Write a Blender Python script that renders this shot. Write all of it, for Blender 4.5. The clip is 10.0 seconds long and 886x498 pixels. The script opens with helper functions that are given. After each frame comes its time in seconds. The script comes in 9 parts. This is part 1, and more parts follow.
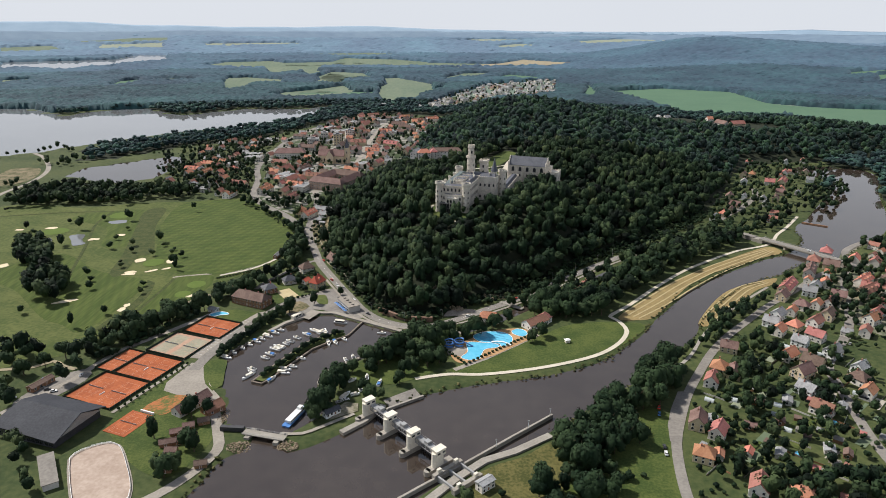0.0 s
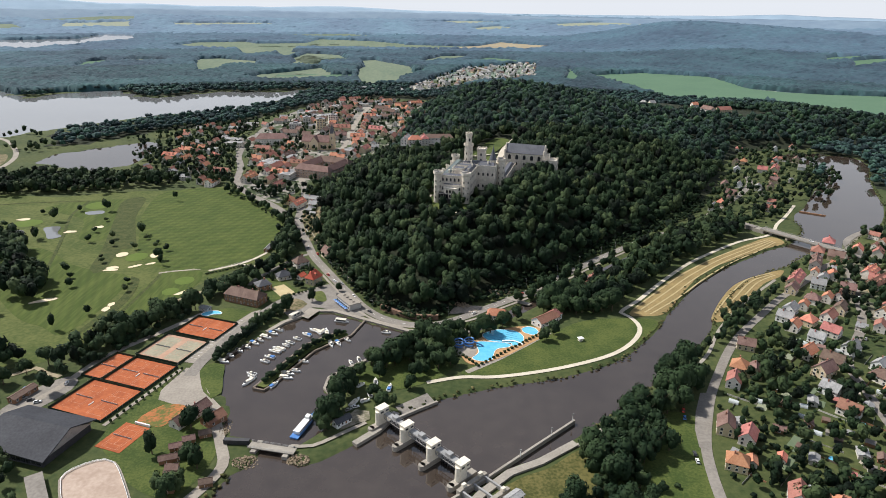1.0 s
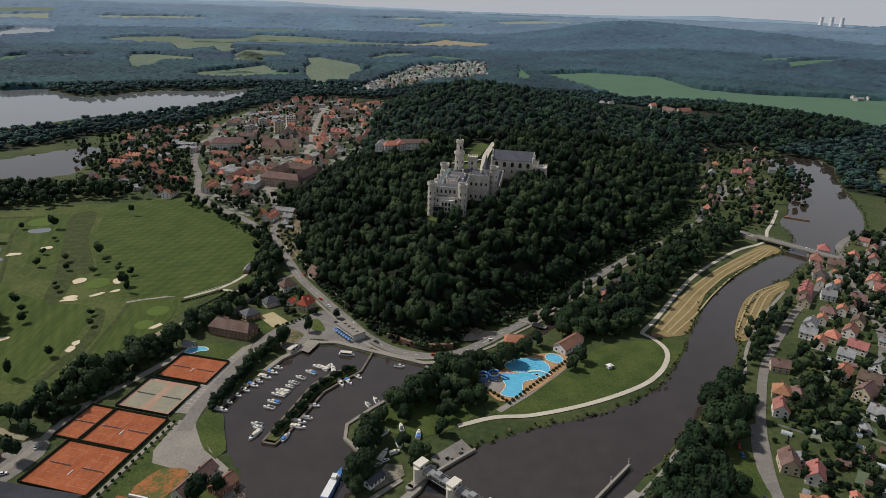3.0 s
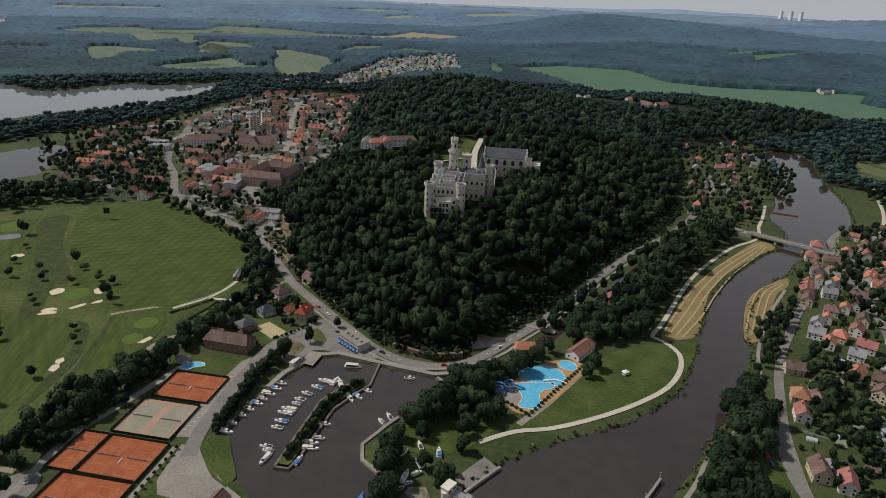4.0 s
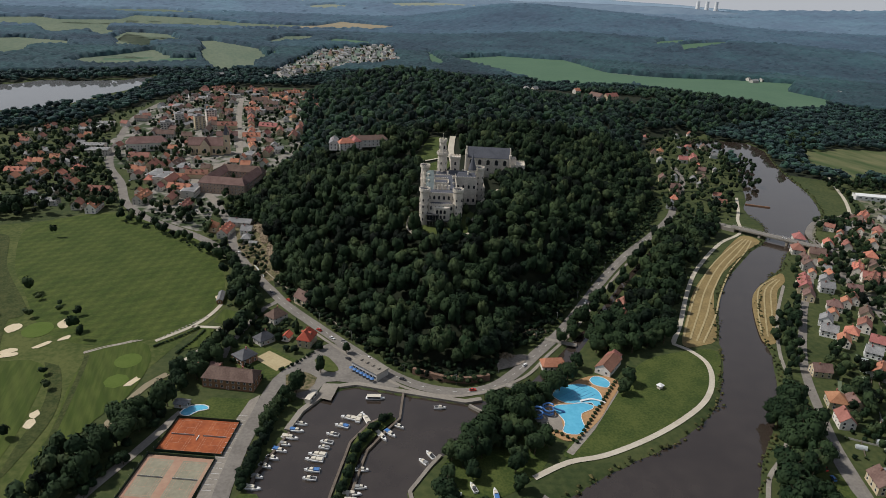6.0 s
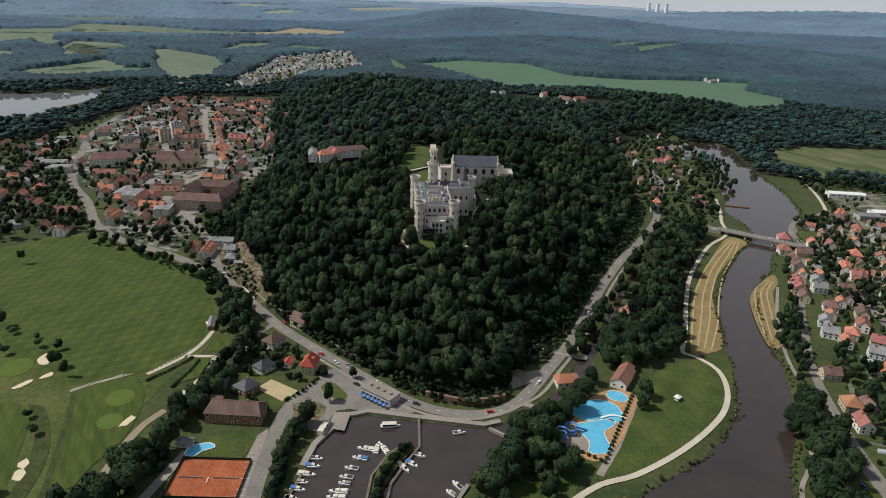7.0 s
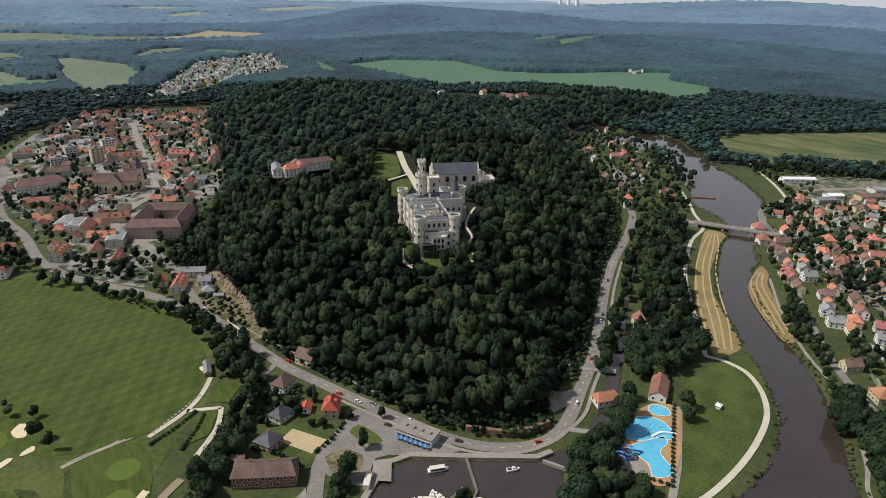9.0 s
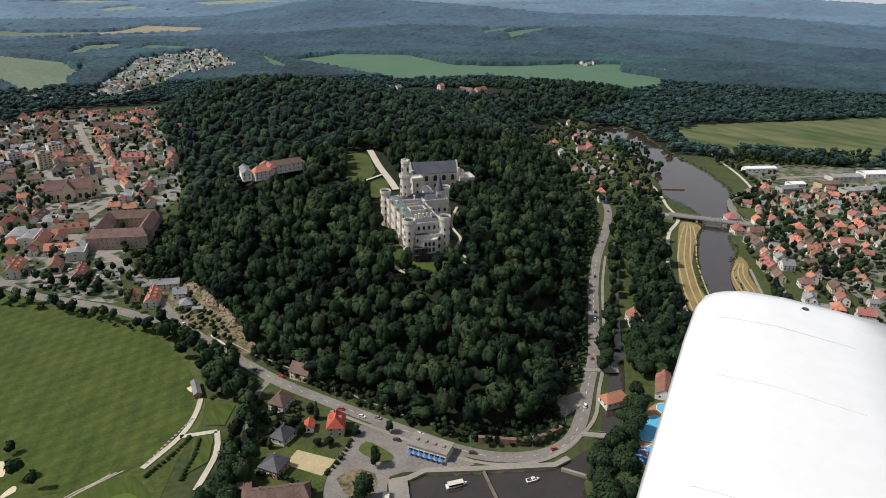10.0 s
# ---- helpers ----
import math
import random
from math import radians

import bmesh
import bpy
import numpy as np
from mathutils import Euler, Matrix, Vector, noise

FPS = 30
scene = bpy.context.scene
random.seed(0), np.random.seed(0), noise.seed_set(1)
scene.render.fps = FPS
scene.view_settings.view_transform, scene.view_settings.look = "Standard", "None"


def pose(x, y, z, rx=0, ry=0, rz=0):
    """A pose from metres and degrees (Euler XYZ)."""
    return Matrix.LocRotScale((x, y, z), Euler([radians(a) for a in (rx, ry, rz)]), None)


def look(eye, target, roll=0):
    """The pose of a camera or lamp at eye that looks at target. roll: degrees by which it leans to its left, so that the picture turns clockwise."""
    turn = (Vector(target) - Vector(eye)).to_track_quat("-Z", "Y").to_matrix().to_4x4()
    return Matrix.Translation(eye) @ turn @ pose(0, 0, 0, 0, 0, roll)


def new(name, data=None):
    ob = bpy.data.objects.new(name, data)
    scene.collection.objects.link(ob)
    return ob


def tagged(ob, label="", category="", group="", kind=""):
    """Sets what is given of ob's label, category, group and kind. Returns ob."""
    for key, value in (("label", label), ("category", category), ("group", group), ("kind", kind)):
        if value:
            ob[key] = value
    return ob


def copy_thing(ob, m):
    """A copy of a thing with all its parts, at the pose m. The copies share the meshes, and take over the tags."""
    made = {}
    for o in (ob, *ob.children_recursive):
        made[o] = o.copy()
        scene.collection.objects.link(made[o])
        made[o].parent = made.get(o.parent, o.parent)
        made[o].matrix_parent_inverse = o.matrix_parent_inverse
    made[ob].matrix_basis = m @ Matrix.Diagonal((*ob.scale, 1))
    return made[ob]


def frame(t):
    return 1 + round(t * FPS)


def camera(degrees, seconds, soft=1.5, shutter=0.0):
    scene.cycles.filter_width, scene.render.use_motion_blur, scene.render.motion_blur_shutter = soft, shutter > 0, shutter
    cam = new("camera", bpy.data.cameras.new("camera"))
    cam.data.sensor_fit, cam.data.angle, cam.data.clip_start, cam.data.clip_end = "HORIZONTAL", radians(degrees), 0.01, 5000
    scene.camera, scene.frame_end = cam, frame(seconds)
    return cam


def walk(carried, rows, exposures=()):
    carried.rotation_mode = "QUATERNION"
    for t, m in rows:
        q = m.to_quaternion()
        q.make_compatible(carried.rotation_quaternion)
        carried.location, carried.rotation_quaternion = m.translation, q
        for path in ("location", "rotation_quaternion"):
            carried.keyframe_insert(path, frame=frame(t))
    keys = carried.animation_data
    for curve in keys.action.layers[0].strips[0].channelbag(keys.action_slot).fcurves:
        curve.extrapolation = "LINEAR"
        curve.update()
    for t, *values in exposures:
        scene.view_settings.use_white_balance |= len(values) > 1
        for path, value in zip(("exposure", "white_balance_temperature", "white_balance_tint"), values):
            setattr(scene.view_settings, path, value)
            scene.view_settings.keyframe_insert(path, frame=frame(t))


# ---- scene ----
cam = camera(68.4, 10.0, soft=0.55)
METRES, EYE, TILT, LEAN, TURN = 350.0, 225.05, 0.0, 0.0, 0.0
ROWS = [
    (0.0, 0.0, 0.0, 0.0, 0.1, -19.47, -0.27),
    (0.5, -0.0352, 0.0362, -0.0002, -1.17, -20.28, -0.52),
    (1.0, -0.0707, 0.0726, -0.0003, -2.2, -20.91, -0.87),
    (1.5, -0.1063, 0.1089, -0.0001, -3.39, -21.07, -1.27),
    (2.0, -0.142, 0.1451, -0.0001, -4.79, -20.86, -1.62),
    (3.5, -0.2496, 0.2509, 0.0011, -9.27, -21.31, -1.93),
    (4.0, -0.2852, 0.286, 0.0014, -10.84, -21.61, -2.21),
    (4.5, -0.3205, 0.3209, 0.0016, -12.41, -21.94, -2.44),
    (5.0, -0.3555, 0.3564, 0.0018, -14.01, -22.25, -2.6),
    (5.5, -0.3904, 0.3921, 0.002, -15.72, -22.43, -2.68),
    (7.0, -0.4912, 0.5035, 0.0047, -21.68, -21.75, -2.16),
    (7.5, -0.5229, 0.5415, 0.0058, -23.66, -21.91, -1.99),
    (8.0, -0.5533, 0.58, 0.0068, -25.42, -21.7, -1.55),
    (8.5, -0.5826, 0.6201, 0.0077, -27.24, -21.58, -1.18),
    (9.0, -0.6104, 0.6614, 0.0094, -29.49, -21.81, -1.1),
    (9.5, -0.6379, 0.7023, 0.0107, -32.01, -22.06, -1.08),
    (10.0, -0.6632, 0.7443, 0.0119, -34.39, -22.3, -1.01),
]
EXPOSURES = [(0.0, 0.18, 6420, 10), (0.5, 0.08, 6420, 10), (1.0, 0.32, 6420, 10), (1.5, 0.38, 6420, 10), (2.0, 0.12, 6420, 10), (3.5, -0.7, 6420, 10), (4.0, -0.64, 6420, 10), (5.5, -0.58, 6420, 10), (7.0, -0.36, 6420, 10), (10.0, -0.16, 6420, 10)]
walk(cam, [(t, pose(0, 0, EYE, TILT, LEAN, TURN) @ pose(METRES * x, METRES * y, METRES * z, 90 + pitch, roll, yaw)) for t, x, y, z, yaw, pitch, roll in ROWS], EXPOSURES)

# ---- light: hazy, mostly clouded summer day ----
SUN_EL, SUN_AZ = 50.0, 298.0          # degrees; azimuth clockwise from +y
world = bpy.data.worlds.new("sky")
scene.world = world
world.use_nodes = True
wn = world.node_tree
bg = wn.nodes["Background"]
sky = wn.nodes.new("ShaderNodeTexSky")
sky.sky_type, sky.sun_disc = "NISHITA", False
sky.sun_elevation, sky.sun_rotation = radians(SUN_EL), radians(SUN_AZ)
sky.altitude, sky.air_density, sky.dust_density, sky.ozone_density = 600, 1.0, 2.0, 2.0
cloud_noise, cloud, veil = wn.nodes.new("ShaderNodeTexNoise"), wn.nodes.new("ShaderNodeValToRGB"), wn.nodes.new("ShaderNodeMix")
cloud_noise.inputs["Scale"].default_value, cloud_noise.inputs["Detail"].default_value = 3.0, 5
cloud.color_ramp.elements[0].position, cloud.color_ramp.elements[1].position = 0.35, 0.65
cloud.color_ramp.elements[0].color, cloud.color_ramp.elements[1].color = (2.8, 3.25, 4.15, 1), (4.0, 4.45, 5.3, 1)
wn.links.new(cloud_noise.outputs[0], cloud.inputs[0])
veil.data_type = "RGBA"
veil.inputs["Factor"].default_value = 0.8          # share of the sky under a thin white cloud cover
wn.links.new(sky.outputs[0], veil.inputs["A"])
wn.links.new(cloud.outputs[0], veil.inputs["B"])
low, parts, lowmix = wn.nodes.new("ShaderNodeMapRange"), wn.nodes.new("ShaderNodeSeparateXYZ"), wn.nodes.new("ShaderNodeMix")
coord = wn.nodes.new("ShaderNodeTexCoord")
wn.links.new(coord.outputs["Generated"], parts.inputs[0])
wn.links.new(parts.outputs["Z"], low.inputs[0])
low.interpolation_type = "SMOOTHSTEP"
low.inputs["From Min"].default_value, low.inputs["From Max"].default_value = 0.0, 0.62
low.inputs["To Min"].default_value, low.inputs["To Max"].default_value = 0.9, 0.0
lowmix.data_type = "RGBA"
wn.links.new(low.outputs[0], lowmix.inputs["Factor"])
wn.links.new(veil.outputs["Result"], lowmix.inputs["A"])
lowmix.inputs["B"].default_value = (8.0, 8.3, 8.8, 1)      # bright haze low over the land
wn.links.new(lowmix.outputs["Result"], bg.inputs[0])
bg.inputs[1].default_value = 0.085
sun_dir = Vector((math.sin(radians(SUN_AZ)) * math.cos(radians(SUN_EL)), math.cos(radians(SUN_AZ)) * math.cos(radians(SUN_EL)), math.sin(radians(SUN_EL))))
sun = new("sun", bpy.data.lights.new("sun", "SUN"))
sun.data.energy, sun.data.angle, sun.data.color = 4.7, radians(4), (1.0, 0.95, 0.87)
sun.matrix_world = look(sun_dir * 900, (0, 0, 0))

# ---- materials ----
def mat(name, c1, c2, rough=0.9, scale=0.05, fine=1.0, bump=0.0, bscale=1.0, metal=0.0, spec=0.3, tint=0.0, obj=0.0, sheen=0.0, stretch=None, sharp=0.25):
    """A surface mixed from two colours at two scales, in world metres. tint: spread by the mesh's own 'tint' attribute; obj: spread from object to object."""
    m = bpy.data.materials.new(name)
    m.use_nodes = True
    nt = m.node_tree
    N, L = nt.nodes, nt.links
    b = N["Principled BSDF"]
    geo = N.new("ShaderNodeNewGeometry")
    vec = geo.outputs["Position"]
    if stretch:
        mp = N.new("ShaderNodeMapping")
        mp.inputs["Rotation"].default_value = (0, 0, radians(stretch[0]))
        mp.inputs["Scale"].default_value = (stretch[1], stretch[2], 1)
        L.new(vec, mp.inputs[0])
        vec = mp.outputs[0]
    n1, n2 = N.new("ShaderNodeTexNoise"), N.new("ShaderNodeTexNoise")
    for n, s, d in ((n1, scale, 3), (n2, fine, 4)):
        n.inputs["Scale"].default_value, n.inputs["Detail"].default_value = s, d
        L.new(vec, n.inputs["Vector"])
    add = N.new("ShaderNodeMath")
    add.operation = "ADD"
    L.new(n1.outputs[0], add.inputs[0])
    L.new(n2.outputs[0], add.inputs[1])
    rng = N.new("ShaderNodeMapRange")
    rng.inputs["From Min"].default_value, rng.inputs["From Max"].default_value = 1.0 - sharp, 1.0 + sharp
    L.new(add.outputs[0], rng.inputs[0])
    mix = N.new("ShaderNodeMix")
    mix.data_type = "RGBA"
    mix.inputs["A"].default_value, mix.inputs["B"].default_value = (*c1, 1), (*c2, 1)
    L.new(rng.outputs[0], mix.inputs["Factor"])
    col = mix.outputs["Result"]
    if tint or obj:
        hsv = N.new("ShaderNodeHueSaturation")
        if tint:
            src = N.new("ShaderNodeAttribute")
            src.attribute_name = "tint"
            out, k = src.outputs["Fac"], tint
        else:
            src = N.new("ShaderNodeObjectInfo")
            out, k = src.outputs["Random"], obj
        vr = N.new("ShaderNodeMapRange")
        vr.inputs["To Min"].default_value, vr.inputs["To Max"].default_value = 1 - k, 1 + k
        L.new(out, vr.inputs[0])
        L.new(vr.outputs[0], hsv.inputs["Value"])
        hr = N.new("ShaderNodeMapRange")
        hr.inputs["To Min"].default_value, hr.inputs["To Max"].default_value = 0.5 + 0.05 * k, 0.5 - 0.09 * k
        L.new(out, hr.inputs[0])
        L.new(hr.outputs[0], hsv.inputs["Hue"])
        L.new(col, hsv.inputs["Color"])
        col = hsv.outputs[0]
    L.new(col, b.inputs["Base Color"])
    b.inputs["Roughness"].default_value, b.inputs["Metallic"].default_value = rough, metal
    b.inputs["Specular IOR Level"].default_value = spec
    # blue-tinted sheen that imitates haze at grazing angles
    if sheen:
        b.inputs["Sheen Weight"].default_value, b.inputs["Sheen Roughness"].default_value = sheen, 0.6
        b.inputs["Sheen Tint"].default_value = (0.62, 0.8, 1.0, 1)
    if bump:
        bp, nb = N.new("ShaderNodeBump"), N.new("ShaderNodeTexNoise")
        nb.inputs["Scale"].default_value, nb.inputs["Detail"].default_value = bscale, 5
        L.new(geo.outputs["Position"], nb.inputs["Vector"])
        bp.inputs["Strength"].default_value, bp.inputs["Distance"].default_value = 1.0, bump
        L.new(nb.outputs[0], bp.inputs["Height"])
        L.new(bp.outputs[0], b.inputs["Normal"])
    return m


M = {}
M["ground"] = mat("ground_meadow", (0.03, 0.048, 0.014), (0.075, 0.088, 0.03), 0.95, 0.015, 0.25, 0.15, 0.6)
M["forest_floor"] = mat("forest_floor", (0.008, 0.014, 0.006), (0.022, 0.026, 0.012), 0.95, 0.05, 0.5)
M["lawn"] = mat("lawn", (0.03562, 0.05841, 0.0114), (0.07752, 0.09768, 0.0228), 0.95, 0.06, 0.7, 0.05, 2, sharp=0.17)
M["rough_grass"] = mat("rough_grass", (0.048, 0.07, 0.014), (0.098, 0.112, 0.032), 0.95, 0.03, 0.3, 0.1, 1, sharp=0.2)
M["fairway"] = mat("fairway", (0.04253, 0.06676, 0.009498), (0.06893, 0.09255, 0.01764), 0.95, 0.12, 0.5, 0.03, 1, stretch=(-14, 1.0, 0.12), sharp=0.16)
M["range"] = mat("striped_range_grass", (0.0396, 0.06372, 0.009498), (0.06893, 0.09104, 0.01764), 0.95, 0.05, 0.5, 0.03, 1, sharp=0.2)


def mow(m, turns, width, depth):
    """Mown bands in a grass material: light and dark along each turn (degrees), width metres apart."""
    nt = m.node_tree
    b = nt.nodes["Principled BSDF"]
    geo = nt.nodes.new("ShaderNodeNewGeometry")
    for turn in turns:
        mp, wv, rg, mx = nt.nodes.new("ShaderNodeMapping"), nt.nodes.new("ShaderNodeTexWave"), nt.nodes.new("ShaderNodeMapRange"), nt.nodes.new("ShaderNodeMix")
        mp.inputs["Rotation"].default_value = (0, 0, radians(turn))
        wv.inputs["Scale"].default_value, wv.inputs["Distortion"].default_value, wv.inputs["Detail Scale"].default_value = 0.314 / width, 1.2, 0.4
        rg.inputs["To Min"].default_value, rg.inputs["To Max"].default_value = 1 - depth, 1 + depth
        mx.data_type, mx.blend_type = "RGBA", "MULTIPLY"
        mx.inputs["Factor"].default_value = 1.0
        src = b.inputs["Base Color"].links[0].from_socket
        nt.links.new(geo.outputs["Position"], mp.inputs[0])
        nt.links.new(mp.outputs[0], wv.inputs[0])
        nt.links.new(wv.outputs["Fac"], rg.inputs[0])
        nt.links.new(src, mx.inputs["A"])
        nt.links.new(rg.outputs[0], mx.inputs["B"])
        nt.links.new(mx.outputs["Result"], b.inputs["Base Color"])


mow(M["range"], (20, 78), 9.0, 0.1)
mow(M["fairway"], (-20,), 7.0, 0.08)
M["green"] = mat("putting_green", (0.07682, 0.1185, 0.01866), (0.09603, 0.1374, 0.02544), 0.95, 0.1, 0.6)
M["town_ground"] = mat("town_yards", (0.04, 0.06, 0.024), (0.27, 0.25, 0.225), 0.95, 0.03, 0.09, sharp=0.1)
M["village_ground"] = mat("village_yards", (0.04375, 0.06844, 0.023), (0.2125, 0.1947, 0.1495), 0.95, 0.035, 0.12, sharp=0.16)
M["stubble"] = mat("stubble", (0.19, 0.14, 0.062), (0.29, 0.215, 0.095), 0.95, 0.06, 0.5, 0.05, 2)
M["straw"] = mat("straw_windrow", (0.34, 0.27, 0.14), (0.44, 0.36, 0.2), 0.95, 0.2, 1.0, 0.1, 2)
# sheen on the next three imitates haze; the first one's base is bluer too
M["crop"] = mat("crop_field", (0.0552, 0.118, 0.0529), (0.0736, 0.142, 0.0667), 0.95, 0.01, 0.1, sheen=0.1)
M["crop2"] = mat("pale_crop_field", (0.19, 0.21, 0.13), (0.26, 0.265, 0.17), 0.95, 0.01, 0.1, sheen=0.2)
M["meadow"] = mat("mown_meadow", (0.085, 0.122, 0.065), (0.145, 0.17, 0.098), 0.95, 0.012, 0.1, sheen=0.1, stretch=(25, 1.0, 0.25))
M["patchy"] = mat("patchy_hay_meadow", (0.05, 0.08, 0.026), (0.15, 0.15, 0.07), 0.95, 0.012, 0.05, 0.1, 0.5, stretch=(35, 1.0, 0.3), sharp=0.2)
M["brownfield"] = mat("ripe_field", (0.25, 0.21, 0.14), (0.31, 0.265, 0.18), 0.95, 0.01, 0.1)
M["sand"] = mat("bunker_sand", (0.6, 0.5, 0.34), (0.68, 0.58, 0.42), 0.95, 0.2, 1)
M["gravel"] = mat("gravel", (0.3, 0.27, 0.22), (0.42, 0.38, 0.32), 0.95, 0.1, 0.8)
M["asphalt"] = mat("asphalt", (0.165, 0.15, 0.135), (0.245, 0.225, 0.2), 0.9, 0.06, 0.6)
M["paving"] = mat("paving", (0.225, 0.2, 0.172), (0.31, 0.28, 0.24), 0.9, 0.06, 0.7)
M["concrete"] = mat("concrete", (0.2288, 0.2088, 0.1806), (0.3256, 0.3001, 0.2623), 0.85, 0.1, 0.9)
M["path"] = mat("pale_path", (0.46, 0.41, 0.33), (0.56, 0.51, 0.42), 0.95, 0.08, 0.6)
M["clay"] = mat("clay_court", (0.27, 0.072, 0.028), (0.4, 0.118, 0.046), 0.95, 0.09, 0.5)
M["clay_pale"] = mat("worn_clay_court", (0.36, 0.21, 0.15), (0.42, 0.28, 0.2), 0.95, 0.06, 0.4)
M["turf_pale"] = mat("pale_court_surface", (0.24, 0.225, 0.165), (0.31, 0.29, 0.215), 0.95, 0.1, 0.5)
# paler, bluer ground colours that paint haze onto the far land
M["far_meadow"] = mat("hazed_far_land", (0.09, 0.13, 0.085), (0.15, 0.185, 0.12), 0.95, 0.004, 0.03, sheen=0.15)
M["far_floor_haze"] = mat("hazed_wood_floor", (0.03, 0.05, 0.05), (0.05, 0.075, 0.075), 0.95, 0.004, 0.03, sheen=0.2)
M["water"] = mat("river_water", (0.040, 0.030, 0.024), (0.053, 0.041, 0.033), 0.0, 0.02, 0.1, 0.0009, 0.35, spec=1.0)
# base lighter than the river's: the sky's reflection is put into the colour
M["lake_water"] = mat("sky_pale_lake_water", (0.15, 0.155, 0.16), (0.18, 0.185, 0.19), 0.02, 0.01, 0.05, 0.001, 0.3, spec=0.8)
M["poolwater"] = mat("pool_water", (0.1, 0.42, 0.62), (0.14, 0.5, 0.7), 0.12, 0.1, 0.6, spec=0.5)
M["leaf"] = mat("broadleaf_foliage", (0.006435, 0.01898, 0.009572), (0.02925, 0.05695, 0.02279), 0.8, 0.03, 0.25, tint=0.85, spec=0.15)
# base colours bluer and paler with distance: haze painted into far foliage
M["leaf_far"] = mat("hazed_wood_foliage", (0.01469, 0.03528, 0.04432), (0.02938, 0.0588, 0.06765), 0.85, 0.008, 0.09, tint=0.5, spec=0.15, sheen=0.1)
M["leaf_far2"] = mat("hazier_wood_foliage", (0.01987, 0.04312, 0.06065), (0.0337, 0.06566, 0.08748), 0.85, 0.007, 0.07, tint=0.42, spec=0.15, sheen=0.12)
M["leaf_haze"] = mat("haze_blue_foliage", (0.0311, 0.06272, 0.09681), (0.04493, 0.08428, 0.1237), 0.85, 0.006, 0.04, tint=0.3, spec=0.15, sheen=0.2)
M["leaf_haze2"] = mat("haze_pale_foliage", (0.0684, 0.1156, 0.1706), (0.09, 0.1431, 0.203), 0.85, 0.004, 0.03, tint=0.22, spec=0.15, sheen=0.3)
M["leaf_light"] = mat("pale_willow_foliage", (0.024, 0.046, 0.014), (0.066, 0.098, 0.032), 0.8, 0.06, 0.4, tint=0.5, spec=0.15)
# lighter, bluer bases stand in for thin haze over the middle woods
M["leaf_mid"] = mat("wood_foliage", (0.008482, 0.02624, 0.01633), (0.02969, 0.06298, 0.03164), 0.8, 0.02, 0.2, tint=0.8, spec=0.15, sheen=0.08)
M["leaf_next"] = mat("haze_tinted_foliage", (0.01196, 0.034, 0.0324), (0.03404, 0.07, 0.05832), 0.8, 0.015, 0.15, tint=0.75, spec=0.15, sheen=0.1)
M["scrub"] = mat("bank_scrub", (0.04, 0.058, 0.018), (0.1, 0.1, 0.035), 0.9, 0.05, 0.4, tint=0.5)
M["bark"] = mat("bark", (0.07, 0.05, 0.035), (0.12, 0.09, 0.06), 0.95, 1.0, 4.0)
M["stone"] = mat("castle_limestone", (0.50, 0.45, 0.385), (0.78, 0.715, 0.62), 0.9, 0.13, 0.7, 0.06, 1.2, sharp=0.3)
M["stone_dark"] = mat("weathered_stone", (0.3, 0.26, 0.21), (0.42, 0.37, 0.3), 0.9, 0.2, 0.8)
M["slate"] = mat("slate_roof", (0.07, 0.075, 0.092), (0.115, 0.12, 0.14), 0.6, 0.1, 0.9)
M["dark_roof"] = mat("dark_sheet_roof", (0.03, 0.032, 0.04), (0.05, 0.053, 0.062), 0.75, 0.08, 0.8, spec=0.2)
M["copper"] = mat("patina_roof", (0.075, 0.095, 0.1), (0.15, 0.185, 0.18), 0.6, 0.1, 0.9)
M["window"] = mat("window_glass", (0.02, 0.022, 0.026), (0.04, 0.042, 0.05), 0.15, 0.3, 1.0, spec=0.5)
M["plaster"] = mat("plaster", (0.6148, 0.5723, 0.5096), (0.7844, 0.735, 0.6656), 0.9, 0.1, 0.7, obj=0.2)
M["plaster_y"] = mat("yellow_plaster", (0.5, 0.42, 0.28), (0.6, 0.51, 0.35), 0.9, 0.1, 0.7, obj=0.16)
M["plaster_g"] = mat("grey_plaster", (0.42, 0.4, 0.37), (0.52, 0.5, 0.46), 0.9, 0.1, 0.7, obj=0.16)
M["plaster_p"] = mat("pinkish_brown_plaster", (0.38, 0.27, 0.21), (0.5, 0.37, 0.29), 0.9, 0.1, 0.7, obj=0.1)
M["tile_o"] = mat("orange_roof_tiles", (0.392, 0.1612, 0.095), (0.5152, 0.2444, 0.15), 0.85, 0.15, 1.0, obj=0.22)
M["tile_r"] = mat("red_roof_tiles", (0.2472, 0.1122, 0.0833), (0.3565, 0.1683, 0.1274), 0.85, 0.15, 1.0, obj=0.25)
M["tile_x"] = mat("bright_red_roof_tiles", (0.4, 0.08, 0.05), (0.48, 0.12, 0.075), 0.8, 0.15, 1.0)
M["tile_s"] = mat("anthracite_roof", (0.05, 0.053, 0.062), (0.085, 0.088, 0.1), 0.6, 0.15, 1.0)
M["tile_b"] = mat("brown_roof_tiles", (0.125, 0.078, 0.064), (0.2, 0.135, 0.11), 0.85, 0.15, 1.0, obj=0.25)
M["tile_g"] = mat("grey_roof_sheets", (0.17, 0.17, 0.175), (0.3, 0.3, 0.3), 0.7, 0.15, 1.0, obj=0.2)
M["wood"] = mat("stained_wood", (0.2, 0.11, 0.06), (0.3, 0.17, 0.09), 0.85, 0.4, 2.0, obj=0.15)
M["worn_grass"] = mat("worn_grass", (0.06, 0.065, 0.022), (0.22, 0.175, 0.11), 0.95, 0.08, 0.5, sharp=0.18)
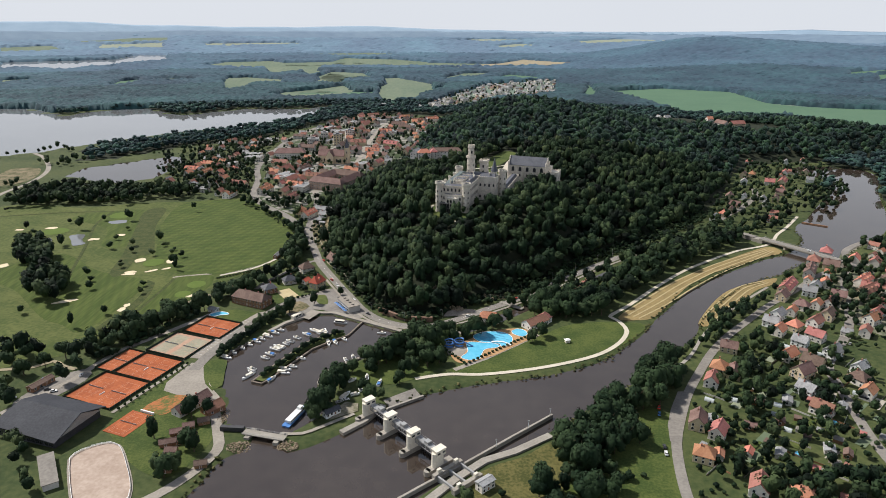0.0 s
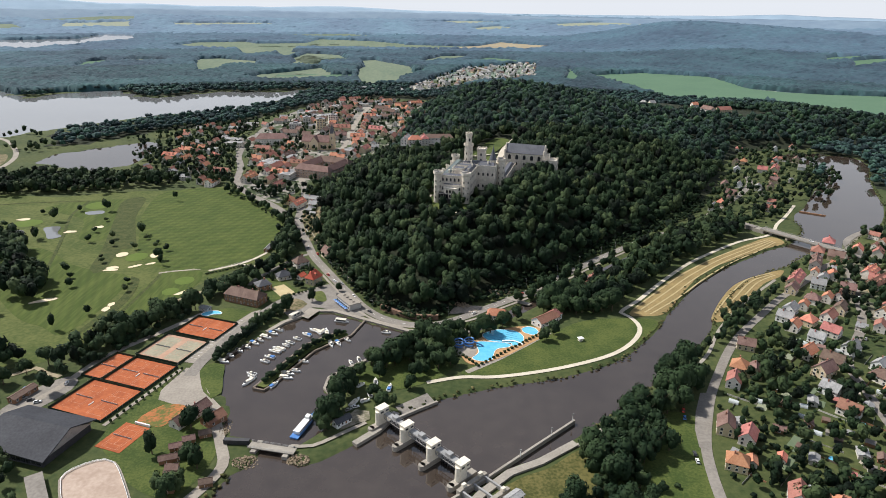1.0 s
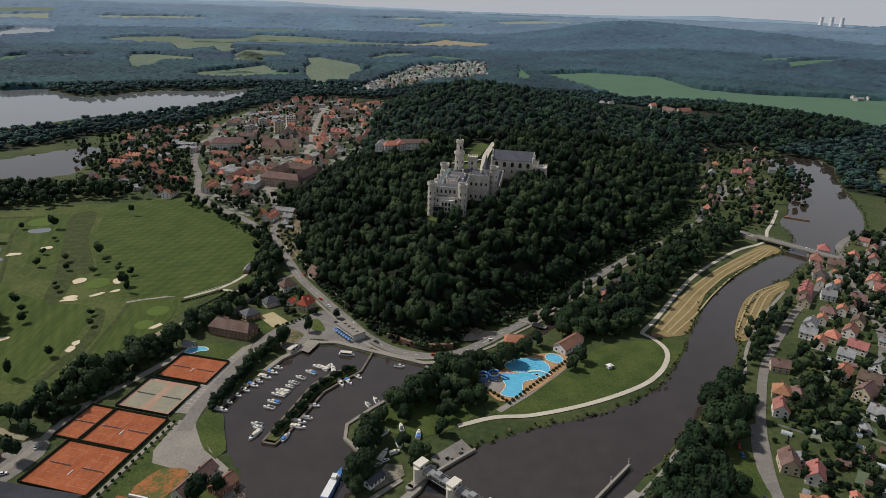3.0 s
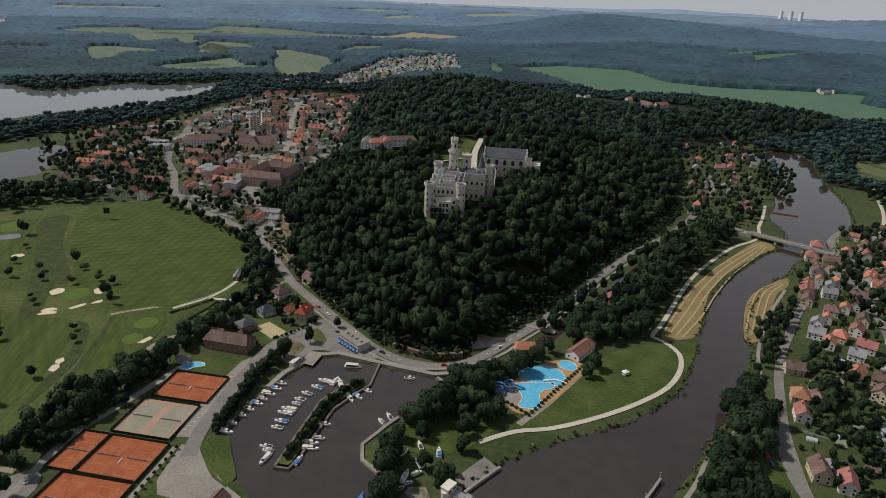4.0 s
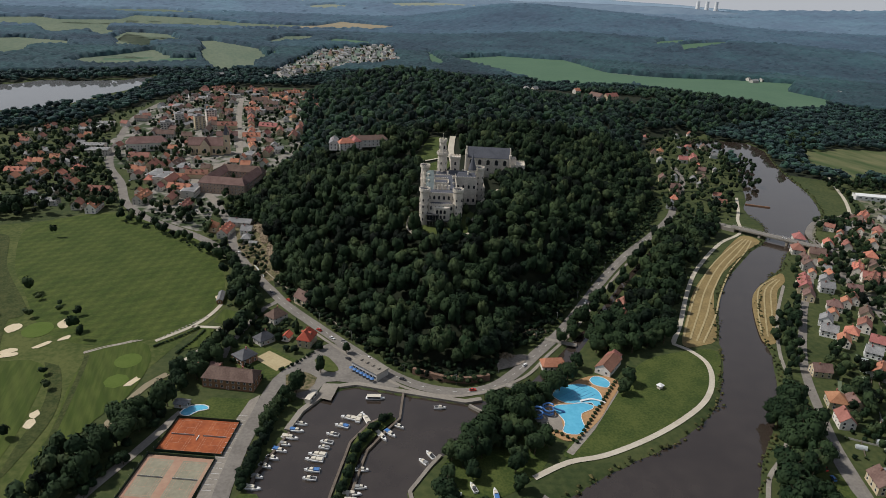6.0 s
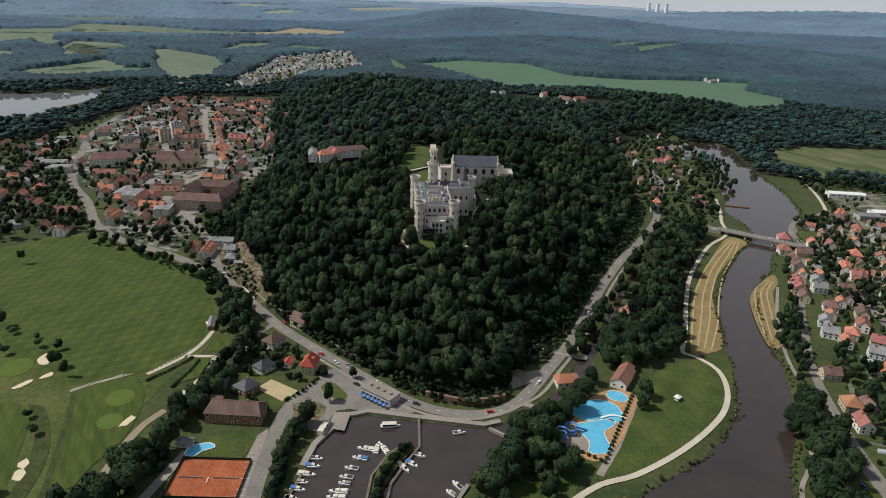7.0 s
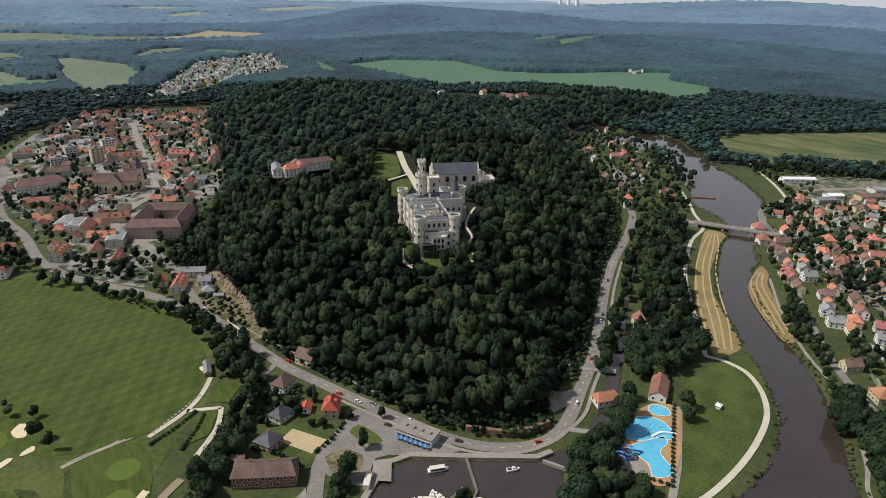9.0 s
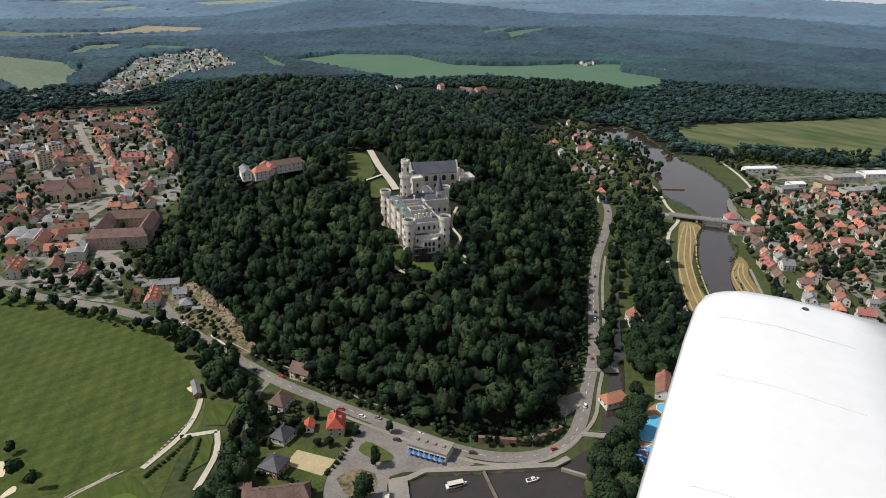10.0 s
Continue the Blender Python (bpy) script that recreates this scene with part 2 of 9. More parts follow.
M["yard_ground"] = mat("trodden_yard", (0.13, 0.125, 0.08), (0.27, 0.24, 0.19), 0.95, 0.15, 0.8, sharp=0.15)
M["bank_grass"] = mat("dry_bank_grass", (0.05, 0.056, 0.014), (0.12, 0.108, 0.036), 0.95, 0.06, 0.6, 0.1, 0.7, sharp=0.15)
M["yard_sand"] = mat("yellow_yard_sand", (0.4, 0.32, 0.18), (0.48, 0.4, 0.24), 0.95, 0.15, 0.8)
M["red_stone"] = mat("reddish_stone", (0.14, 0.085, 0.06), (0.25, 0.16, 0.115), 0.95, 0.3, 1.2, 0.1, 1.5)
M["old_timber"] = mat("weathered_timber", (0.12, 0.095, 0.075), (0.2, 0.165, 0.135), 0.9, 0.3, 2.0)
M["pale_rock"] = mat("pale_rock", (0.15, 0.115, 0.075), (0.34, 0.27, 0.19), 0.95, 0.2, 0.8, 0.1, 1.0)
M["rock"] = mat("bare_rock", (0.2, 0.17, 0.135), (0.36, 0.31, 0.26), 0.95, 0.15, 0.7, 0.4, 0.8)
M["deep_rough"] = mat("deep_rough_grass", (0.02933, 0.04552, 0.009498), (0.066, 0.07435, 0.02171), 0.95, 0.16, 0.6, 0.25, 0.7, sharp=0.2)
M["white"] = mat("white_paint", (0.74, 0.74, 0.73), (0.8, 0.8, 0.79), 0.5, 0.2, 2.0)
M["cream"] = mat("cream_render", (0.6, 0.55, 0.46), (0.72, 0.67, 0.57), 0.8, 0.1, 0.8)
M["blue"] = mat("blue_paint", (0.06, 0.17, 0.42), (0.09, 0.22, 0.5), 0.45, 0.3, 2.0)
M["dark"] = mat("dark_metal", (0.035, 0.035, 0.04), (0.06, 0.06, 0.065), 0.55, 0.3, 2.0)
M["steel"] = mat("grey_steel", (0.28, 0.28, 0.28), (0.38, 0.38, 0.38), 0.5, 0.3, 2.0, metal=0.3)
M["redpaint"] = mat("red_paint", (0.45, 0.04, 0.03), (0.55, 0.06, 0.04), 0.35, 0.3, 2.0)
M["haze"] = mat("distant_haze", (0.4, 0.46, 0.54), (0.44, 0.5, 0.57), 1.0, 0.0005, 0.002)

# ---- helpers for meshes ----
def mesh_ob(name, verts, faces, material, smooth=False, parent=None, mats=None, fmat=None):
    me = bpy.data.meshes.new(name)
    me.from_pydata([tuple(v) for v in verts], [], faces)
    for mm in (mats or [material]):
        me.materials.append(mm)
    if fmat is not None:
        me.polygons.foreach_set("material_index", fmat)
    if smooth:
        me.polygons.foreach_set("use_smooth", [True] * len(me.polygons))
    me.update()
    ob = new(name, me)
    if parent:
        ob.parent = parent
    return ob


def curve_pts(pts, step=6.0, closed=False):
    """Points of a Catmull-Rom curve through pts, about step apart."""
    P = [np.array(p, float) for p in pts]
    n = len(P)
    out = []
    for i in range(n if closed else n - 1):
        if closed:
            a, b, c, d = P[i - 1], P[i], P[(i + 1) % n], P[(i + 2) % n]
        else:
            a, b, c, d = P[max(i - 1, 0)], P[i], P[i + 1], P[min(i + 2, n - 1)]
        k = max(1, int(np.linalg.norm(c - b) / step))
        for j in range(k):
            t = j / k
            out.append(0.5 * (2 * b + (c - a) * t + (2 * a - 5 * b + 4 * c - d) * t * t + (3 * b - a - 3 * c + d) * t ** 3))
    if not closed:
        out.append(P[-1])
    return np.array(out)


def inside(poly, x, y):
    """Which of the points lie within the polygon."""
    poly = np.asarray(poly, float)
    r = np.zeros(np.shape(x), bool)
    for (ax, ay), (bx, by) in zip(poly, np.roll(poly, -1, 0)):
        c = (ay > y) != (by > y)
        r ^= c & (x < (bx - ax) * (y - ay) / (by - ay + 1e-12) + ax)
    return r


def dist(poly, x, y, closed=True):
    poly = np.asarray(poly, float)
    best = np.full(np.shape(x), 1e9)
    nxt = np.roll(poly, -1, 0)
    for i in range(len(poly) if closed else len(poly) - 1):
        a, e = poly[i], nxt[i] - poly[i]
        t = np.clip(((x - a[0]) * e[0] + (y - a[1]) * e[1]) / (e @ e + 1e-9), 0, 1)
        best = np.minimum(best, (x - a[0] - t * e[0]) ** 2 + (y - a[1] - t * e[1]) ** 2)
    return np.sqrt(best)


def signed(poly, x, y):
    d = dist(poly, x, y)
    return np.where(inside(poly, x, y), -d, d)


# ---- plan: shores and the castle hill ----
RIVER_N = [(-170, 60), (-150, 170), (-140, 230), (-132, 256), (-126, 273), (-120, 297), (-112, 302), (-108, 312), (-111, 322), (-126, 327), (-134, 336), (-133, 349), (-144, 371),
           (-154, 390), (-156, 406), (-152, 417), (-142, 431), (-132, 445), (-123, 460), (-112, 470), (-104, 475), (-97, 478), (-88, 478), (-64, 464), (-47, 455), (-30, 446), (0, 448), (20, 461), (46, 481), (84, 512),
           (90, 505), (52, 470), (26, 450), (8, 440), (-24, 430)]
RIVER_M = [(-33, 419), (-51, 408), (-64, 400), (-73, 392), (-81, 384), (-81, 372), (-70, 358), (-67, 345), (-79, 327), (-88, 317), (-93, 309), (-86, 302), (-76, 306), (-59, 319),
           (-48, 330), (-36, 344), (-21, 355), (-14, 360), (15, 371), (41, 378), (67, 384), (100, 398), (120, 412), (147, 441), (163, 463)]
RIVER_U = [(170, 474), (185, 492), (212, 527), (255, 566), (320, 612), (350, 628), (372, 648), (392, 677), (398, 704), (411, 728), (436, 752), (470, 797), (508, 846), (540, 890), (566, 924), (584, 948), (560, 985),
           (520, 1010), (600, 1062), (676, 1028), (664, 970), (614, 895), (580, 834), (544, 763), (517, 722), (486, 685), (446, 656), (420, 632), (400, 612)]
RIVER_S = [(355, 600), (319, 570), (285, 551), (240, 512), (208, 472), (195, 447), (167, 412), (140, 385), (119, 368), (107, 359), (88, 340), (72, 328), (58, 316), (39, 304), (21, 296),
           (6, 282), (-14, 262), (-60, 200), (-80, 60)]
RIVER = np.array(RIVER_N + RIVER_M + RIVER_U + RIVER_S, float)
LAKE_A = np.array([(-1700, 1640), (-1300, 1700), (-1066, 1718), (-920, 1600), (-891, 1692), (-777, 1729), (-651, 1610), (-580, 1671), (-528, 1739), (-446, 1720), (-286, 1800), (-311, 1620), (-372, 1514),
                   (-413, 1430), (-528, 1373), (-635, 1249), (-684, 1178), (-696, 1146), (-753, 1095), (-1000, 1020), (-1500, 1000)], float)
LAKE_B = np.array([(-571, 959), (-567, 1014), (-530, 1055), (-492, 1092), (-458, 1124), (-437, 1100), (-426, 1042), (-423, 989), (-435, 940), (-461, 911), (-512, 924)], float)
HILL = curve_pts([(-150, 700), (-128, 640), (-108, 590), (-80, 530), (-58, 495), (-30, 474), (0, 474), (30, 500), (70, 535), (110, 570), (170, 625), (240, 690), (310, 765), (375, 850), (425, 950),
                  (465, 1010), (540, 1070), (640, 1090), (740, 1130), (860, 1180), (960, 1280), (900, 1400), (780, 1480), (600, 1500), (450, 1440), (300, 1500), (150, 1600), (30, 1520), (-20, 1350),
                  (-40, 1150), (-70, 1000), (-112, 900), (-140, 800)], 15, True)
CX, CY = -110.0, 120.0               # middle of the flight, from which the far land is laid out
CASTLE_Z = 43.0


def smooth01(t):
    t = np.clip(t, 0, 1)
    return t * t * (3 - 2 * t)


FAR_HILLS = [(1300, 3480, 430, 380, 88), (1850, 3250, 520, 380, 64), (3400, 2600, 620, 900, 74), (1350, 2750, 450, 300, 36), (1850, 2350, 450, 350, 40), (2450, 2150, 450, 450, 44), (300, 4300, 1200, 250, 14), (-1500, 4200, 900, 200, 16), (2500, 3000, 500, 500, 30)]


def height(x, y):
    """Height of the land."""
    x, y = np.asarray(x, float), np.asarray(y, float)
    r = np.hypot(x - CX, y - CY)
    s = np.clip((r - 2600) / 2545, 0, 0.97)
    far = np.where(r > 2600, 225 * (1 - r / (2600 + 2300 * s / (1 - 0.93 * s))), 0.0)
    z = np.maximum(far, 0)
    for hx, hy, sx, sy, hh in FAR_HILLS:
        z = z + hh * np.exp(-((x - hx) / sx) ** 2 - ((y - hy) / sy) ** 2)
    d = np.maximum(-signed(HILL, x, y), 0)
    crest = 50 + 17 * np.exp(-((x - 125) / 190) ** 2 - ((y - 1270) / 260) ** 2)
    crest = crest * (1 - 0.55 * smooth01((x - 230) / 270) * smooth01((y - 930) / 200))
    hill = crest * (1 - np.exp(-(d / 85) ** 1.4))
    w = smooth01(1.6 - np.hypot((x - 45) / 75, (y - 690) / 95) * 1.0)
    hill = hill * (1 - w) + CASTLE_Z * w * (d > 0) + hill * w * (d <= 0)
    z = z + hill
    z = z + 12 * smooth01((y - 800) / 500) * np.exp(-((x + 130) / 160) ** 2 - ((y - 1250) / 350) ** 2)
    z = z + 27 * np.exp(-((x - 515) / 105) ** 2 - ((y - 1415) / 85) ** 2) * (1 - smooth01(d / 60))
    for poly, wd in ((RIVER, 7.0), (LAKE_A, 30.0), (LAKE_B, 16.0)):
        near = (x > poly[:, 0].min() - 5) & (x < poly[:, 0].max() + 5) & (y > poly[:, 1].min() - 5) & (y < poly[:, 1].max() + 5)
        if np.any(near):
            sd = np.full(x.shape, 50.0)
            sd[near] = signed(poly, x[near], y[near])
            z = z - 2.6 * smooth01((-sd + 1.5) / wd)
    return z


def axis(lo, hi, fine, low, high, grow=1.07, most=70):
    v = list(np.arange(lo, hi + fine / 2, fine))
    s = fine
    while v[-1] < high:
        s = min(s * grow, most)
        v.append(v[-1] + s)
    s = fine
    while v[0] > low:
        s = min(s * grow, most)
        v.insert(0, v[0] - s)
    return np.array(v)


gx, gy = axis(-180, 620, 5.0, CX - 4750, CX + 4750), axis(240, 960, 5.0, CY - 4750, CY + 4750)
GX, GY = np.meshgrid(gx, gy)
GZ = height(GX, GY)
nx, ny = len(gx), len(gy)
rr = np.hypot(GX - CX, GY - CY)
keep = rr < 4740
ids = np.arange(nx * ny).reshape(ny, nx)
ok = keep[:-1, :-1] & keep[1:, :-1] & keep[:-1, 1:] & keep[1:, 1:]
quads = np.stack([ids[:-1, :-1], ids[:-1, 1:], ids[1:, 1:], ids[1:, :-1]], -1)[ok]
used = np.unique(quads)
remap = np.full(nx * ny, -1)
remap[used] = np.arange(len(used))
gv = np.stack([GX.ravel(), GY.ravel(), GZ.ravel()], -1)[used]
quads = remap[quads]
qc = gv[quads].mean(1)
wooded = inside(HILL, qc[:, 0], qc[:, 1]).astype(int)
ground = mesh_ob("ground", gv, quads.tolist(), None, True, None, [M["ground"], M["forest_floor"], M["far_meadow"], M["far_floor_haze"]], wooded)
tagged(ground, "grassy land with a wooded castle hill and low far hills", "ground", kind="structure")


def hz(x, y):
    return float(height(np.array([x]), np.array([y]))[0])


def sheet(name, pts, material, lift=0.12, closed=True, step=6.0, flat=None, label="", cat="ground", curve=True, kind="structure", cell=None):
    """A patch of land laid on the ground: outline pts; flat: its level, else it follows the land."""
    P = curve_pts(pts, step, True) if curve else np.array(pts, float)
    bm = bmesh.new()
    vs = [bm.verts.new((p[0], p[1], 0)) for p in P]
    f = bm.faces.new(vs)
    bmesh.ops.triangulate(bm, faces=[f])
    if flat is None and cell:
        for ax, lo, hi in ((0, P[:, 0].min(), P[:, 0].max()), (1, P[:, 1].min(), P[:, 1].max())):
            c = math.ceil(lo / cell) * cell
            while c < hi:
                nrm = (1, 0, 0) if ax == 0 else (0, 1, 0)
                bmesh.ops.bisect_plane(bm, geom=bm.verts[:] + bm.edges[:] + bm.faces[:], plane_co=(c, c, 0), plane_no=nrm)
                c += cell
    co = np.array([v.co[:] for v in bm.verts])
    zz = np.full(len(co), flat) if flat is not None else np.maximum(height(co[:, 0], co[:, 1]), -0.3) + lift
    for v, z in zip(bm.verts, zz):
        v.co.z = z
    for f in bm.faces:
        if f.normal.z < 0:
            f.normal_flip()
    me = bpy.data.meshes.new(name)
    bm.to_mesh(me)
    bm.free()
    me.materials.append(material)
    return tagged(new(name, me), label, cat, kind=kind)


def strip(name, pts, width, material, lift=0.2, step=5.0, label="", cat="road", curve=True, kind="structure", level=None, thick=0.0):
    """A band of even width along a line, laid on the land or at a level; thick: it is a slab."""
    P = curve_pts(pts, step) if curve else np.array(pts, float)
    T = np.gradient(P, axis=0)
    T /= np.linalg.norm(T, axis=1)[:, None] + 1e-9
    Nn = np.stack([-T[:, 1], T[:, 0]], -1)
    A, B = P + Nn * width / 2, P - Nn * width / 2
    n = len(P)
    if level is None:
        h = np.maximum(np.maximum(height(A[:, 0], A[:, 1]), height(B[:, 0], B[:, 1])), height(P[:, 0], P[:, 1])) + lift
        h = np.maximum(h, lift)
    else:
        h = np.full(n, level)
    v = [(*A[i], h[i]) for i in range(n)] + [(*B[i], h[i]) for i in range(n)]
    fc = [(i, n + i, n + i + 1, i + 1) for i in range(n - 1)]
    if thick:
        v += [(*A[i], h[i] - thick) for i in range(n)] + [(*B[i], h[i] - thick) for i in range(n)]
        fc += [(2 * n + i, i, i + 1, 2 * n + i + 1) for i in range(n - 1)] + [(n + i, 3 * n + i, 3 * n + i + 1, n + i + 1) for i in range(n - 1)]
        fc += [(3 * n + i, 2 * n + i, 2 * n + i + 1, 3 * n + i + 1) for i in range(n - 1)]
        fc += [(0, 2 * n, 3 * n, n), (n - 1, 2 * n - 1, 4 * n - 1, 3 * n - 1)]
    return tagged(mesh_ob(name, v, fc, material), label, cat, kind=kind)


# ---- water ----
def water(name, poly, grow, label):
    c = poly.mean(0)
    nxt, prv = np.roll(poly, -1, 0), np.roll(poly, 1, 0)
    t = nxt - prv
    t /= np.linalg.norm(t, axis=1)[:, None]
    nrm = np.stack([t[:, 1], -t[:, 0]], -1)
    area = 0.5 * np.sum(poly[:, 0] * nxt[:, 1] - nxt[:, 0] * poly[:, 1])
    p2 = poly + nrm * grow * (1 if area > 0 else -1)
    return sheet(name, p2, M["lake_water" if "lake" in name else "water"], flat=-0.9, curve=False, label=label, cat="water")


water("river_water", RIVER, 1.0, "calm brown river with a still harbour basin")
water("lake_water", LAKE_A, 4.0, "wide pale fishpond lake beyond the town")
water("pond_water", LAKE_B, 3.0, "small pond beside the golf course")

# ---- fields, woods and open land ----
FIELD_GREEN = [(528, 2205), (751, 2299), (947, 2191), (929, 1902), (1057, 1793), (1246, 1750), (1410, 1671), (1268, 1545), (1261, 1393), (1075, 1271), (985, 1290), (945, 1441), (844, 1600), (599, 1674), (553, 2037)]
FIELD_EAST = [(701, 947), (798, 962), (1011, 883), (1230, 800), (1300, 640), (1017, 700), (771, 650), (761, 713), (706, 805), (655, 795), (640, 830), (662, 885)]
FAR_FIELDS = []


def far_field(kind, *pts):
    """A field cut out of the far woods."""
    FAR_FIELDS.append((kind, list(pts)))


far_field("meadow", (-1145, 3176), (-1086, 3370), (-881, 3455), (-580, 3216), (-561, 2962), (-720, 2804), (-815, 3082), (-1006, 3114))
far_field("meadow", (-880, 3230), (-899, 3348), (-586, 3452), (-228, 3477), (253, 3394), (-83, 3232), (-540, 3225))
far_field("brownfield", (-64, 3240), (161, 3251), (524, 3264), (680, 3340), (541, 3478), (420, 3598), (284, 3427))
far_field("crop2", (-69, 3149), (-64, 3225), (161, 3236), (524, 3250), (484, 3220), (72, 3123))
far_field("meadow", (-813, 2467), (-850, 2632), (-775, 2664), (-619, 2572), (-577, 2393), (-676, 2387), (-659, 2158), (-696, 2121))
far_field("meadow", (-525, 2000), (-510, 2113), (-434, 2201), (-345, 2360), (-262, 2300), (-304, 2068), (-374, 1951), (-472, 1946))
far_field("crop", (-1140, 2262), (-1198, 2467), (-1157, 2539), (-1103, 2427), (-1103, 2245))
far_field("meadow", (-1065, 2474), (-1082, 2594), (-955, 2575), (-915, 2461))
far_field("meadow", (-1650, 2490), (-1554, 2541), (-1471, 2409), (-1541, 2321))
far_field("meadow", (-464, 2397), (-488, 2629), (-487, 2900), (-403, 2765), (-301, 2746), (-257, 2472), (-373, 2380))
far_field("meadow", (-204, 2049), (-243, 2643), (-181, 2672), (-41, 2421), (-31, 2135), (-81, 1908), (-166, 1850))
far_field("meadow", (-2264, 3992), (-1711, 4263), (-1651, 4105), (-2069, 3929))
far_field("crop2", (-1967, 3919), (-1664, 4052), (-1594, 3873), (-1914, 3743))
far_field("meadow", (-2367, 3629), (-2183, 3784), (-2021, 3654), (-2250, 3441))
far_field("crop", (165, 2641), (275, 2866), (381, 2756), (372, 2579))
far_field("meadow", (-19, 2628), (83, 2911), (199, 2948), (180, 2792), (16, 2573))
far_field("crop", (-43, 2146), (17, 2441), (-5, 2192))
far_field("crop", (420, 2020), (515, 2400), (527, 2408), (488, 2079), (440, 2000))
far_field("crop", (1530, 2542), (1707, 2592), (1634, 2476), (1468, 2434))
far_field("crop", (1571, 2452), (1845, 2488), (1747, 2377), (1493, 2299))
far_field("crop2", (763, 4314), (1142, 4404), (1494, 4374), (1378, 4231), (883, 4197))
far_field("crop2", (1912, 3955), (2244, 3972), (2557, 3965), (2472, 3824), (1957, 3848))
far_field("crop2", (289, 4146), (470, 4238), (602, 4177), (385, 4066))
far_field("meadow", (-1230, 4480), (-500, 4560), (-150, 4540), (-1060, 4400))
far_field("crop2", (-96, 4404), (281, 4505), (613, 4432), (342, 4300))
far_field("crop2", (-1450, 4060), (-900, 4200), (-860, 4120), (-1380, 3990))
far_field("meadow", (-900, 3780), (-420, 3900), (-100, 3830), (-500, 3720))
far_field("brownfield", (1000, 4480), (1500, 4460), (1700, 4330), (1300, 4380))
far_field("crop2", (2300, 3500), (2700, 3450), (2760, 3330), (2420, 3380))
far_field("meadow", (-665, 3186), (-530, 3640), (-259, 3600), (-65, 3470), (-255, 3260), (-456, 3215))
far_field("meadow", (-515, 2677), (-495, 2960), (-352, 2922), (-254, 2521), (-386, 2432))
far_field("crop", (-483, 1949), (-443, 2175), (-313, 2135), (-225, 2152), (-215, 2011), (-349, 1938))
far_field("meadow", (-610, 2813), (-590, 3027), (-520, 2988), (-537, 2730))
COPSES = [np.array(p, float) for p in ([(-366, 2401), (-378, 2560), (-235, 2620), (-208, 2412), (-244, 2126), (-309, 2211)], [(-80, 1880), (-71, 2050), (-38, 2090), (-27, 1938)],
                                       [(-543, 3080), (-384, 3128), (-164, 2991), (11, 3080), (34, 2930), (-150, 2826), (-342, 2890), (-502, 2990)])]
LAKE_C = [(-2048, 3117), (-1938, 3196), (-1650, 3376), (-1615, 3588), (-1472, 3601), (-1376, 3393), (-1480, 3244), (-1595, 2994), (-1638, 2888), (-1839, 2941), (-1898, 2879)]
TOWN = [(-300, 870), (-420, 980), (-400, 1110), (-310, 1150), (-330, 1300), (-250, 1480), (-180, 1580), (60, 1520), (10, 1360), (-30, 1150), (-65, 1000), (-108, 900), (-140, 780), (-165, 700), (-200, 800)]
FAR_TOWN = [(-60, 1760), (18, 2033), (164, 2454), (440, 2620), (345, 2079), (173, 1960), (-20, 1699)]
EAST_TOWN = [(393, 625), (470, 690), (540, 780), (640, 790), (720, 680), (900, 500), (900, 250), (300, 100), (90, 100), (120, 300), (160, 400), (240, 500), (340, 590)]
NORTH_VILLAGE = [(300, 700), (370, 680), (450, 770), (560, 930), (640, 1060), (600, 1110), (500, 1090), (420, 940), (330, 800)]
ESTATE = [(380, 1440), (480, 1420), (620, 1310), (680, 1340), (600, 1500), (450, 1560), (360, 1520)]
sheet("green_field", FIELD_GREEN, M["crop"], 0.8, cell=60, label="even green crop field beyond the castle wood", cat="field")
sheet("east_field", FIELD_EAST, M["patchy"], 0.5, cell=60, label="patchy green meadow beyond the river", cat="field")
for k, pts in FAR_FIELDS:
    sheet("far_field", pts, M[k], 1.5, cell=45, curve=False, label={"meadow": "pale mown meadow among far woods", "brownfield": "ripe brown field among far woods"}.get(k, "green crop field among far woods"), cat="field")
sheet("far_lake", LAKE_C, M["lake_water"], 1.5, cell=60, label="pale lake far behind the woods", cat="water")

# golf course
GOLF = [(-560, 773), (-448, 785), (-387, 807), (-325, 816), (-264, 831), (-198, 771), (-169, 703), (-157, 636), (-168, 587), (-189, 557), (-212, 518), (-229, 488), (-243, 457), (-250, 428), (-262, 411),
        (-283, 399), (-330, 380), (-420, 400), (-560, 480)]
sheet("golf_rough", GOLF, M["rough_grass"], 0.12, label="rough grass of a golf course", cat="golf course")
sheet("driving_range", [(-325, 722), (-330, 806), (-264, 826), (-208, 784), (-174, 709), (-162, 640), (-174, 592), (-195, 566), (-240, 562), (-276, 588), (-302, 652)], M["range"], 0.24, label="striped mown driving range", cat="lawn")
for pts in ([(-420, 560), (-370, 520), (-320, 470), (-294, 455), (-276, 443), (-267, 467), (-264, 521), (-266, 540), (-276, 552), (-296, 556), (-330, 574), (-385, 615)],
            [(-249, 519), (-244, 553), (-241, 558), (-215, 560), (-208, 547), (-208, 526), (-217, 496), (-229, 481), (-244, 453), (-256, 435), (-250, 477)],
            [(-440, 740), (-400, 770), (-350, 770), (-340, 700), (-330, 640), (-355, 640), (-380, 700)]):
    sheet("fairway", pts, M["fairway"], 0.28, label="mown golf fairway", cat="lawn")
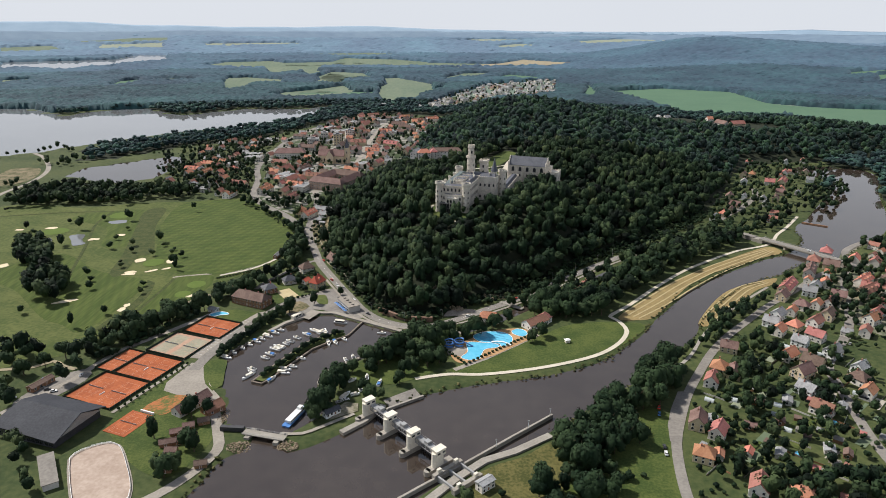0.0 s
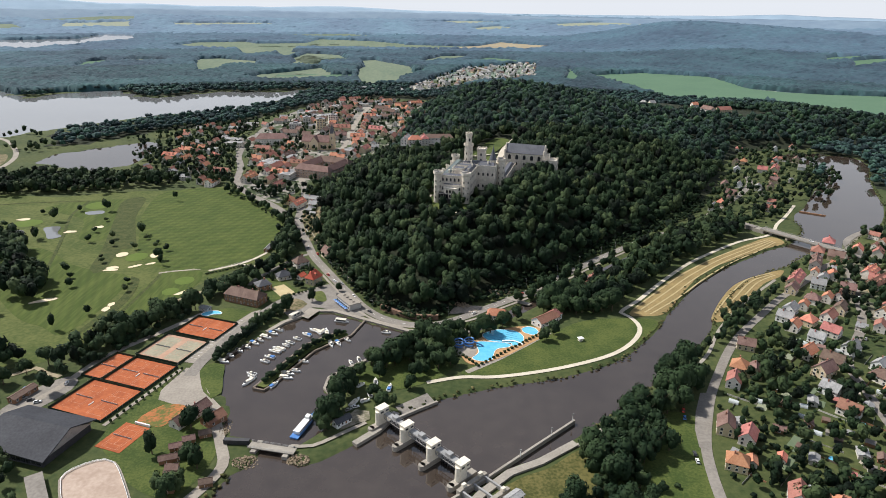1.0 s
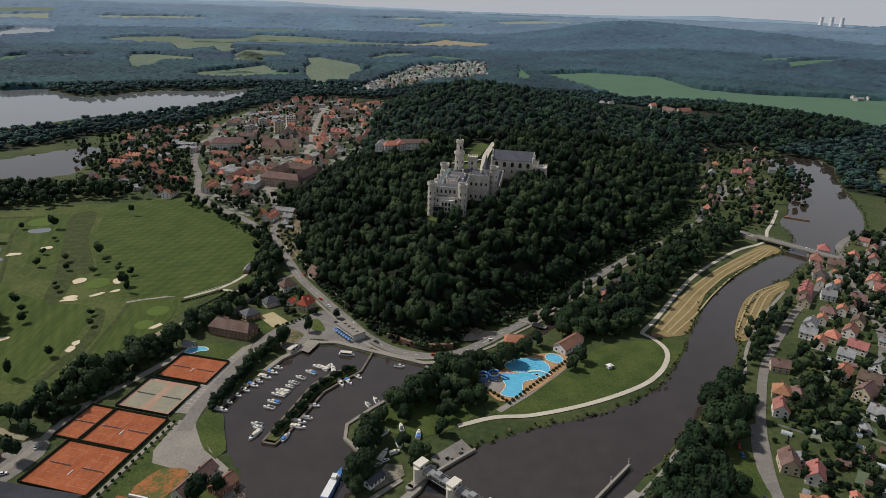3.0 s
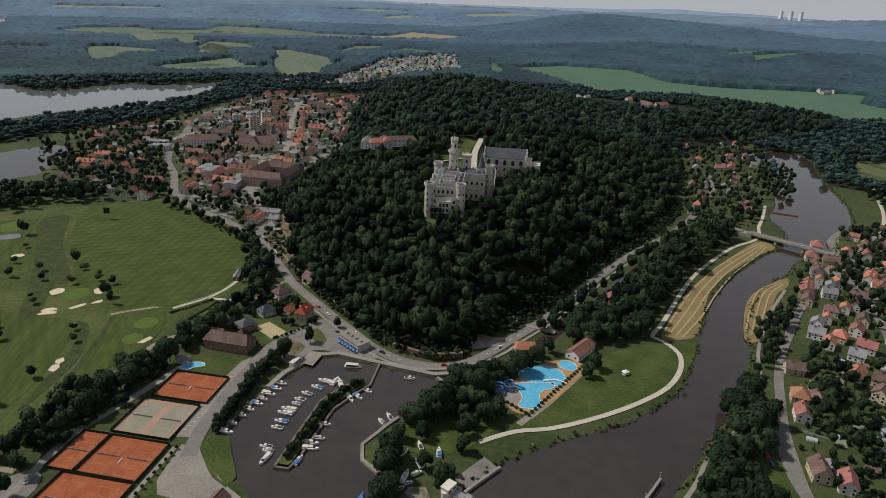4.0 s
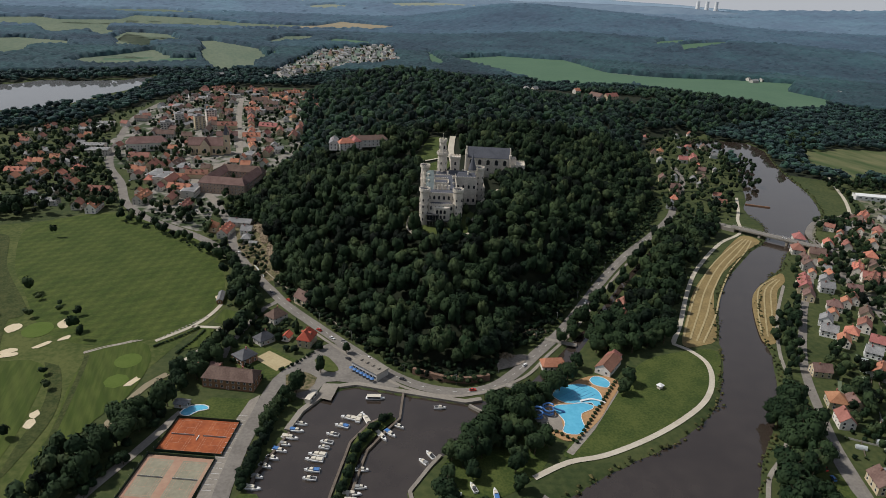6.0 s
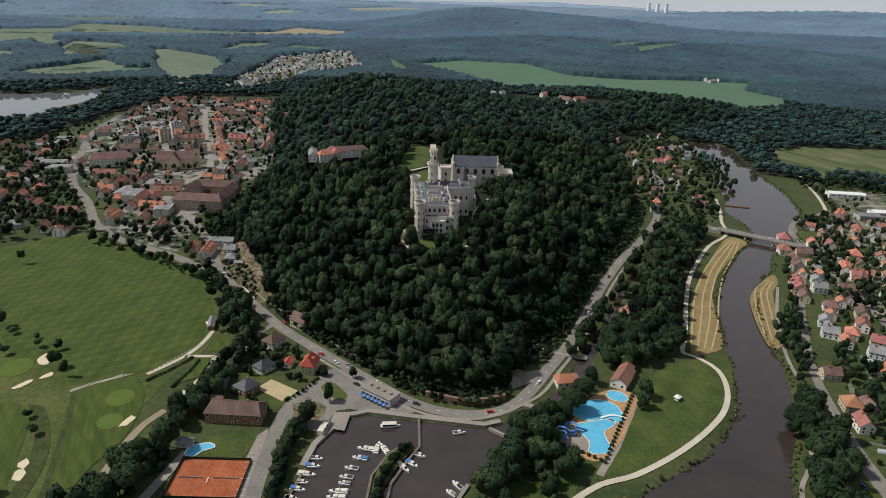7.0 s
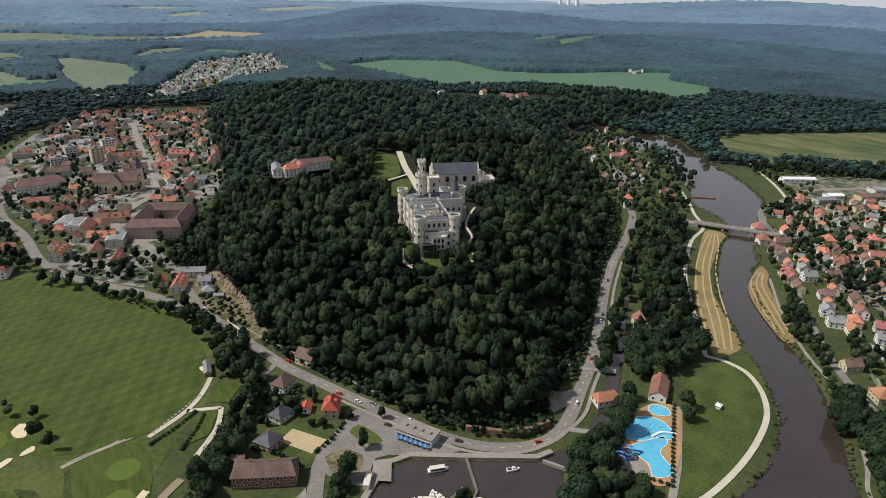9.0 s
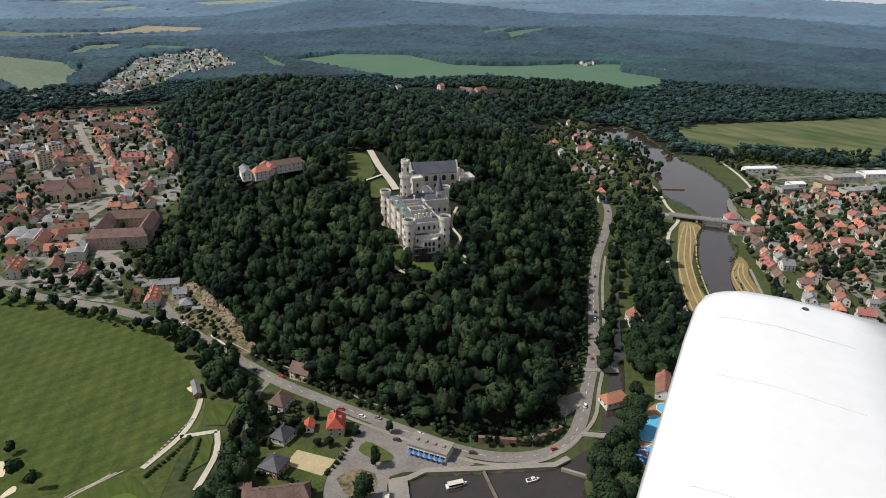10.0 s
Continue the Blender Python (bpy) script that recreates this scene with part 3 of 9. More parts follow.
for pts in ([(-310, 563), (-321, 612), (-346, 697), (-366, 770), (-345, 782), (-327, 707), (-293, 620), (-303, 612), (-297, 557)], [(-268, 548), (-259, 542), (-252, 512), (-252, 484), (-260, 455), (-266, 440), (-264, 465), (-259, 500), (-262, 530)]):
    sheet("rough_patch", pts, M["deep_rough"], 0.3, label="tussocky unmown rough on the golf course", cat="grass")
for pts in ([(-406, 673), (-392, 677), (-385, 658), (-376, 647), (-385, 640), (-395, 655)], [(-434, 661), (-423, 665), (-415, 651), (-425, 647)], [(-389, 726), (-373, 732), (-368, 721), (-382, 717)]):
    sheet("golf_pond", pts, M["lake_water"], 0.4, step=3, label="small bright water hazard on the golf course", cat="pond")
for pts in ([(-338, 530), (-344, 556), (-373, 643), (-399, 716), (-404, 769)], [(-250, 462), (-248, 478), (-245, 533), (-245, 552)], [(-404, 769), (-470, 760), (-540, 740)]):
    strip("golf_track", pts, 3.0, M["deep_rough"], 0.32, label="worn grass track across the golf course", cat="path")
for x, y, a, b in ((-281, 592, 9.5, 11), (-220, 538, 8, 8.5), (-224, 516, 7, 7.5), (-386, 752, 14, 14), (-430, 688, 14, 12)):
    sheet("putting_green", [(x + a * math.cos(i * math.pi / 4), y + b * math.sin(i * math.pi / 4)) for i in range(8)], M["green"], 0.34, step=3, label="smooth putting green on the golf course", cat="putting green")


def bunker(x, y, a, b, turn, seed):
    rnd = random.Random(seed)
    c, s = math.cos(turn), math.sin(turn)
    pts = []
    for i in range(9):
        t = i * math.tau / 9
        k = rnd.uniform(0.7, 1.2)
        px, py = a * k * math.cos(t), b * k * math.sin(t)
        pts.append((x + px * c - py * s, y + px * s + py * c))
    sheet("bunker", pts, M["sand"], 0.4 + 0.006 * seed, step=2, label="pale sand bunker in the golf grass", cat="bunker")


for i, (x, y, a, b, tn) in enumerate(((-297, 598, 5.2, 6.5, 0.3), (-266, 597, 4.6, 7, 0.2), (-274, 570, 5.5, 2.6, 0.6), (-262, 576, 5, 2.4, 0.75), (-292, 567, 6.5, 3.2, 0.2), (-291, 561, 6, 2.6, 0.2), (-262, 484, 3.0, 4.6, 0.2), (-261, 492, 3.0, 4.4, 0.0),
                                      (-215, 513, 2.6, 5.6, -0.6), (-374, 661, 7, 4, 0.2), (-352, 676, 5, 4.5, 0), (-316, 499, 11, 3, 0.5), (-442, 700, 8, 4, 0.1), (-473, 692, 6, 3, 0.1), (-166, 615, 3.5, 4, 0.3), (-420, 582, 4, 6, 0.2))):
    bunker(x, y, a, b, tn, i)
rnd = random.Random(12)
for k in range(3):
    strip("stone_band", [(-247 + rnd.uniform(-1, 1), 553 + k * 0.9), (-237, 557 + k * 0.8 + rnd.uniform(-.5, .5)), (-226 + rnd.uniform(-2, 2), 560 + k * 0.7), (-214 - 3 * k, 562.5 + k * 0.6)], 0.8, M["gravel"], 0.36 + 0.01 * k, step=2, label="thin band of pale stones across the golf grass", cat="stones")
strip("tan_track", [(-196, 517), (-206, 508), (-214, 495), (-219, 484), (-226, 468), (-240, 446)], 4.5, M["brownfield"], 0.38, label="tan sandy track beside the tree belt", cat="path")

# river meadows with rows of straw
STUBBLE_A = [(140, 473), (173, 512), (208, 549), (260, 591), (315, 632), (344, 648), (348, 630), (320, 614), (282, 590), (237, 558), (204, 520), (171, 476), (154, 469)]
STUBBLE_B = [(201, 464), (236, 514), (265, 540), (307, 560), (298, 545), (275, 529), (242, 493), (213, 462)]
sheet("stubble_field", STUBBLE_A, M["stubble"], 0.25, step=4, label="mown straw-coloured river meadow with windrows", cat="field")
sheet("stubble_field", STUBBLE_B, M["stubble"], 0.25, step=4, label="mown straw-coloured river meadow with windrows", cat="field")
for off in (5, 11, 17, 23):
    base = np.array([(152, 476), (185, 508), (219, 543), (262, 581), (305, 612), (338, 636)], float)
    t = np.gradient(base, axis=0)
    t /= np.linalg.norm(t, axis=1)[:, None]
    k = np.array([0.75, 1, 1, 0.9, 0.8, 0.45])[:, None]
    strip("windrow", base + np.stack([-t[:, 1], t[:, 0]], -1) * (off - 13) * k, 1.3, M["straw"], 0.5, label="row of pale cut straw", cat="straw")
for off in (-5, 0, 5):
    base = np.array([(209, 468), (240, 505), (268, 535), (294, 550)], float)
    strip("windrow", base + np.array([(-0.7, 0.7)]) * off * np.array([0.8, 1, 0.9, 0.5])[:, None], 1.2, M["straw"], 0.5, label="row of pale cut straw", cat="straw")
sheet("river_lawn", [(4, 389), (31, 411), (67, 436), (104, 462), (156, 463), (146, 441), (117, 415), (90, 401), (63, 392), (26, 386)], M["lawn"], 0.2, label="smooth lawn beside the swimming pool", cat="lawn")
sheet("park_lawn", [(-60, 398), (-30, 415), (-8, 425), (0, 400), (-12, 382), (-40, 370), (-60, 380)], M["lawn"], 0.18, label="park lawn with trees", cat="lawn")
sheet("garden_lawn", [(120, 260), (96, 250), (60, 268), (60, 300), (100, 330), (128, 345), (138, 330), (126, 295)], M["lawn"], 0.18, label="sloping mown lawn under trees", cat="lawn")
sheet("bank_meadow", [(12, 274), (27, 289), (44, 297), (66, 312), (80, 300), (60, 270), (30, 255)], M["bank_grass"], 0.2, label="yellowish meadow beside the lock", cat="meadow")
for pts in ([(83, 904), (100, 890), (86, 850), (72, 820), (51, 810), (42, 822), (60, 860)], [(40, 788), (66, 806), (74, 796), (56, 770), (38, 766)], [(0, 814), (20, 806), (10, 788), (-6, 795)], [(66, 680), (80, 700), (88, 690), (72, 668)]):
    sheet("castle_lawn", pts, M["lawn"], 1.0, cell=8, label="mown lawn in the castle park", cat="lawn")
sheet("castle_terrace", [(-17, 645), (-18, 628), (-13, 608), (5, 600), (30, 604), (40, 618), (44, 650), (30, 640), (0, 640), (-8, 660)], M["lawn"], 0.8, cell=8, label="small lawn terrace below the castle", cat="lawn")
for pts, w in (([(-9, 651), (-18, 628), (-12, 610), (5, 602), (28, 606)], 3), ([(111, 902), (87, 837), (76, 796), (70, 775)], 7), ([(25, 805), (49, 808), (78, 815)], 3), ([(92, 706), (70, 683), (58, 665), (50, 643), (40, 632), (34, 620), (32, 602)], 2.2), ([(-40, 850), (-52, 830), (-50, 815)], 4), ([(20, 806), (34, 790), (36, 768)], 3)):
    strip("castle_path", pts, w, M["path"], 1.3, step=4, label="pale gravel path in the castle park", cat="path")

strip("tan_track", [(-302, 386), (-278, 391), (-269, 399), (-260, 393), (-248, 388)], 3.5, M["brownfield"], 0.36, label="tan sandy track at the edge of the golf course", cat="path")
for pts in ([(-170, 577), (-163, 596), (-150, 586), (-161, 571)], [(-177, 572), (-168, 566), (-177, 546), (-189, 543)]):
    sheet("practice_lawn", pts, M["fairway"], 0.4, curve=False, label="mown practice lawn beside the tan path", cat="lawn")

# roads and paths
MAIN_ROAD = [(-168, 842), (-157, 772), (-153, 710), (-142, 662), (-129, 622), (-119, 592), (-101, 554), (-86, 524), (-75, 503), (-66, 486), (-51, 468), (-31, 457), (-12, 456), (8, 466), (34, 486), (66, 511), (104, 547), (148, 589),
             (196, 630), (250, 670), (300, 712), (335, 752), (387, 809), (422, 857), (440, 900)]
strip("main_road", MAIN_ROAD, 8.0, M["asphalt"], 0.35, label="grey two-lane asphalt road round the castle hill")
strip("road_pavement", [(p[0] + 6.2, p[1] - 4) if i > 12 else (p[0] - 5.5, p[1] - 3) for i, p in enumerate(MAIN_ROAD[6:19], 6)], 2.2, M["paving"], 0.42, label="pale pavement beside the main road", cat="pavement")
TOWN_STREET = [(-168, 842), (-178, 875), (-191, 905), (-190, 945), (-168, 985), (-146, 1012), (-140, 1045), (-138, 1153), (-134, 1262), (-127, 1396), (-121, 1458)]
WEST_ROAD = [(-152, 686), (-161, 704), (-174, 730), (-192, 757), (-211, 780), (-234, 808), (-251, 842), (-260, 869), (-272, 936), (-291, 1001), (-299, 1068), (-298, 1141), (-298, 1225), (-290, 1310), (-262, 1420)]
strip("town_street", TOWN_STREET, 9.0, M["paving"], 0.4, label="paved main street of the old town")
strip("west_road", WEST_ROAD, 9.0, M["asphalt"], 0.3, label="grey road past the town")
strip("lane", [(-120, 605), (-127, 598), (-134, 592), (-144, 575), (-154, 555), (-160, 544), (-164, 528)], 4.0, M["asphalt"], 0.3, label="narrow lane between gardens")
strip("harbour_lane", [(-104, 520), (-120, 508), (-132, 495), (-141, 477), (-147, 461), (-155, 441), (-161, 422), (-166, 404), (-168, 388)], 8.0, M["asphalt"], 0.3, label="pale lane beside the harbour")
sheet("parking_strip", [(-144, 482), (-150, 478), (-159, 459), (-167, 438), (-173, 420), (-177, 405), (-168, 403), (-163, 421), (-157, 441), (-149, 461)], M["paving"], 0.26, curve=False, label="strip of parking bays beside the tennis courts", cat="car park")
sheet("bank_lawn", [(-164, 398), (-157, 404), (-150, 402), (-147, 388), (-143, 369), (-147, 362), (-154, 370), (-160, 384)], M["lawn"], 0.28, label="wedge of mown grass at the harbour bank", cat="lawn")
sheet("bare_bank", [(4, 482), (15, 487), (27, 486), (22, 478), (10, 474), (0, 473)], M["rock"], 0.6, cell=5, label="bare eroded bank above the road", cat="bank")
sheet("harbour_square", [(-134, 494), (-120, 510), (-98, 530), (-80, 512), (-70, 490), (-64, 470), (-90, 481), (-105, 486), (-117, 470), (-126, 478)], M["asphalt"], 0.24, label="paved square beside the harbour", cat="pavement")
sheet("square_grass", [(-96, 497), (-103, 497), (-109, 512), (-102, 516), (-98, 508)], M["rough_grass"], 0.36, step=3, label="small grass island on the harbour square", cat="grass")
sheet("square_grass", [(-128, 499), (-120, 502), (-110, 492), (-117, 480), (-126, 478), (-129, 488)], M["worn_grass"], 0.36, label="worn grass on the harbour square", cat="grass")
sheet("car_park", [(-173, 398), (-163, 396), (-157, 380), (-148, 365), (-139, 354), (-140, 346), (-152, 350), (-178, 362), (-180, 372)], M["paving"], 0.22, curve=False, label="empty pale asphalt car park", cat="car park")
strip("lock_lane", [(-142, 352), (-136, 335), (-129, 318), (-124, 302), (-130, 284), (-142, 266), (-160, 250)], 6.0, M["paving"], 0.3, label="pale lane to the harbour lock")
strip("sports_lane", [(-186, 476), (-207, 446), (-229, 416), (-238, 392), (-242, 377), (-253, 355), (-265, 335)], 5.0, M["paving"], 0.3, label="lane behind the tennis courts")
sheet("sports_yard", [(-238, 388), (-234, 374), (-248, 348), (-264, 344), (-262, 362), (-250, 384)], M["asphalt"], 0.2, label="yard with parked cars", cat="pavement")
strip("river_path", [(-18, 378), (4, 384), (26, 384), (56, 390), (86, 400), (112, 413), (131, 431), (141, 450), (139, 467), (134, 475), (156, 498), (195, 542), (236, 583), (300, 632), (345, 655), (372, 690), (395, 716), (430, 760)], 3.4, M["path"], 0.4, label="pale path along the river bank", cat="path")
strip("weir_lane", [(-92, 317), (-80, 317), (-66, 327), (-53, 337)], 2.6, M["paving"], 0.6, label="track to the weir", cat="path")
strip("south_bank_path", [(62, 314), (84, 332), (100, 348), (120, 360), (150, 385), (175, 410), (200, 447), (240, 492), (290, 538)], 2.4, M["concrete"], 0.35, label="pale concrete path on the south bank", cat="path")
ROAD_EAST = [(120, 235), (123, 268), (128, 295), (134, 315), (145, 339), (157, 362), (173, 387), (193, 416), (214, 441), (241, 468), (273, 499), (310, 530), (350, 566), (385, 590), (398, 612)]
strip("east_road", ROAD_EAST, 5.8, M["asphalt"], 0.3, label="worn grey road through the village")
sheet("lay_by", [(129, 312), (133, 328), (140, 344), (151, 364), (155, 364), (146, 347), (137, 327), (131, 309)], M["asphalt"], 0.27, curve=False, label="lay-by with parked cars beside the village road", cat="car park")
strip("village_street", [(240, 260), (243, 298), (247, 324), (258, 368), (266, 397), (289, 425), (310, 450), (330, 482), (366, 551), (398, 600), (420, 640), (470, 670), (500, 640), (520, 590)], 6.5, M["asphalt"], 0.3, label="village street between houses")
strip("side_street", [(398, 604), (425, 590), (460, 560), (490, 530), (520, 480)], 5.5, M["asphalt"], 0.3, label="side street in the village")
strip("mill_stream", [(86, 508), (122, 541), (163, 579), (208, 617), (259, 660), (292, 690)], 4.5, M["water"], 0.3, label="narrow mill stream beside the road", cat="water")
strip("factory_road", [(470, 670), (530, 680), (580, 690), (640, 670), (700, 640)], 6.0, M["paving"], 0.3, label="road past the factory sheds")
strip("field_track", [(493, 658), (524, 683), (564, 726), (602, 775), (645, 830)], 4.0, M["path"], 0.3, label="pale track along the far bank", cat="path")
strip("far_road", [(291, 2006), (366, 2112), (425, 2243), (490, 2500), (530, 2700)], 12.0, M["path"], 2.0, label="pale road climbing away behind the far town")
for pts in ([(-165, 603), (-172, 589), (-184, 574), (-206, 559)], [(-184, 574), (-166, 568)], [(-166, 568), (-172, 550), (-188, 529)]):
    strip("golf_path", pts, 3.0, M["path"], 0.5, label="tan path beside the driving range", cat="path")
strip("lake_road", [(-575, 800), (-593, 845), (-595, 925), (-617, 1000), (-673, 1086), (-713, 1125)], 7.0, M["paving"], 0.3, label="pale road towards the lake")
sheet("gravel_lot", [(-674, 999), (-634, 1006), (-604, 935), (-622, 891), (-660, 940)], M["worn_grass"], 0.2, label="worn yard near the lake", cat="yard")
sheet("town_yards", [(-240, 940), (-310, 1050), (-300, 1200), (-260, 1420), (-180, 1550), (20, 1490), (-10, 1360), (-40, 1160), (-75, 1010), (-112, 950), (-160, 862), (-172, 815), (-178, 768), (-196, 772), (-250, 850)], M["town_ground"], 0.15, cell=25, label="paved yards and small gardens of the town", cat="yard")
sheet("village_yards", [(330, 500), (385, 595), (420, 640), (480, 672), (560, 690), (650, 670), (740, 560), (620, 440), (440, 450), (340, 440)], M["village_ground"], 0.12, label="paved yards and small gardens of the village", cat="yard")
sheet("factory_yard", [(560, 690), (590, 735), (640, 745), (720, 690), (780, 640), (720, 600), (610, 630)], M["village_ground"], 0.2, curve=False, label="worn yard of the factory sheds", cat="yard")
sheet("bank_gardens", [(-151, 664), (-150, 700), (-153, 740), (-156, 778), (-140, 778), (-131, 750), (-127, 710), (-121, 670), (-118, 642), (-131, 636), (-142, 650)], M["worn_grass"], 0.3, cell=4, label="rough gardens below the rocks", cat="garden")
sheet("village_gardens", [(135, 290), (150, 330), (172, 372), (210, 415), (240, 440), (300, 440), (290, 400), (275, 330), (255, 250), (150, 230)], M["ground"], 0.1, label="patchy village garden plots", cat="garden")
rnd = random.Random(3)
for i in range(46):
    x, y = rnd.uniform(155, 275), rnd.uniform(255, 430)
    a, w, l = rnd.choice((0.75, 0.9, 0.7)), rnd.uniform(2, 6), rnd.uniform(6, 16)
    if dist(np.array(ROAD_EAST), np.array(x), np.array(y), False) < 14:
        continue
    c, s = math.cos(a), math.sin(a)
    sheet("garden_plot", [(x + u * c - v * s, y + u * s + v * c) for u, v in ((-l / 2, -w / 2), (l / 2, -w / 2), (l / 2, w / 2), (-l / 2, w / 2))], M[rnd.choice(("lawn", "meadow", "gravel", "rough_grass", "crop2"))], 0.25 + 0.01 * i,
          curve=False, label="small garden plot", cat="garden")

# ---- trees ----
def ico():
    bm = bmesh.new()
    bmesh.ops.create_icosphere(bm, subdivisions=1, radius=1)
    v = np.array([q.co[:] for q in bm.verts])
    f = np.array([[q.index for q in p.verts] for p in bm.faces])
    bm.free()
    return v, f


ICO_V, ICO_F = ico()


def crown(seed, lobes, leaves, size, tall=1.0, cone=0.0):
    """A crown of radius about 1 round the origin: rounded lobes, each with a coat of leaf sprays. Vertices, triangles, normals."""
    rs = np.random.RandomState(seed)
    V, F, Nn, n0 = [], [], [], 0
    for i in range(lobes):
        d = rs.normal(size=3)
        d /= np.linalg.norm(d)
        d[2] = rs.uniform(-0.7, 0.85)
        c = d * rs.uniform(0.3, 0.52) * (1.25 if lobes > 12 else 1.0)
        r = rs.uniform(0.46, 0.66) * min(1.0, math.sqrt(8.5 / lobes))
        if cone:
            c = np.array([d[0] * 0.3 * (1 - i / lobes), d[1] * 0.3 * (1 - i / lobes), -0.8 + 2.0 * i / lobes])
            r = 0.62 * (1 - 0.8 * i / lobes)
        q = ICO_V + rs.normal(size=ICO_V.shape) * 0.1
        V.append(c + q * r * 0.9)
        Nn.append(ICO_V + c * 0.8)
        F.append(ICO_F + n0)
        n0 += len(ICO_V)
        k = leaves // lobes
        n = rs.normal(size=(k, 3))
        n /= np.linalg.norm(n, axis=1)[:, None]
        n[:, 2] = np.where(n[:, 2] < -0.3, -n[:, 2], n[:, 2])
        p = c + n * r * rs.uniform(0.85, 1.12, (k, 1))
        t = np.cross(n, rs.normal(size=(k, 3)))
        t /= np.linalg.norm(t, axis=1)[:, None] + 1e-9
        b = np.cross(n, t) + n * rs.uniform(-0.5, 0.5, (k, 1))
        s = size * rs.uniform(0.6, 1.3, (k, 1))
        tri = np.stack([p + t * s, p - t * s * 0.6 + b * s * 0.9, p - t * s * 0.5 - b * s * 0.8], 1)
        V.append(tri.reshape(-1, 3))
        Nn.append(np.repeat(n + c * 0.8 + rs.normal(size=(k, 3)) * 0.16, 3, 0))
        F.append(np.arange(3 * k).reshape(k, 3) + n0)
        n0 += 3 * k
    V, F, Nn = np.concatenate(V), np.concatenate(F), np.concatenate(Nn)
    V[:, 2] *= tall
    Nn /= np.linalg.norm(Nn, axis=1)[:, None] + 1e-9
    return V, F, Nn


def tri_mesh(name, V, F, Nn, tints, material, fmat=None):
    me = bpy.data.meshes.new(name)
    me.vertices.add(len(V))
    me.vertices.foreach_set("co", V.astype(np.float32).ravel())
    me.loops.add(F.size)
    me.loops.foreach_set("vertex_index", F.astype(np.int32).ravel())
    me.polygons.add(len(F))
    me.polygons.foreach_set("loop_start", np.arange(0, F.size, 3, dtype=np.int32))
    me.update(calc_edges=True)
    at = me.attributes.new("tint", "FLOAT", "POINT")
    at.data.foreach_set("value", tints.astype(np.float32))
    for mm in (material if isinstance(material, list) else [material]):
        me.materials.append(mm)
    if fmat is not None:
        me.polygons.foreach_set("material_index", fmat.astype(np.int32))
    if Nn is not None:
        me.polygons.foreach_set("use_smooth", np.ones(len(F), bool))
        me.normals_split_custom_set_from_vertices(Nn)
    return me


def scatter(name, templates, X, Y, Z, R, T, seed, material, label, lift=0.0):
    """Many crowns in one mesh: radius R, height above the ground T, at X, Y, Z."""
    rs = np.random.RandomState(seed)
    Vs, Fs, Ns, Ts, n0 = [], [], [], [], 0
    pick = rs.randint(0, len(templates), len(X))
    for k, (tv, tf, tn) in enumerate(templates):
        I = np.nonzero(pick == k)[0]
        if not len(I):
            continue
        a = rs.uniform(0, math.tau, len(I))
        c, s = np.cos(a)[:, None], np.sin(a)[:, None]
        r, h = R[I][:, None], T[I][:, None]
        x = (tv[None, :, 0] * c - tv[None, :, 1] * s) * r + X[I][:, None]
        y = (tv[None, :, 0] * s + tv[None, :, 1] * c) * r + Y[I][:, None]
        z = tv[None, :, 2] * h * 0.42 + h * 0.58 + Z[I][:, None] + lift
        Vs.append(np.stack([x, y, z], -1).reshape(-1, 3))
        nx_ = tn[None, :, 0] * c - tn[None, :, 1] * s
        ny_ = tn[None, :, 0] * s + tn[None, :, 1] * c
        Ns.append(np.stack([nx_, ny_, np.broadcast_to(tn[None, :, 2], nx_.shape)], -1).reshape(-1, 3))
        Fs.append((tf[None] + (np.arange(len(I)) * len(tv))[:, None, None] + n0).reshape(-1, 3))
        Ts.append(np.repeat(rs.beta(1.3, 1.5, len(I)), len(tv)))
        n0 += len(I) * len(tv)
    me = tri_mesh(name, np.concatenate(Vs), np.concatenate(Fs), np.concatenate(Ns), np.concatenate(Ts), material)
    return tagged(new(name, me), label, "trees", kind="stuff")


def jitter_grid(x0, x1, y0, y1, step, seed):
    rs = np.random.RandomState(seed)
    xs, ys = np.meshgrid(np.arange(x0, x1, step), np.arange(y0, y1, step))
    xs = xs + (np.arange(xs.shape[0]) % 2)[:, None] * step / 2
    return (xs + rs.uniform(-0.36, 0.36, xs.shape) * step).ravel(), (ys + rs.uniform(-0.36, 0.36, ys.shape) * step).ravel()


NEAR_T = [crown(i, 14, 290, 0.12, 1.0) for i in range(7)] + [crown(20 + i, 13, 260, 0.12, 1.3) for i in range(3)]
MID_T = [crown(40 + i, 4, 72, 0.2, 1.0) for i in range(5)]
NEXT_T = [crown(50 + i, 2, 30, 0.27, 1.0) for i in range(5)]

# clearings in the castle wood
CLEAR = [np.array(p, float) for p in (
    [(-16, 648), (-19, 624), (-9, 603), (14, 597), (28, 600), (33, 614), (42, 632), (56, 648), (66, 664), (82, 678), (98, 704), (92, 738), (140, 722), (150, 742), (130, 772), (92, 786), (94, 830), (116, 888), (114, 908), (84, 908), (42, 826), (20, 812), (-2, 818), (-8, 793), (12, 783), (34, 764), (20, 735), (10, 718), (4, 690), (-4, 655), (-12, 650)],
    [(-52, 855), (-48, 905), (-20, 910), (28, 880), (20, 845), (-20, 845)],
    [(-160, 782), (-134, 776), (-126, 738), (-122, 700), (-119, 668), (-115, 644), (-124, 634), (-140, 640), (-150, 690), (-156, 740)],
    [(-2, 470), (20, 470), (40, 492), (10, 490)], [(-14, 505), (-4, 503), (-4, 511), (-12, 513)])]
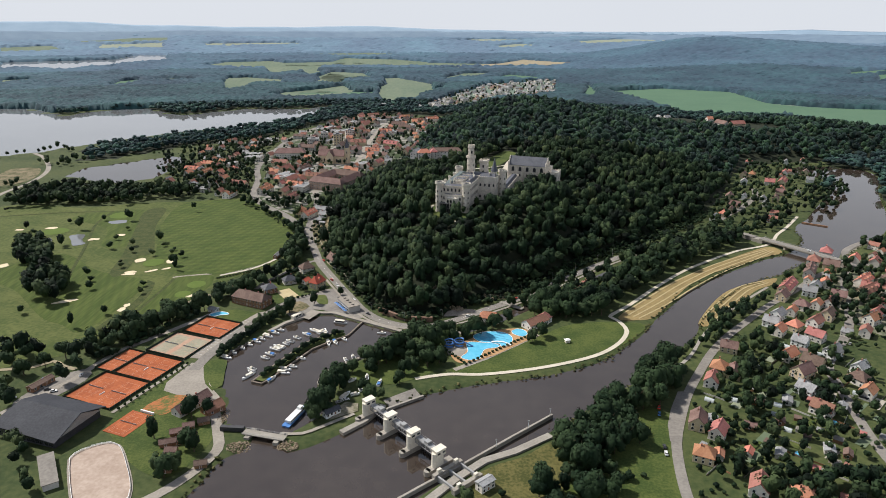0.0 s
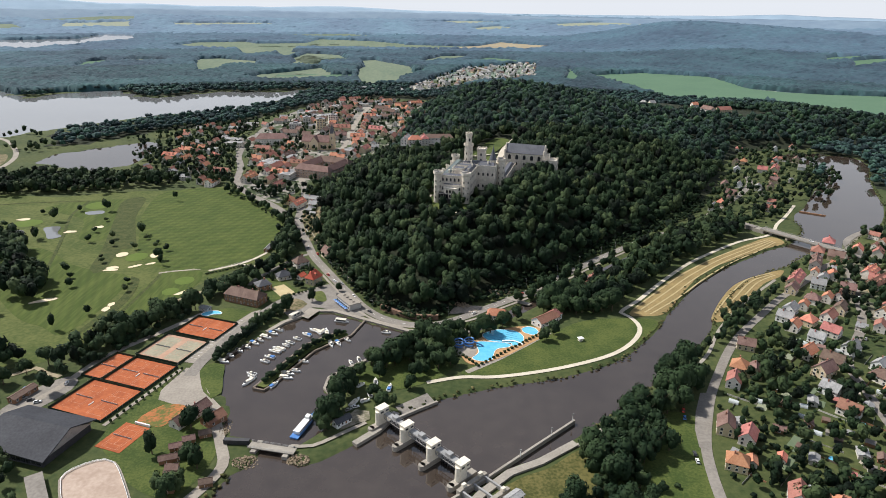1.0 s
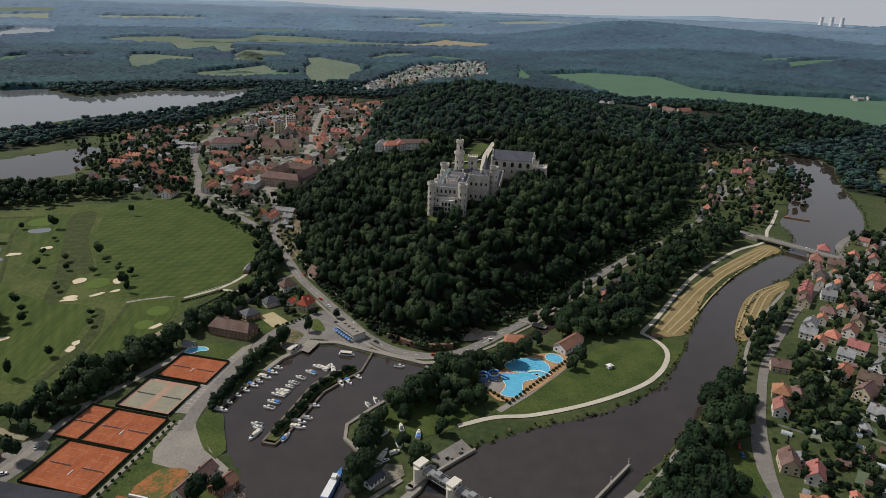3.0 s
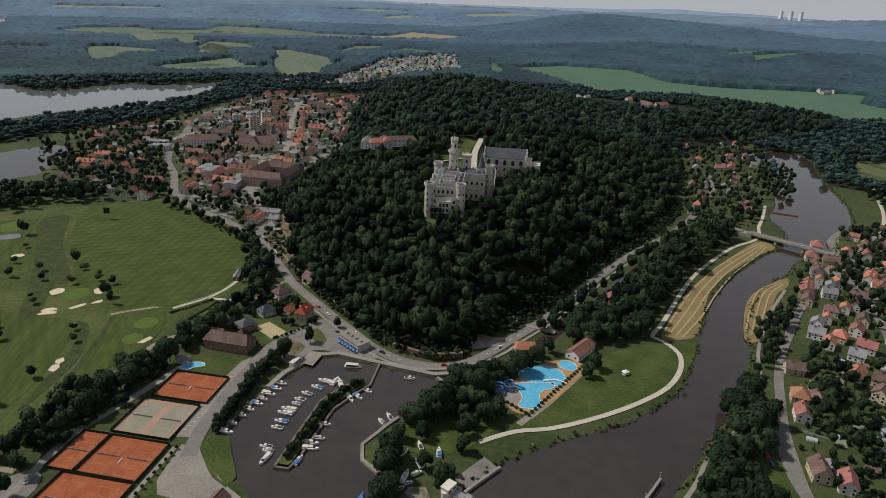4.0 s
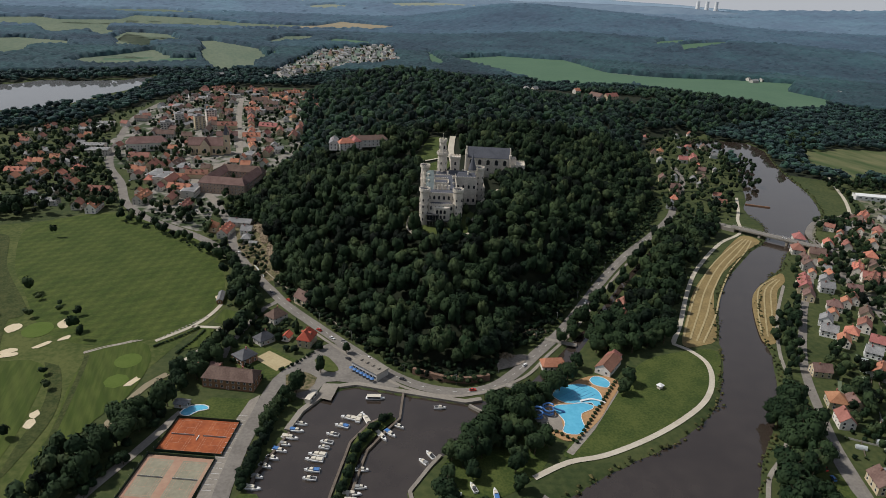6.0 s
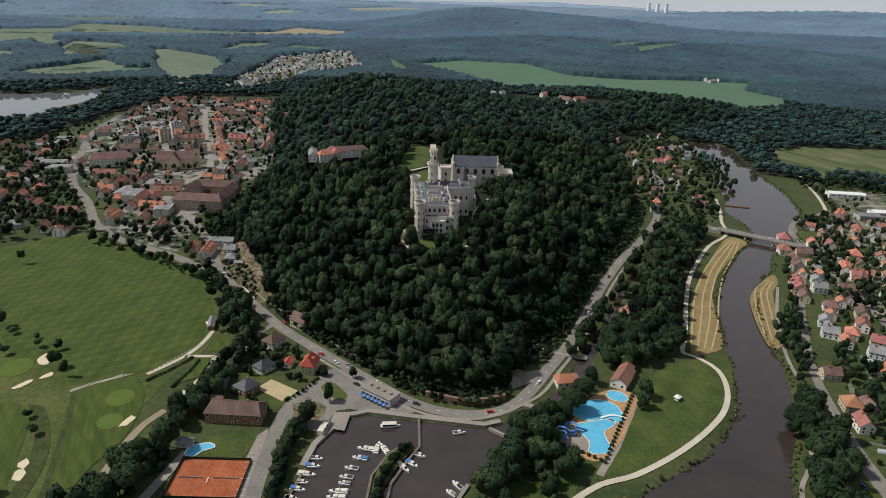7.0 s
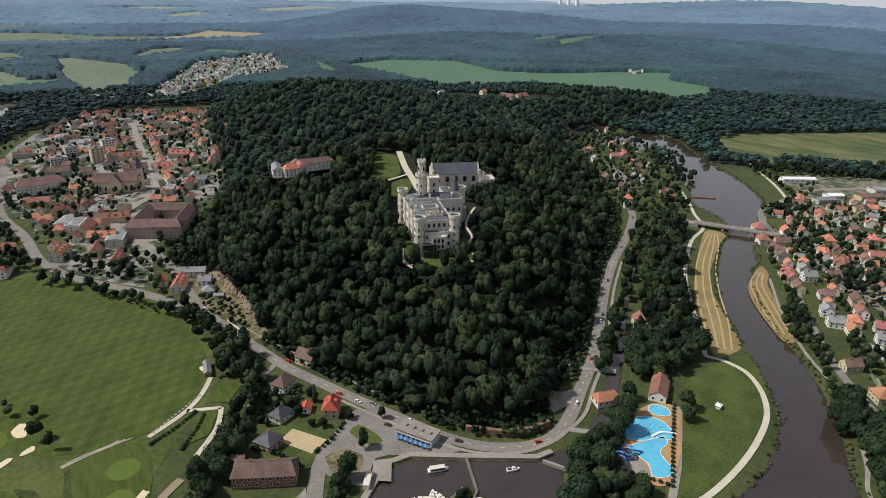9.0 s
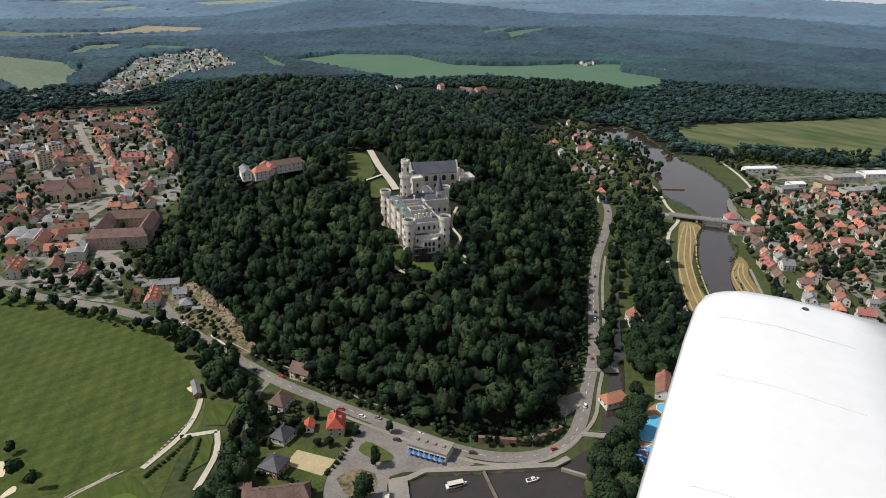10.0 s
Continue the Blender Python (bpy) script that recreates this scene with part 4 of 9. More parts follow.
CLEAR += [np.array([(370, 1470), (360, 1390), (480, 1330), (600, 1245), (690, 1290), (660, 1340), (620, 1420), (480, 1480)], float), np.array(ESTATE, float), np.array(NORTH_VILLAGE, float)]


def open_ground(x, y):
    r = np.zeros(x.shape, bool)
    for c in CLEAR:
        r |= inside(c, x, y)
    return r


x, y = jitter_grid(-160, 470, 465, 930, 9.5, 5)
k = inside(HILL, x, y) & (dist(HILL, x, y) > 2.5) & ~open_ground(x, y)
x, y = x[k], y[k]
rs = np.random.RandomState(6)
scatter("castle_wood", NEAR_T, x, y, height(x, y), 4.2 + 5.4 * rs.beta(1.2, 2.0, len(x)), rs.uniform(10, 24, len(x)), 7, M["leaf"], "dense dark green broadleaf wood on the castle hill")
x, y = jitter_grid(-120, 980, 930, 1620, 13.2, 8)
k = inside(HILL, x, y) & ~open_ground(x, y)
x, y = x[k], y[k]
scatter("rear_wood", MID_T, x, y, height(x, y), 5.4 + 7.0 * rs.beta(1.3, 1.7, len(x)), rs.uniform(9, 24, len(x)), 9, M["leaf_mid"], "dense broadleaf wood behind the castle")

# bushes and saplings at the foot of the hill
x, y = jitter_grid(-170, 440, 455, 930, 4.1, 15)
d = dist(HILL, x, y)
road_d = dist(np.array(MAIN_ROAD, float), x, y, False)
k = ((inside(HILL, x, y) & (d < 7.5)) | (~inside(HILL, x, y) & (d < 14) & (y > 458))) & (road_d > 6.2) & ~open_ground(x, y)
x, y = x[k], y[k]
scatter("hill_scrub", MID_T, x, y, height(x, y), rs.uniform(1.9, 3.6, len(x)), rs.uniform(2.5, 7.0, len(x)), 16, M["leaf"], "bushes and saplings at the foot of the castle hill")

# far woods: everywhere beyond the near land but for fields, lakes and towns
OPEN_FAR = [np.array(p, float) for p in [FIELD_GREEN, FIELD_EAST, LAKE_C, TOWN, FAR_TOWN, EAST_TOWN, NORTH_VILLAGE, ESTATE, GOLF] + [f for _, f in FAR_FIELDS]] + [LAKE_A, LAKE_B, HILL, np.array(RIVER_U, float)]
W_STRIP = np.array([(-600, 1075), (-640, 1165), (-600, 1225), (-500, 1330), (-392, 1440), (-335, 1520), (-290, 1600), (-255, 1660), (-118, 1640), (-240, 1500), (-335, 1340), (-372, 1270), (-485, 1200), (-530, 1130), (-570, 1070)], float)


def woodland(x, y):
    r = np.hypot(x - CX, y - CY)
    az = np.degrees(np.arctan2(x - CX, y - CY))
    w = (r > 1500) | ((az > 38) & (r > 1000))
    for p in OPEN_FAR:
        w &= ~inside(p, x, y)
    for p in COPSES:
        w |= inside(p, x, y)
    return w | inside(W_STRIP, x, y)


def far_points(r0, r1, step, seed):
    x, y = jitter_grid(CX - r1, CX + r1, CY - 200, CY + r1, step, seed)
    r = np.hypot(x - CX, y - CY)
    az = np.degrees(np.arctan2(x - CX, y - CY))
    k = (r >= r0) & (r < r1) & (az > -48) & (az < 82)
    x, y = x[k], y[k]
    k = woodland(x, y)
    return x[k], y[k]


x, y = far_points(800, 1760, 13.5, 11)
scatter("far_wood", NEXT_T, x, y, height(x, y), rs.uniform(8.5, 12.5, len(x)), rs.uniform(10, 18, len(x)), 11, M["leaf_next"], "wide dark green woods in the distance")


def canopy(r0, r1, cell, top, rough, seed, material):
    """The closed roof of far woods: an uneven skin of crown tops that drops to the ground at the edges of fields and water."""
    rs3 = np.random.RandomState(seed)
    nr, na = int((r1 - r0) / cell), int(radians(134) * (r0 + r1) / 2 / cell)
    A, B = np.meshgrid(np.radians(np.linspace(-50, 84, na)), np.linspace(r0, r1, nr))
    A, B = A + rs3.uniform(-0.32, 0.32, A.shape) * radians(134) / na, B + rs3.uniform(-0.32, 0.32, A.shape) * cell
    X, Y = CX + B * np.sin(A), CY + B * np.cos(A)
    wood = woodland(X.ravel(), Y.ravel()).reshape(X.shape)
    wood[[0, -1]] = False
    swell = np.array([noise.noise((a * 0.011, b * 0.011, 1.7)) for a, b in zip(X.ravel(), Y.ravel())]).reshape(X.shape)
    stand = np.array([noise.noise((a * 0.0033, b * 0.0033, 5.1)) for a, b in zip(X.ravel(), Y.ravel())]).reshape(X.shape)
    Z = height(X, Y) + np.where(wood, top + rough * rs3.normal(size=X.shape) + 0.25 * top * swell, -3.0)
    tint = np.clip(0.5 + 0.5 * stand + 0.3 * swell + 0.16 * rs3.normal(size=X.shape), 0, 1)
    ids2 = np.arange(X.size).reshape(X.shape)
    q = np.stack([ids2[:-1, :-1], ids2[:-1, 1:], ids2[1:, 1:], ids2[1:, :-1]], -1).reshape(-1, 4)
    q = q[wood.ravel()[q].any(1)]
    F = np.concatenate([q[:, [0, 2, 1]], q[:, [0, 3, 2]]])
    me = tri_mesh("far_wood", np.stack([X.ravel(), Y.ravel(), Z.ravel()], -1), F, None, tint.ravel(), M[material])
    me.polygons.foreach_set("use_smooth", np.ones(len(F), bool))
    tagged(new("far_wood", me), "wide haze-tinted woods in the distance", "trees", kind="stuff")


# each farther ring takes a foliage colour with more haze painted in
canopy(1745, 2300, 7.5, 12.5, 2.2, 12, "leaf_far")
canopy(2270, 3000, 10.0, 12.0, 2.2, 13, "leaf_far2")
canopy(2960, 3750, 13.0, 11.5, 2.2, 14, "leaf_haze")
canopy(3700, 4735, 17.0, 11.0, 2.4, 15, "leaf_haze2")
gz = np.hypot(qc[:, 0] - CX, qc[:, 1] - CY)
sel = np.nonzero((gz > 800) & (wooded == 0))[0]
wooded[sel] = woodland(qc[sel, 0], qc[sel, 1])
# beyond these distances the ground takes its haze-tinted colours
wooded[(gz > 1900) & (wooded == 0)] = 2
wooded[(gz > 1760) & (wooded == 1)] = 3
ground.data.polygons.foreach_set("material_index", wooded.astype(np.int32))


# single trees with trunk and limbs
def trunk_mesh(name, h, r, seed):
    rnd = random.Random(seed)
    bm = bmesh.new()

    def limb(a, b, ra, rb, n=7):
        d = (b - a).normalized()
        u = d.orthogonal().normalized()
        w = d.cross(u)
        ring = [[bm.verts.new(p + (u * math.cos(t * math.tau / n) + w * math.sin(t * math.tau / n)) * q) for t in range(n)] for p, q in ((a, ra), (b, rb))]
        for i in range(n):
            bm.faces.new((ring[0][i], ring[0][(i + 1) % n], ring[1][(i + 1) % n], ring[1][i]))
    top = Vector((0, 0, h * 0.5))
    limb(Vector((0, 0, -0.3)), top, r, r * 0.6)
    for i in range(4):
        a = i * 1.6 + rnd.random()
        limb(top - Vector((0, 0, h * 0.1 * i / 4)), Vector((math.cos(a) * h * 0.22, math.sin(a) * h * 0.22, h * rnd.uniform(0.65, 0.8))), r * 0.45, r * 0.15, 5)
    me = bpy.data.meshes.new(name)
    bm.to_mesh(me)
    bm.free()
    me.materials.append(M["bark"])
    return me


def make_tree(h, r, seed, conifer=False, label="large dark green broadleaf tree", leafy="leaf"):
    e = new("tree")
    t = new("trunk", trunk_mesh("trunk", h, h * 0.022, seed))
    t.parent = e
    V, F, Nn = crown(100 + seed, 14, 430, 0.12, 1.0, 1.0 if conifer else 0.0)
    V = V * np.array([r, r, h * 0.47]) + np.array([0, 0, h * 0.5])
    rs2 = np.random.RandomState(seed)
    c = new("crown", tri_mesh("crown", V, F, Nn, np.full(len(V), rs2.uniform(0.25, 0.75)), M[leafy]))
    c.parent = e
    return tagged(e, label, "tree", "single trees")


TREES = [make_tree(15, 5.6, 1), make_tree(13, 5.0, 2), make_tree(17, 6.2, 3), make_tree(11, 4.4, 4, label="rounded green broadleaf tree"), make_tree(14, 3.6, 5, label="slim upright green broadleaf tree"),
         make_tree(13, 3.6, 6, True, "dark green pointed conifer tree"), make_tree(13, 5.6, 16, label="pale green willow tree beside the water", leafy="leaf_light")]
BUSHES = [make_tree(4.5, 2.4, 7, label="rounded dark green garden shrub"), make_tree(3.2, 1.9, 8, label="low clipped green garden shrub"), make_tree(6, 2.8, 9, label="small leafy green garden tree")]
for b in BUSHES:
    b.name = "shrub"
    tagged(b, category="shrub", group="shrubs")
for i, o in enumerate(TREES + BUSHES):
    o.matrix_basis = pose(-278 + 8 * i, 380 + 11 * i, 0)     # along the belt behind the sports lane
plant_rnd = random.Random(17)


PLANTED = []
WILLOWS = ((14, 443), (-6, 434), (1, 429), (-18, 426), (-13, 418), (-10, 411), (5, 439), (-2, 420), (100, 492), (84, 470), (-161, 694), (-162, 656), (-162, 708), (-203, 790))


def plant(x, y, kinds=None, s=1.0):
    if y > 780 and any(dist(line, np.array(x), np.array(y), False) < 8 for line in (np.array(TOWN_STREET, float), np.array(WEST_ROAD, float))):
        return
    PLANTED.append((x, y, plant_rnd.choice(kinds or TREES[:5]), s * plant_rnd.uniform(0.85, 1.15)))


def plant_line(pts, gap, spread, kinds=None, s=1.0):
    for p in curve_pts(pts, gap):
        plant(p[0] + plant_rnd.uniform(-spread, spread), p[1] + plant_rnd.uniform(-spread, spread), kinds, s)


def plant_area(poly, gap, kinds=None, s=1.0, seed=1, chance=1.0):
    poly = np.array(poly, float)
    x, y = jitter_grid(poly[:, 0].min(), poly[:, 0].max(), poly[:, 1].min(), poly[:, 1].max(), gap, seed)
    for a, b in zip(x, y):
        if inside(poly, np.array(a), np.array(b)) and plant_rnd.random() < chance:
            plant(a, b, kinds, s)


plant_area([(-252, 396), (-254, 422), (-243, 446), (-226, 466), (-206, 486), (-192, 484), (-203, 462), (-216, 446), (-234, 422), (-243, 394)], 6.2, TREES[:5], 1.12, seed=61, chance=0.85)
plant_area([(-245, 392), (-236, 420), (-208, 456), (-192, 480), (-188, 476), (-204, 448), (-230, 410)], 5, BUSHES, 1.3, seed=62, chance=0.6)
for x, y in ((-287, 399), (-293, 405), (-282, 404), (-296, 398)):
    plant(x, y, TREES[:3], 1.3)
for x, y in ((-244, 384), (-246, 371), (-262, 340), (-268, 346), (-273, 355), (-278, 362), (-226, 295), (-231, 300), (-225, 287), (-236, 304), (-205, 266), (-210, 270), (-144, 279), (-149, 284), (-141, 286), (-136, 300), (-142, 305), (-141, 338), (-163, 312)):
    plant(x, y, TREES[:5], 1.05)
plant_line([(-196, 478), (-188, 496), (-190, 516)], 6, 2, s=1.1)
plant_line([(-186, 500), (-170, 520), (-158, 542), (-148, 565), (-143, 600), (-148, 640), (-160, 690)], 8, 3)
plant_line([(-140, 590), (-152, 566), (-163, 548), (-172, 527), (-183, 514)], 4.5, 1.2, TREES[:5], 0.95)
plant_line([(-159, 522), (-150, 514), (-143, 499)], 2.4, 0.4, BUSHES[:2], 0.8)
plant_line([(-109, 521), (-120, 511), (-131, 505)], 2.6, 0.4, BUSHES[:2], 0.7)
for x, y in ((-141, 559), (-142, 550), (-146, 553), (-149, 544), (-129, 541), (-127, 550), (-125, 528), (-120, 524), (-107, 527), (-104, 524), (-117, 556), (-133, 560), (-121, 562), (-134, 552)):
    plant(x, y, BUSHES, 1.05)
for x, y in ((-136, 562), (-131, 551), (-147, 539), (-116, 549)):
    plant(x, y, TREES[3:6], 0.7)
plant_line([(-178, 760), (-200, 792), (-240, 838), (-300, 838), (-350, 826)], 10, 4, TREES[:4])
plant_area([(-542, 775), (-554, 845), (-481, 868), (-340, 870), (-325, 836), (-400, 826), (-470, 800)], 8.5, TREES[:4], 1.25, seed=2)
plant_area([(-561, 796), (-565, 834), (-562, 869), (-509, 884), (-452, 857), (-370, 812), (-394, 805), (-421, 792), (-483, 797)], 8.5, TREES[:4], 1.1, seed=141, chance=0.85)
plant_line([(-780, 1065), (-730, 1105), (-705, 1140), (-690, 1165), (-650, 1130)], 13, 4, TREES[:4], 0.9)
plant_area([(-610, 1010), (-580, 1060), (-620, 1070), (-660, 1040)], 11, TREES[:4], 0.9, seed=142, chance=0.7)
plant_area([(-640, 870), (-600, 850), (-590, 900), (-620, 920)], 10, TREES[:4], 0.9, seed=143, chance=0.6)
plant_area([(-374, 543), (-362, 563), (-335, 544), (-318, 497), (-341, 492)], 8.5, TREES[:3], 1.3, seed=3)
plant_area([(-435, 628), (-425, 644), (-378, 595), (-369, 565), (-391, 562)], 8.5, TREES[:3], 1.3, seed=4)
for x, y in ((-394, 636), (-399, 642), (-462, 689), (-406, 694), (-306, 770), (-252, 572), (-366, 730), (-296, 411), (-284, 451), (-326, 555), (-258, 585), (-298, 652), (-302, 400), (-310, 412), (-291, 387), (-149, 332), (-262, 300)):
    plant(x, y)
for x, y in ((-447, 677), (-431, 719), (-349, 659), (-353, 695), (-342, 630), (-290, 639), (-274, 627), (-261, 516), (-317, 542), (-309, 526), (-338, 475), (-272, 474), (-533, 766), (-259, 607), (-271, 615), (-290, 611), (-265, 533), (-395, 730), (-316, 620), (-322, 640), (-312, 590), (-306, 578)):
    plant(x, y, BUSHES, 1.5)
plant_area([(-62, 398), (-52, 402), (-35, 415), (-24, 428), (-6, 432), (-2, 418), (-18, 408), (-38, 398), (-56, 392)], 6.8, s=1.2, seed=5)
plant_area([(-20, 405), (-6, 412), (2, 404), (-8, 392), (-24, 384), (-36, 386)], 8, TREES[:4], 1.0, seed=55)
plant_line([(-132, 466), (-138, 456), (-145, 438), (-153, 419), (-157, 406)], 2.6, 0.9, BUSHES, 1.25)
plant_line([(-136, 466), (-142, 452), (-145, 443)], 5, 1.0, TREES[3:4], 0.9)
plant_line([(-124, 480), (-130, 474)], 5, 1, TREES[:3], 0.9)
plant_line([(-62, 384), (-68, 370), (-70, 356), (-72, 344), (-76, 332)], 5.5, 2, s=1.15)
for x, y in ((-76, 330), (-70, 338), (-45, 348), (-38, 355), (-66, 365), (-50, 362), (-28, 372), (-48, 385)):
    plant(x, y, TREES[:4], 0.85)
plant_area([(96, 340), (118, 362), (140, 392), (160, 402), (152, 372), (138, 350), (125, 335)], 7.5, s=1.35, seed=6)
plant_area([(60, 300), (76, 318), (96, 336), (118, 330), (110, 305), (90, 290), (70, 280)], 7.5, s=1.3, seed=7)
plant_area([(40, 262), (66, 285), (90, 292), (96, 275), (80, 255), (50, 245)], 9, seed=8)
for x, y in ((97, 279), (105, 281), (46, 274), (30, 266), (12, 262)):
    plant(x, y, TREES[3:4] + BUSHES, 1.0)
plant_line([(170, 410), (196, 436), (226, 470)], 9, 3, TREES[:4], 0.8)
plant_line([(262, 498), (300, 535), (335, 572)], 9, 3, TREES[:4], 0.7)
plant_line([(60, 495), (90, 520), (120, 545), (160, 580)], 8.5, 4)
plant_area([(60, 478), (90, 505), (130, 535), (200, 600), (260, 655), (310, 690), (330, 668), (280, 625), (225, 580), (175, 530), (150, 500), (128, 476), (100, 470)], 8, s=1.3, seed=9, chance=0.95)
plant_area([(-20, 445), (10, 440), (40, 462), (60, 474), (50, 456), (10, 430), (-16, 430)], 7, TREES[:4], 1.0, seed=10, chance=0.8)
plant_line([(66, 432), (74, 440)], 6, 1)
for x, y in WILLOWS:
    plant(x, y, TREES[6:7], 0.9)
plant_line([(172, 592), (215, 628), (262, 664), (300, 694)], 6, 2, TREES[:4], 1.1)
for x, y in ((20, 617), (13, 610), (-12, 618), (33, 636), (28, 612)):
    plant(x, y, TREES[4:6], 0.95)
for x, y in ((36, 611), (40, 619), (33, 602), (44, 627), (-18, 634), (-15, 660)):
    plant(x, y, TREES[:3], 1.15)
for x, y in ((-107, 497), (-88, 516), (-124, 480), (-128, 472)):
    plant(x, y, TREES[3:5], 0.9)
plant_area([(330, 690), (350, 680), (420, 760), (440, 800), (410, 800), (360, 745)], 11, TREES[:4], 0.8, seed=11, chance=0.6)
plant_area([(455, 765), (510, 808), (560, 880), (585, 930), (545, 920), (480, 840)], 9, TREES[:4], 0.8, seed=12, chance=0.6)
plant_line([(690, 950), (660, 898), (634, 850), (607, 800), (584, 750), (556, 708), (520, 672), (490, 645)], 8, 3, TREES[:4], 0.75)
plant_area([(690, 960), (730, 1000), (800, 1070), (870, 1060), (780, 975), (720, 950), (690, 920)], 12, seed=13)
plant_area([(600, 770), (640, 775), (706, 800), (765, 715), (780, 660), (700, 680), (620, 740)], 11, TREES[:4], 0.8, seed=14, chance=0.85)
plant_area([(520, 660), (560, 690), (600, 730), (640, 720), (560, 670)], 10, TREES[:4] + BUSHES, 0.8, seed=15, chance=0.6)
plant_area([(150, 250), (140, 300), (172, 365), (215, 415), (300, 430), (290, 380), (260, 260)], 9.5, BUSHES + TREES[3:4], 0.9, seed=16, chance=0.6)
plant_area([(140, 330), (190, 401), (246, 432), (300, 420), (280, 330), (206, 262), (128, 263)], 6.5, BUSHES, 0.62, seed=36, chance=0.5)
plant_area([(250, 420), (300, 500), (400, 600), (520, 670), (640, 640), (600, 500), (420, 430)], 9, BUSHES + TREES[3:4], 0.7, seed=37, chance=0.7)
plant_area([(300, 440), (345, 560), (460, 640), (640, 600), (760, 520), (600, 400), (420, 380)], 9.5, BUSHES[2:] + TREES[:5], 0.72, seed=18, chance=0.6)
plant_area([(300, 690), (370, 690), (450, 780), (560, 930), (630, 1050), (560, 1080), (500, 1060), (420, 930), (330, 790)], 9.5, TREES[:4] + BUSHES, 0.78, seed=71, chance=0.85)
plant_area([(-528, 1246), (-444, 1313), (-344, 1338), (-313, 1242), (-304, 1039), (-402, 964), (-447, 992), (-500, 1100)], 13, TREES[:4] + BUSHES, 0.85, seed=72, chance=0.62)
plant_area([(181, 368), (218, 425), (255, 454), (231, 395), (197, 335), (179, 341)], 7.5, TREES[:5], 0.85, seed=151, chance=0.6)
plant_area([(161, 273), (184, 284), (240, 282), (225, 256), (161, 256)], 7, TREES[:4], 0.95, seed=152, chance=0.85)
plant_area([(190, 434), (221, 480), (270, 510), (261, 488), (224, 454), (193, 420)], 6.5, TREES[:5], 0.85, seed=153, chance=0.75)
plant_area([(239, 369), (254, 369), (244, 336), (228, 336)], 7, TREES[:4], 0.8, seed=154, chance=0.7)
plant_area([(436, 650), (460, 668), (505, 660), (500, 630), (450, 622)], 8, TREES[:4], 0.85, seed=161, chance=0.8)
plant_area([(300, 500), (345, 560), (440, 620), (560, 600), (680, 580), (700, 450), (520, 420), (380, 430)], 13, TREES[:4], 0.75, seed=162, chance=0.55)
plant_area([(585, 775), (640, 790), (700, 800), (760, 720), (840, 690), (760, 650), (690, 690), (640, 745)], 9, TREES[:4], 0.9, seed=163, chance=0.85)
plant_area([(150, 320), (190, 385), (246, 420), (285, 410), (270, 330), (206, 270), (140, 275)], 11, TREES[:5] + BUSHES[2:], 0.75, seed=171, chance=0.6)
plant_area(TOWN, 11.5, TREES[:4] + BUSHES[2:], 0.72, seed=19, chance=0.62)
plant_area([(-262, 845), (-285, 960), (-312, 1060), (-312, 1200), (-345, 1290), (-420, 1240), (-440, 1120), (-430, 980), (-340, 850)], 10, TREES[:4], 0.85, seed=129, chance=0.5)
plant_area([(-300, 1100), (-205, 1090), (-200, 1020), (-230, 960), (-270, 960), (-290, 1040)], 10, TREES[:4], 0.85, seed=130, chance=0.45)
plant_area([(-262, 845), (-285, 960), (-300, 1060), (-300, 1150), (-400, 1110), (-430, 980), (-340, 850)], 12, TREES[:4] + BUSHES, 0.8, seed=29, chance=0.7)
plant_area([(-148, 690), (-152, 735), (-136, 735), (-131, 700), (-126, 650), (-138, 648)], 4.6, BUSHES, 1.0, seed=181, chance=0.7)
plant_line([(-118, 640), (-119, 668), (-122, 700), (-126, 738), (-134, 772)], 6, 1.5, TREES[:4], 0.9)
plant_line([(-234, 822), (-215, 800), (-200, 786)], 4, 2, BUSHES, 1.2)
plant_line([(-205, 812), (-188, 800), (-184, 822), (-196, 842)], 6, 3, TREES[:4], 0.8)
plant_area([(-128, 782), (-152, 790), (-160, 850), (-135, 858), (-118, 800)], 6.5, TREES[:4] + BUSHES, 0.85, seed=182, chance=0.8)
plant_line([(-256, 808), (-238, 790), (-215, 763), (-198, 738), (-180, 712), (-162, 682)], 3.6, 3.5, TREES[:4] + BUSHES, 0.9)
plant_area([(-140, 552), (-150, 562), (-140, 584), (-118, 566), (-104, 550), (-116, 545), (-130, 553)], 5.5, BUSHES, 1.1, seed=20, chance=0.55)
plant_area([(-152, 640), (-140, 640), (-136, 610), (-148, 588), (-158, 596), (-160, 620)], 6, TREES[:3], 1.05, seed=191, chance=0.85)
plant_area(FAR_TOWN, 26, TREES[:4], 0.8, seed=131, chance=0.6)
plant_area([(-425, 880), (-300, 860), (-300, 960), (-420, 980)], 17, TREES[:4] + BUSHES, 0.7, seed=21, chance=0.6)


